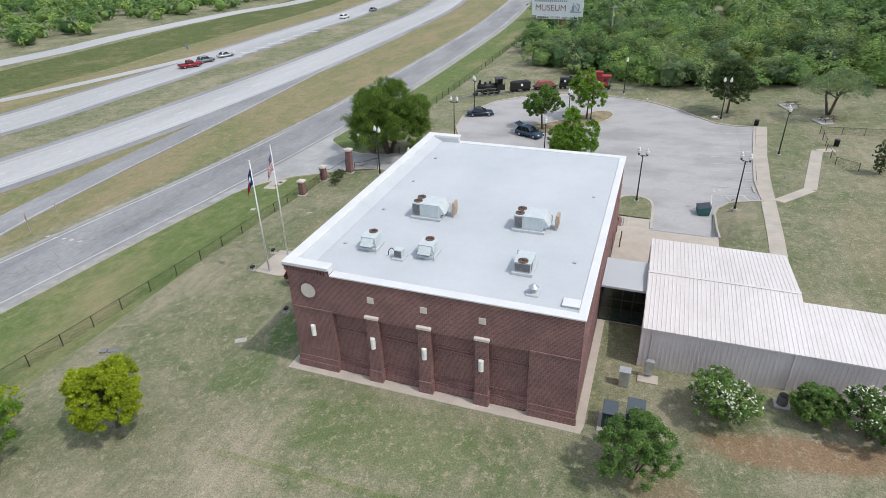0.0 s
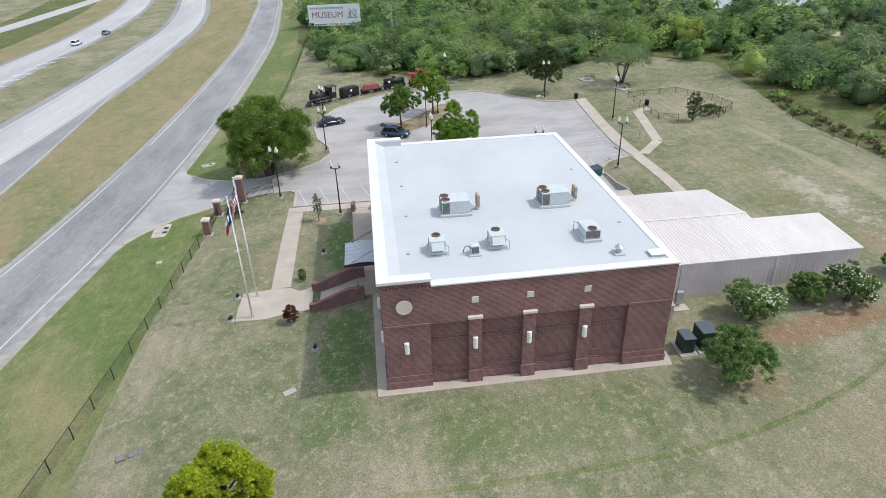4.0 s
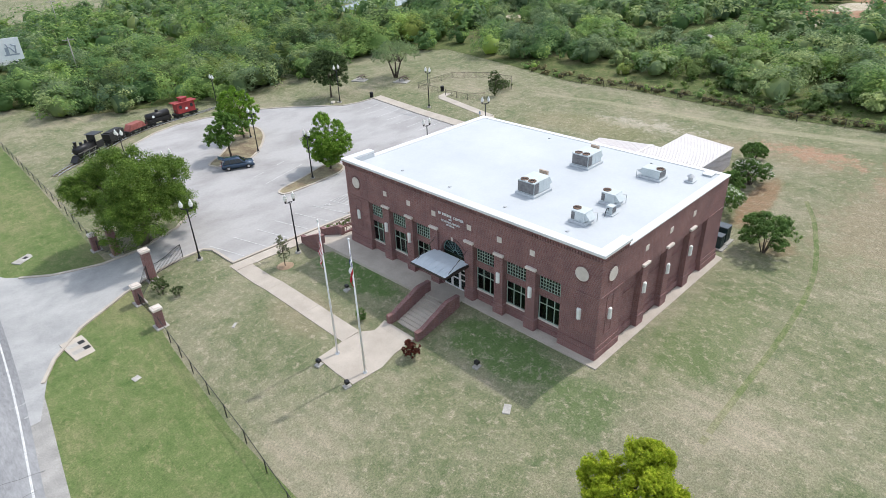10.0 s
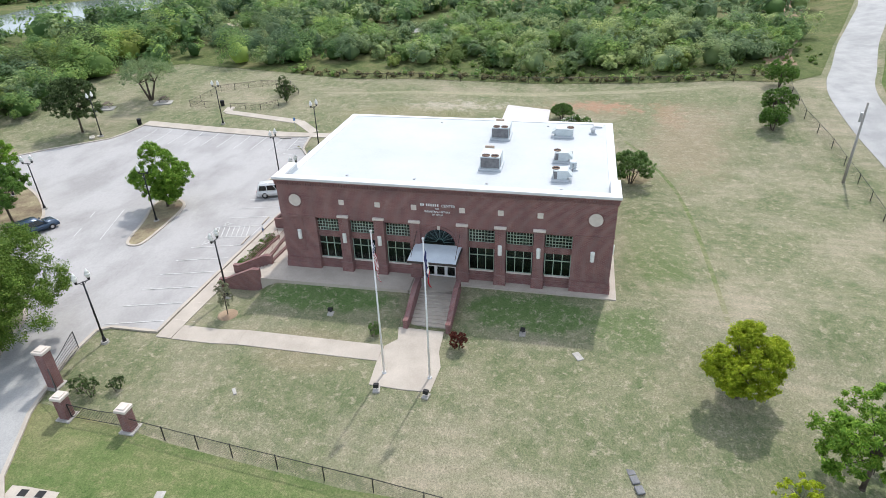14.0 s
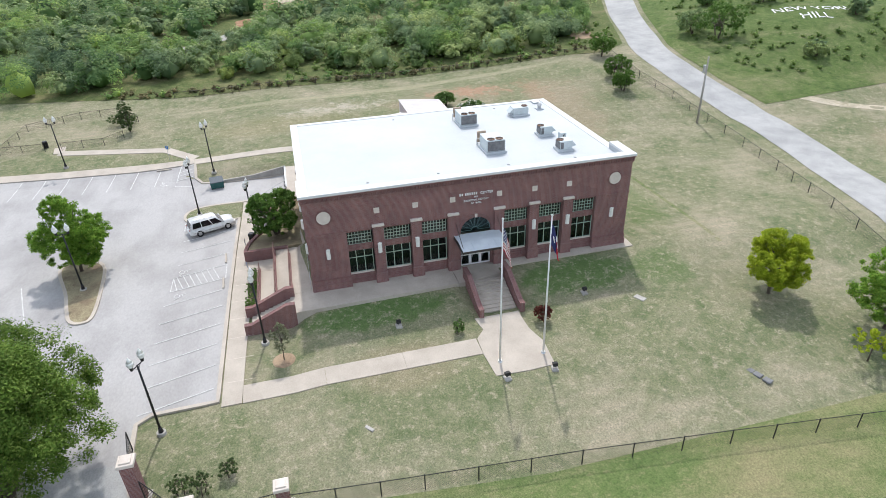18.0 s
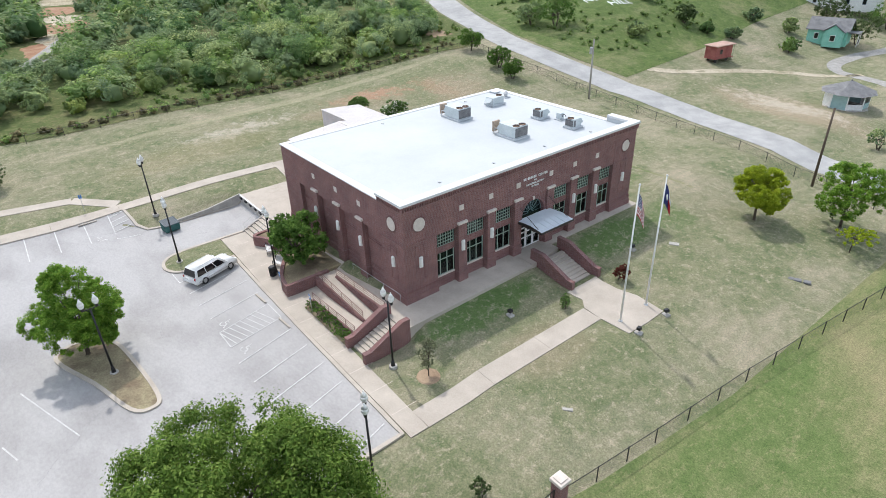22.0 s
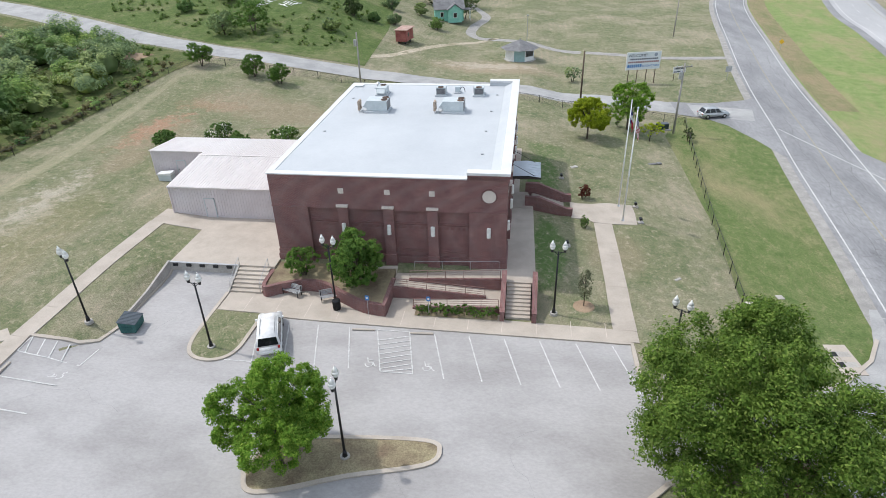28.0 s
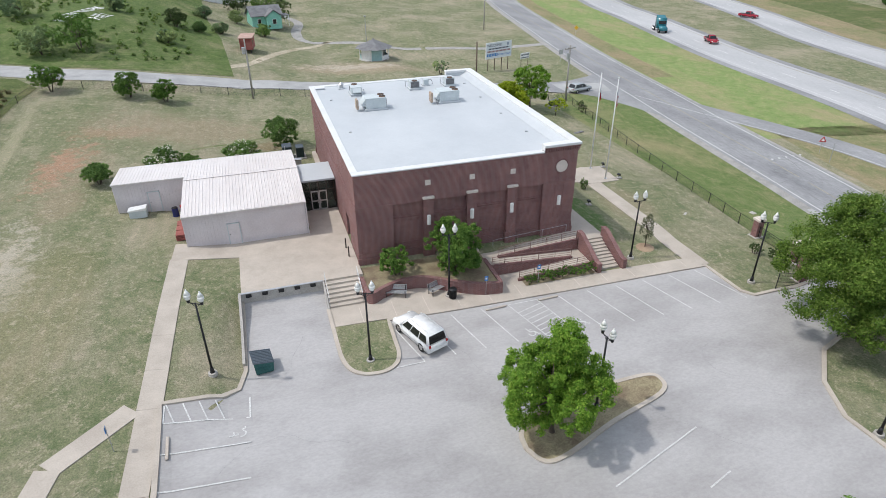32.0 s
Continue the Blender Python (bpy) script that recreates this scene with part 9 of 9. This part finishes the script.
make_tree("tree", spot(-37.6, 16.2), 76, 0.9, 0.5, L_OAK, "tiny sapling by the corner tree", 0.2, 0.03, 8, 40, 0.1, 0.4, 1, 0.5)
for i, (x, y, h, r, lf) in enumerate(((31.6, -16.6, 7.2, 4.9, L_OAK), (37.5, -15.5, 4.6, 3.4, L_SCRUB), (17.8, -42, 3.9, 2.6, L_CEDAR), (18.6, -26.5, 2.6, 2.2, L_SCRUB), (5.5, -64.5, 3.2, 2.2, L_SCRUB), (-5.4, -73.5, 7.5, 4.6, L_CEDAR), (45, -36, 4.0, 3.4, L_SCRUB), (29, -44, 3.0, 2.2, L_SCRUB), (13.2, -43.5, 2.4, 1.6, L_SCRUB2), (9.0, -46.5, 2.6, 2.0, L_SCRUB), (-0.6, -52.5, 3.0, 2.2, L_SCRUB2),
                                    (26, -80, 8, 5, L_OAK), (5, -84, 7, 4, L_CEDAR), (40, -75, 6, 4, L_OAK), (-4, -95, 7, 5, L_OAK), (62, -45, 6, 4, L_SCRUB2), (80, -55, 6, 4.5, L_OAK), (13, -62, 3, 2.4, L_SCRUB), (52, -28, 2.4, 2.0, L_SCRUB2))):
    make_tree("tree", spot(x, y), 80 + i, h, r, lf, "scrubby tree on the weedy hillside" if h > 4 else "scrub bush on the weedy hillside", h * 0.1, 0.14, 80, 66, 0.19, h * 0.48, 2, 0.4, "tree", "hillside trees", -0.85)

# ---- scrub woodland ----
def inside(poly, x, y):
    c = False
    j = len(poly) - 1
    for i in range(len(poly)):
        (xi, yi), (xj, yj) = poly[i], poly[j]
        if (yi > y) != (yj > y) and x < (xj - xi) * (y - yi) / (yj - yi) + xi:
            c = not c
        j = i
    return c


def lump_template():
    """A rounded block of 24 quads, for the dense heart of a bush."""
    b = bmesh.new()
    bmesh.ops.create_cube(b, size=1.0)
    bmesh.ops.subdivide_edges(b, edges=b.edges[:], cuts=1, use_grid_fill=True)
    b.verts.ensure_lookup_table()
    v = np.array([w.co.normalized()[:] for w in b.verts])
    f = np.array([[w.index for w in q.verts] for q in b.faces])
    b.free()
    return v, f


LUMP_V, LUMP_F = lump_template()


def woods(name, poly, spacing, hmin, hmax, leaf, seed, label, per=26, size=0.34, gap=0.12, keep_off=(), n=20):
    """A stretch of scrub: hundreds of leafy crowns, too many to count, as one mesh. Each crown has a dense heart and leafy clumps round it."""
    rng = np.random.default_rng(seed)
    x0, x1 = min(p[0] for p in poly), max(p[0] for p in poly)
    y0, y1 = min(p[1] for p in poly), max(p[1] for p in poly)
    cs, rs, ax, hearts = [], [], [], []
    x = x0
    while x < x1:
        y = y0
        while y < y1:
            px, py = x + rng.normal() * spacing * 0.35, y + rng.normal() * spacing * 0.35
            y += spacing
            if not inside(poly, px, py):
                continue
            if noise.noise(Vector((px * 0.035, py * 0.035, seed))) < -0.32 + gap:
                continue
            if any((px - a) ** 2 + (py - c) ** 2 < r * r for a, c, r in keep_off):
                continue
            h = hmin + (hmax - hmin) * rng.random() ** 1.3
            r = h * (0.66 + 0.28 * rng.random())
            z = land(px, py)
            mid = np.array((px, py, z + h * 0.42))
            tall = h * 0.58
            hearts.append((*(mid - np.array((0, 0, 0.1 * h))), r * 0.42, tall * 0.55))
            for k in range(n):
                d = rng.normal(size=3)
                d /= np.linalg.norm(d)
                d[2] = d[2] if d[2] > -0.45 else -d[2]
                q = (0.66 + 0.3 * rng.random()) * (1 + 0.3 * noise.noise(Vector((d[0] * 2.2 + px, d[1] * 2.2 + py, d[2] * 2.2))))
                cs.append(mid + d * np.array((r, r, tall)) * q)
                rs.append(r * (0.17 + 0.12 * rng.random()))
                ax.append((d[0] * 0.75, d[1] * 0.75, d[2] + 0.25))
        x += spacing
    v, f = leaf_quads(rng, np.array(cs), np.array(rs), per, size, 0.8, 0.3, ax)
    hearts = np.array(hearts)
    hv = hearts[:, None, :3] + LUMP_V[None] * hearts[:, None, [3, 3, 4]] * (1 + 0.15 * rng.normal(size=(len(hearts), len(LUMP_V), 1)).clip(-1.5, 1))
    hf = LUMP_F[None] + (len(v) + len(LUMP_V) * np.arange(len(hearts)))[:, None, None]
    return tagged(raw_mesh(name, np.concatenate((v, hv.reshape(-1, 3))), np.concatenate((f, hf.reshape(-1, 4))), leaf), label, "scrub", "", "stuff")


EAST_NEAR = [(40.5, 2), (40.5, 20), (42, 34), (44, 46), (47, 58), (50, 72), (56, 84), (75, 90), (80, 60), (78, 20), (70, -8)]
EAST_FAR = [(78, -12), (80, 20), (82, 60), (76, 92), (90, 130), (130, 150), (260, 160), (270, -40), (120, -22)]
NORTH_EAST = [(50, 76), (47, 90), (46, 104), (47, 116), (58, 124), (72, 150), (100, 146), (110, 120), (88, 92), (76, 90)]
NORTH_NEAR = [(12, 126), (-2, 130), (-16, 134), (-28, 140), (-33, 150), (-36, 185), (10, 185), (50, 160), (66, 128), (46, 116), (34, 126)]
NORTH_FAR = [(-38, 187), (-50, 290), (250, 290), (260, 165), (130, 155), (92, 135), (62, 122), (52, 162), (12, 188)]
FENCE_BELT = [(35.2, 6), (36.6, 20), (38.2, 36), (39.4, 56), (40.5, 79), (42, 92), (45, 92), (43, 78), (41.6, 56), (40.2, 38), (38.8, 20), (38.2, 4)]
OFF = [(105, 190, 36), (84, 130, 6), (-30, 176, 8)] + [(cx, cy, 6.0 + 0.25 * k) for k, (cx, cy) in enumerate(CLEARING)] + [(cx + 8, cy - 2, 6.0) for cx, cy in CLEARING[2:]]
L_WEED = leafy("dry_weeds", (0.11, 0.105, 0.05), (0.18, 0.16, 0.085), (0.26, 0.22, 0.13), 0.2)
woods("scrub_woodland", EAST_NEAR, 6.4, 3.2, 5.6, L_SCRUB, 101, "grey-green mesquite scrub beyond the field fence", 44, 0.26, -0.15, OFF, 26)
woods("scrub_woodland", [(p[0] + 1.5, p[1] + 1.5) for p in EAST_NEAR], 8.4, 3.4, 6.4, L_SCRUB2, 102, "darker green thicket beyond the field fence", 44, 0.26, -0.1, OFF, 26)
woods("scrub_woodland", [(p[0] - 3.0, p[1] + 2.5) for p in EAST_NEAR], 11, 2.0, 4.0, L_SCRUB3, 121, "yellowish green bushes beyond the field fence", 40, 0.24, 0.0, OFF, 22)
woods("scrub_woodland", EAST_FAR, 9.0, 3.6, 6.6, L_SCRUB, 103, "far grey-green mesquite scrub", 14, 0.56, -0.15, OFF, 18)
woods("scrub_woodland", EAST_FAR, 12, 4.2, 7.4, L_SCRUB2, 104, "far darker green thicket", 14, 0.56, -0.05, OFF, 18)
woods("scrub_woodland", NORTH_EAST, 8.0, 3.2, 6.4, L_SCRUB, 131, "grey-green mesquite behind the pen", 44, 0.26, -0.15, OFF, 26)
woods("scrub_woodland", NORTH_EAST, 10.5, 3.6, 7.2, L_SCRUB2, 132, "darker green trees behind the pen", 44, 0.26, 0.0, OFF, 26)
woods("scrub_woodland", NORTH_NEAR, 7.4, 4.2, 8.2, L_SCRUB2, 105, "dense green woodland behind the display train", 44, 0.28, -0.3, OFF, 26)
woods("scrub_woodland", [(p[0], p[1] + 1) for p in NORTH_NEAR], 9.5, 4.2, 7.6, L_SCRUB, 106, "grey-green trees behind the display train", 44, 0.28, -0.1, OFF, 26)
woods("scrub_woodland", [(p[0] + 2, p[1] + 0.5) for p in NORTH_NEAR], 11.5, 4.0, 7.0, L_SCRUB3, 122, "yellowish green trees behind the display train", 44, 0.28, -0.1, OFF, 26)
woods("scrub_woodland", [(p[0] + 1, p[1] + 3) for p in NORTH_NEAR], 14, 5.4, 8.6, L_CEDAR, 123, "dark cedars behind the display train", 44, 0.28, 0.0, OFF, 26)
woods("scrub_woodland", NORTH_FAR, 10, 4.8, 9.0, L_SCRUB2, 107, "far dark woodland", 13, 0.62, -0.3, OFF, 18)
woods("scrub_woodland", NORTH_FAR, 14, 4.8, 9.0, L_SCRUB, 108, "far grey-green woodland", 13, 0.62, -0.1, OFF, 18)
woods("scrub_woodland", [(-196, -60), (-184, 100), (-178, 180), (-172, 260), (-260, 330), (-330, 100), (-300, -80)], 10.5, 4.0, 7.5, L_SCRUB2, 109, "tree belt west of the highway", 10, 0.72, -0.1, OFF, 16)
woods("scrub_woodland", [(-60, -150), (60, -128), (140, -110), (160, -200), (-100, -230)], 10.0, 5, 9, L_OAK, 110, "far tree line behind the church", 12, 0.6, -0.2, OFF, 16)
L_HILLWEED = leafy("green_weeds", (0.11, 0.19, 0.055), (0.19, 0.28, 0.085), (0.29, 0.36, 0.13), 0.42)
woods("hillside_weeds", [(14, -14), (30, -12), (44, -16), (72, -28), (70, -62), (40, -64), (16, -50)], 2.7, 0.4, 1.0, L_HILLWEED, 141, "clumps of dark green weeds on the hillside", 9, 0.17, -0.05, ((34, -33, 6), (31, -38, 7), (33, -42, 6)), 8)
woods("field_weeds", [(39.5, 2), (38.8, 20), (41, 40), (43, 62), (52, 60), (58, 30), (60, -6), (44, -4)], 2.6, 0.4, 1.2, L_HILLWEED, 142, "rank green weeds beyond the field fence", 9, 0.17, -0.2, (), 8)
woods("scrub_woodland", FENCE_BELT, 1.5, 0.45, 1.2, L_WEED, 111, "dry weeds along the field fence", 10, 0.15, -0.9, (), 10)
woods("scrub_woodland", FENCE_BELT, 2.8, 0.5, 2.0, L_SCRUB2, 112, "green weeds and saplings along the field fence", 14, 0.15, 0.05, (), 10)
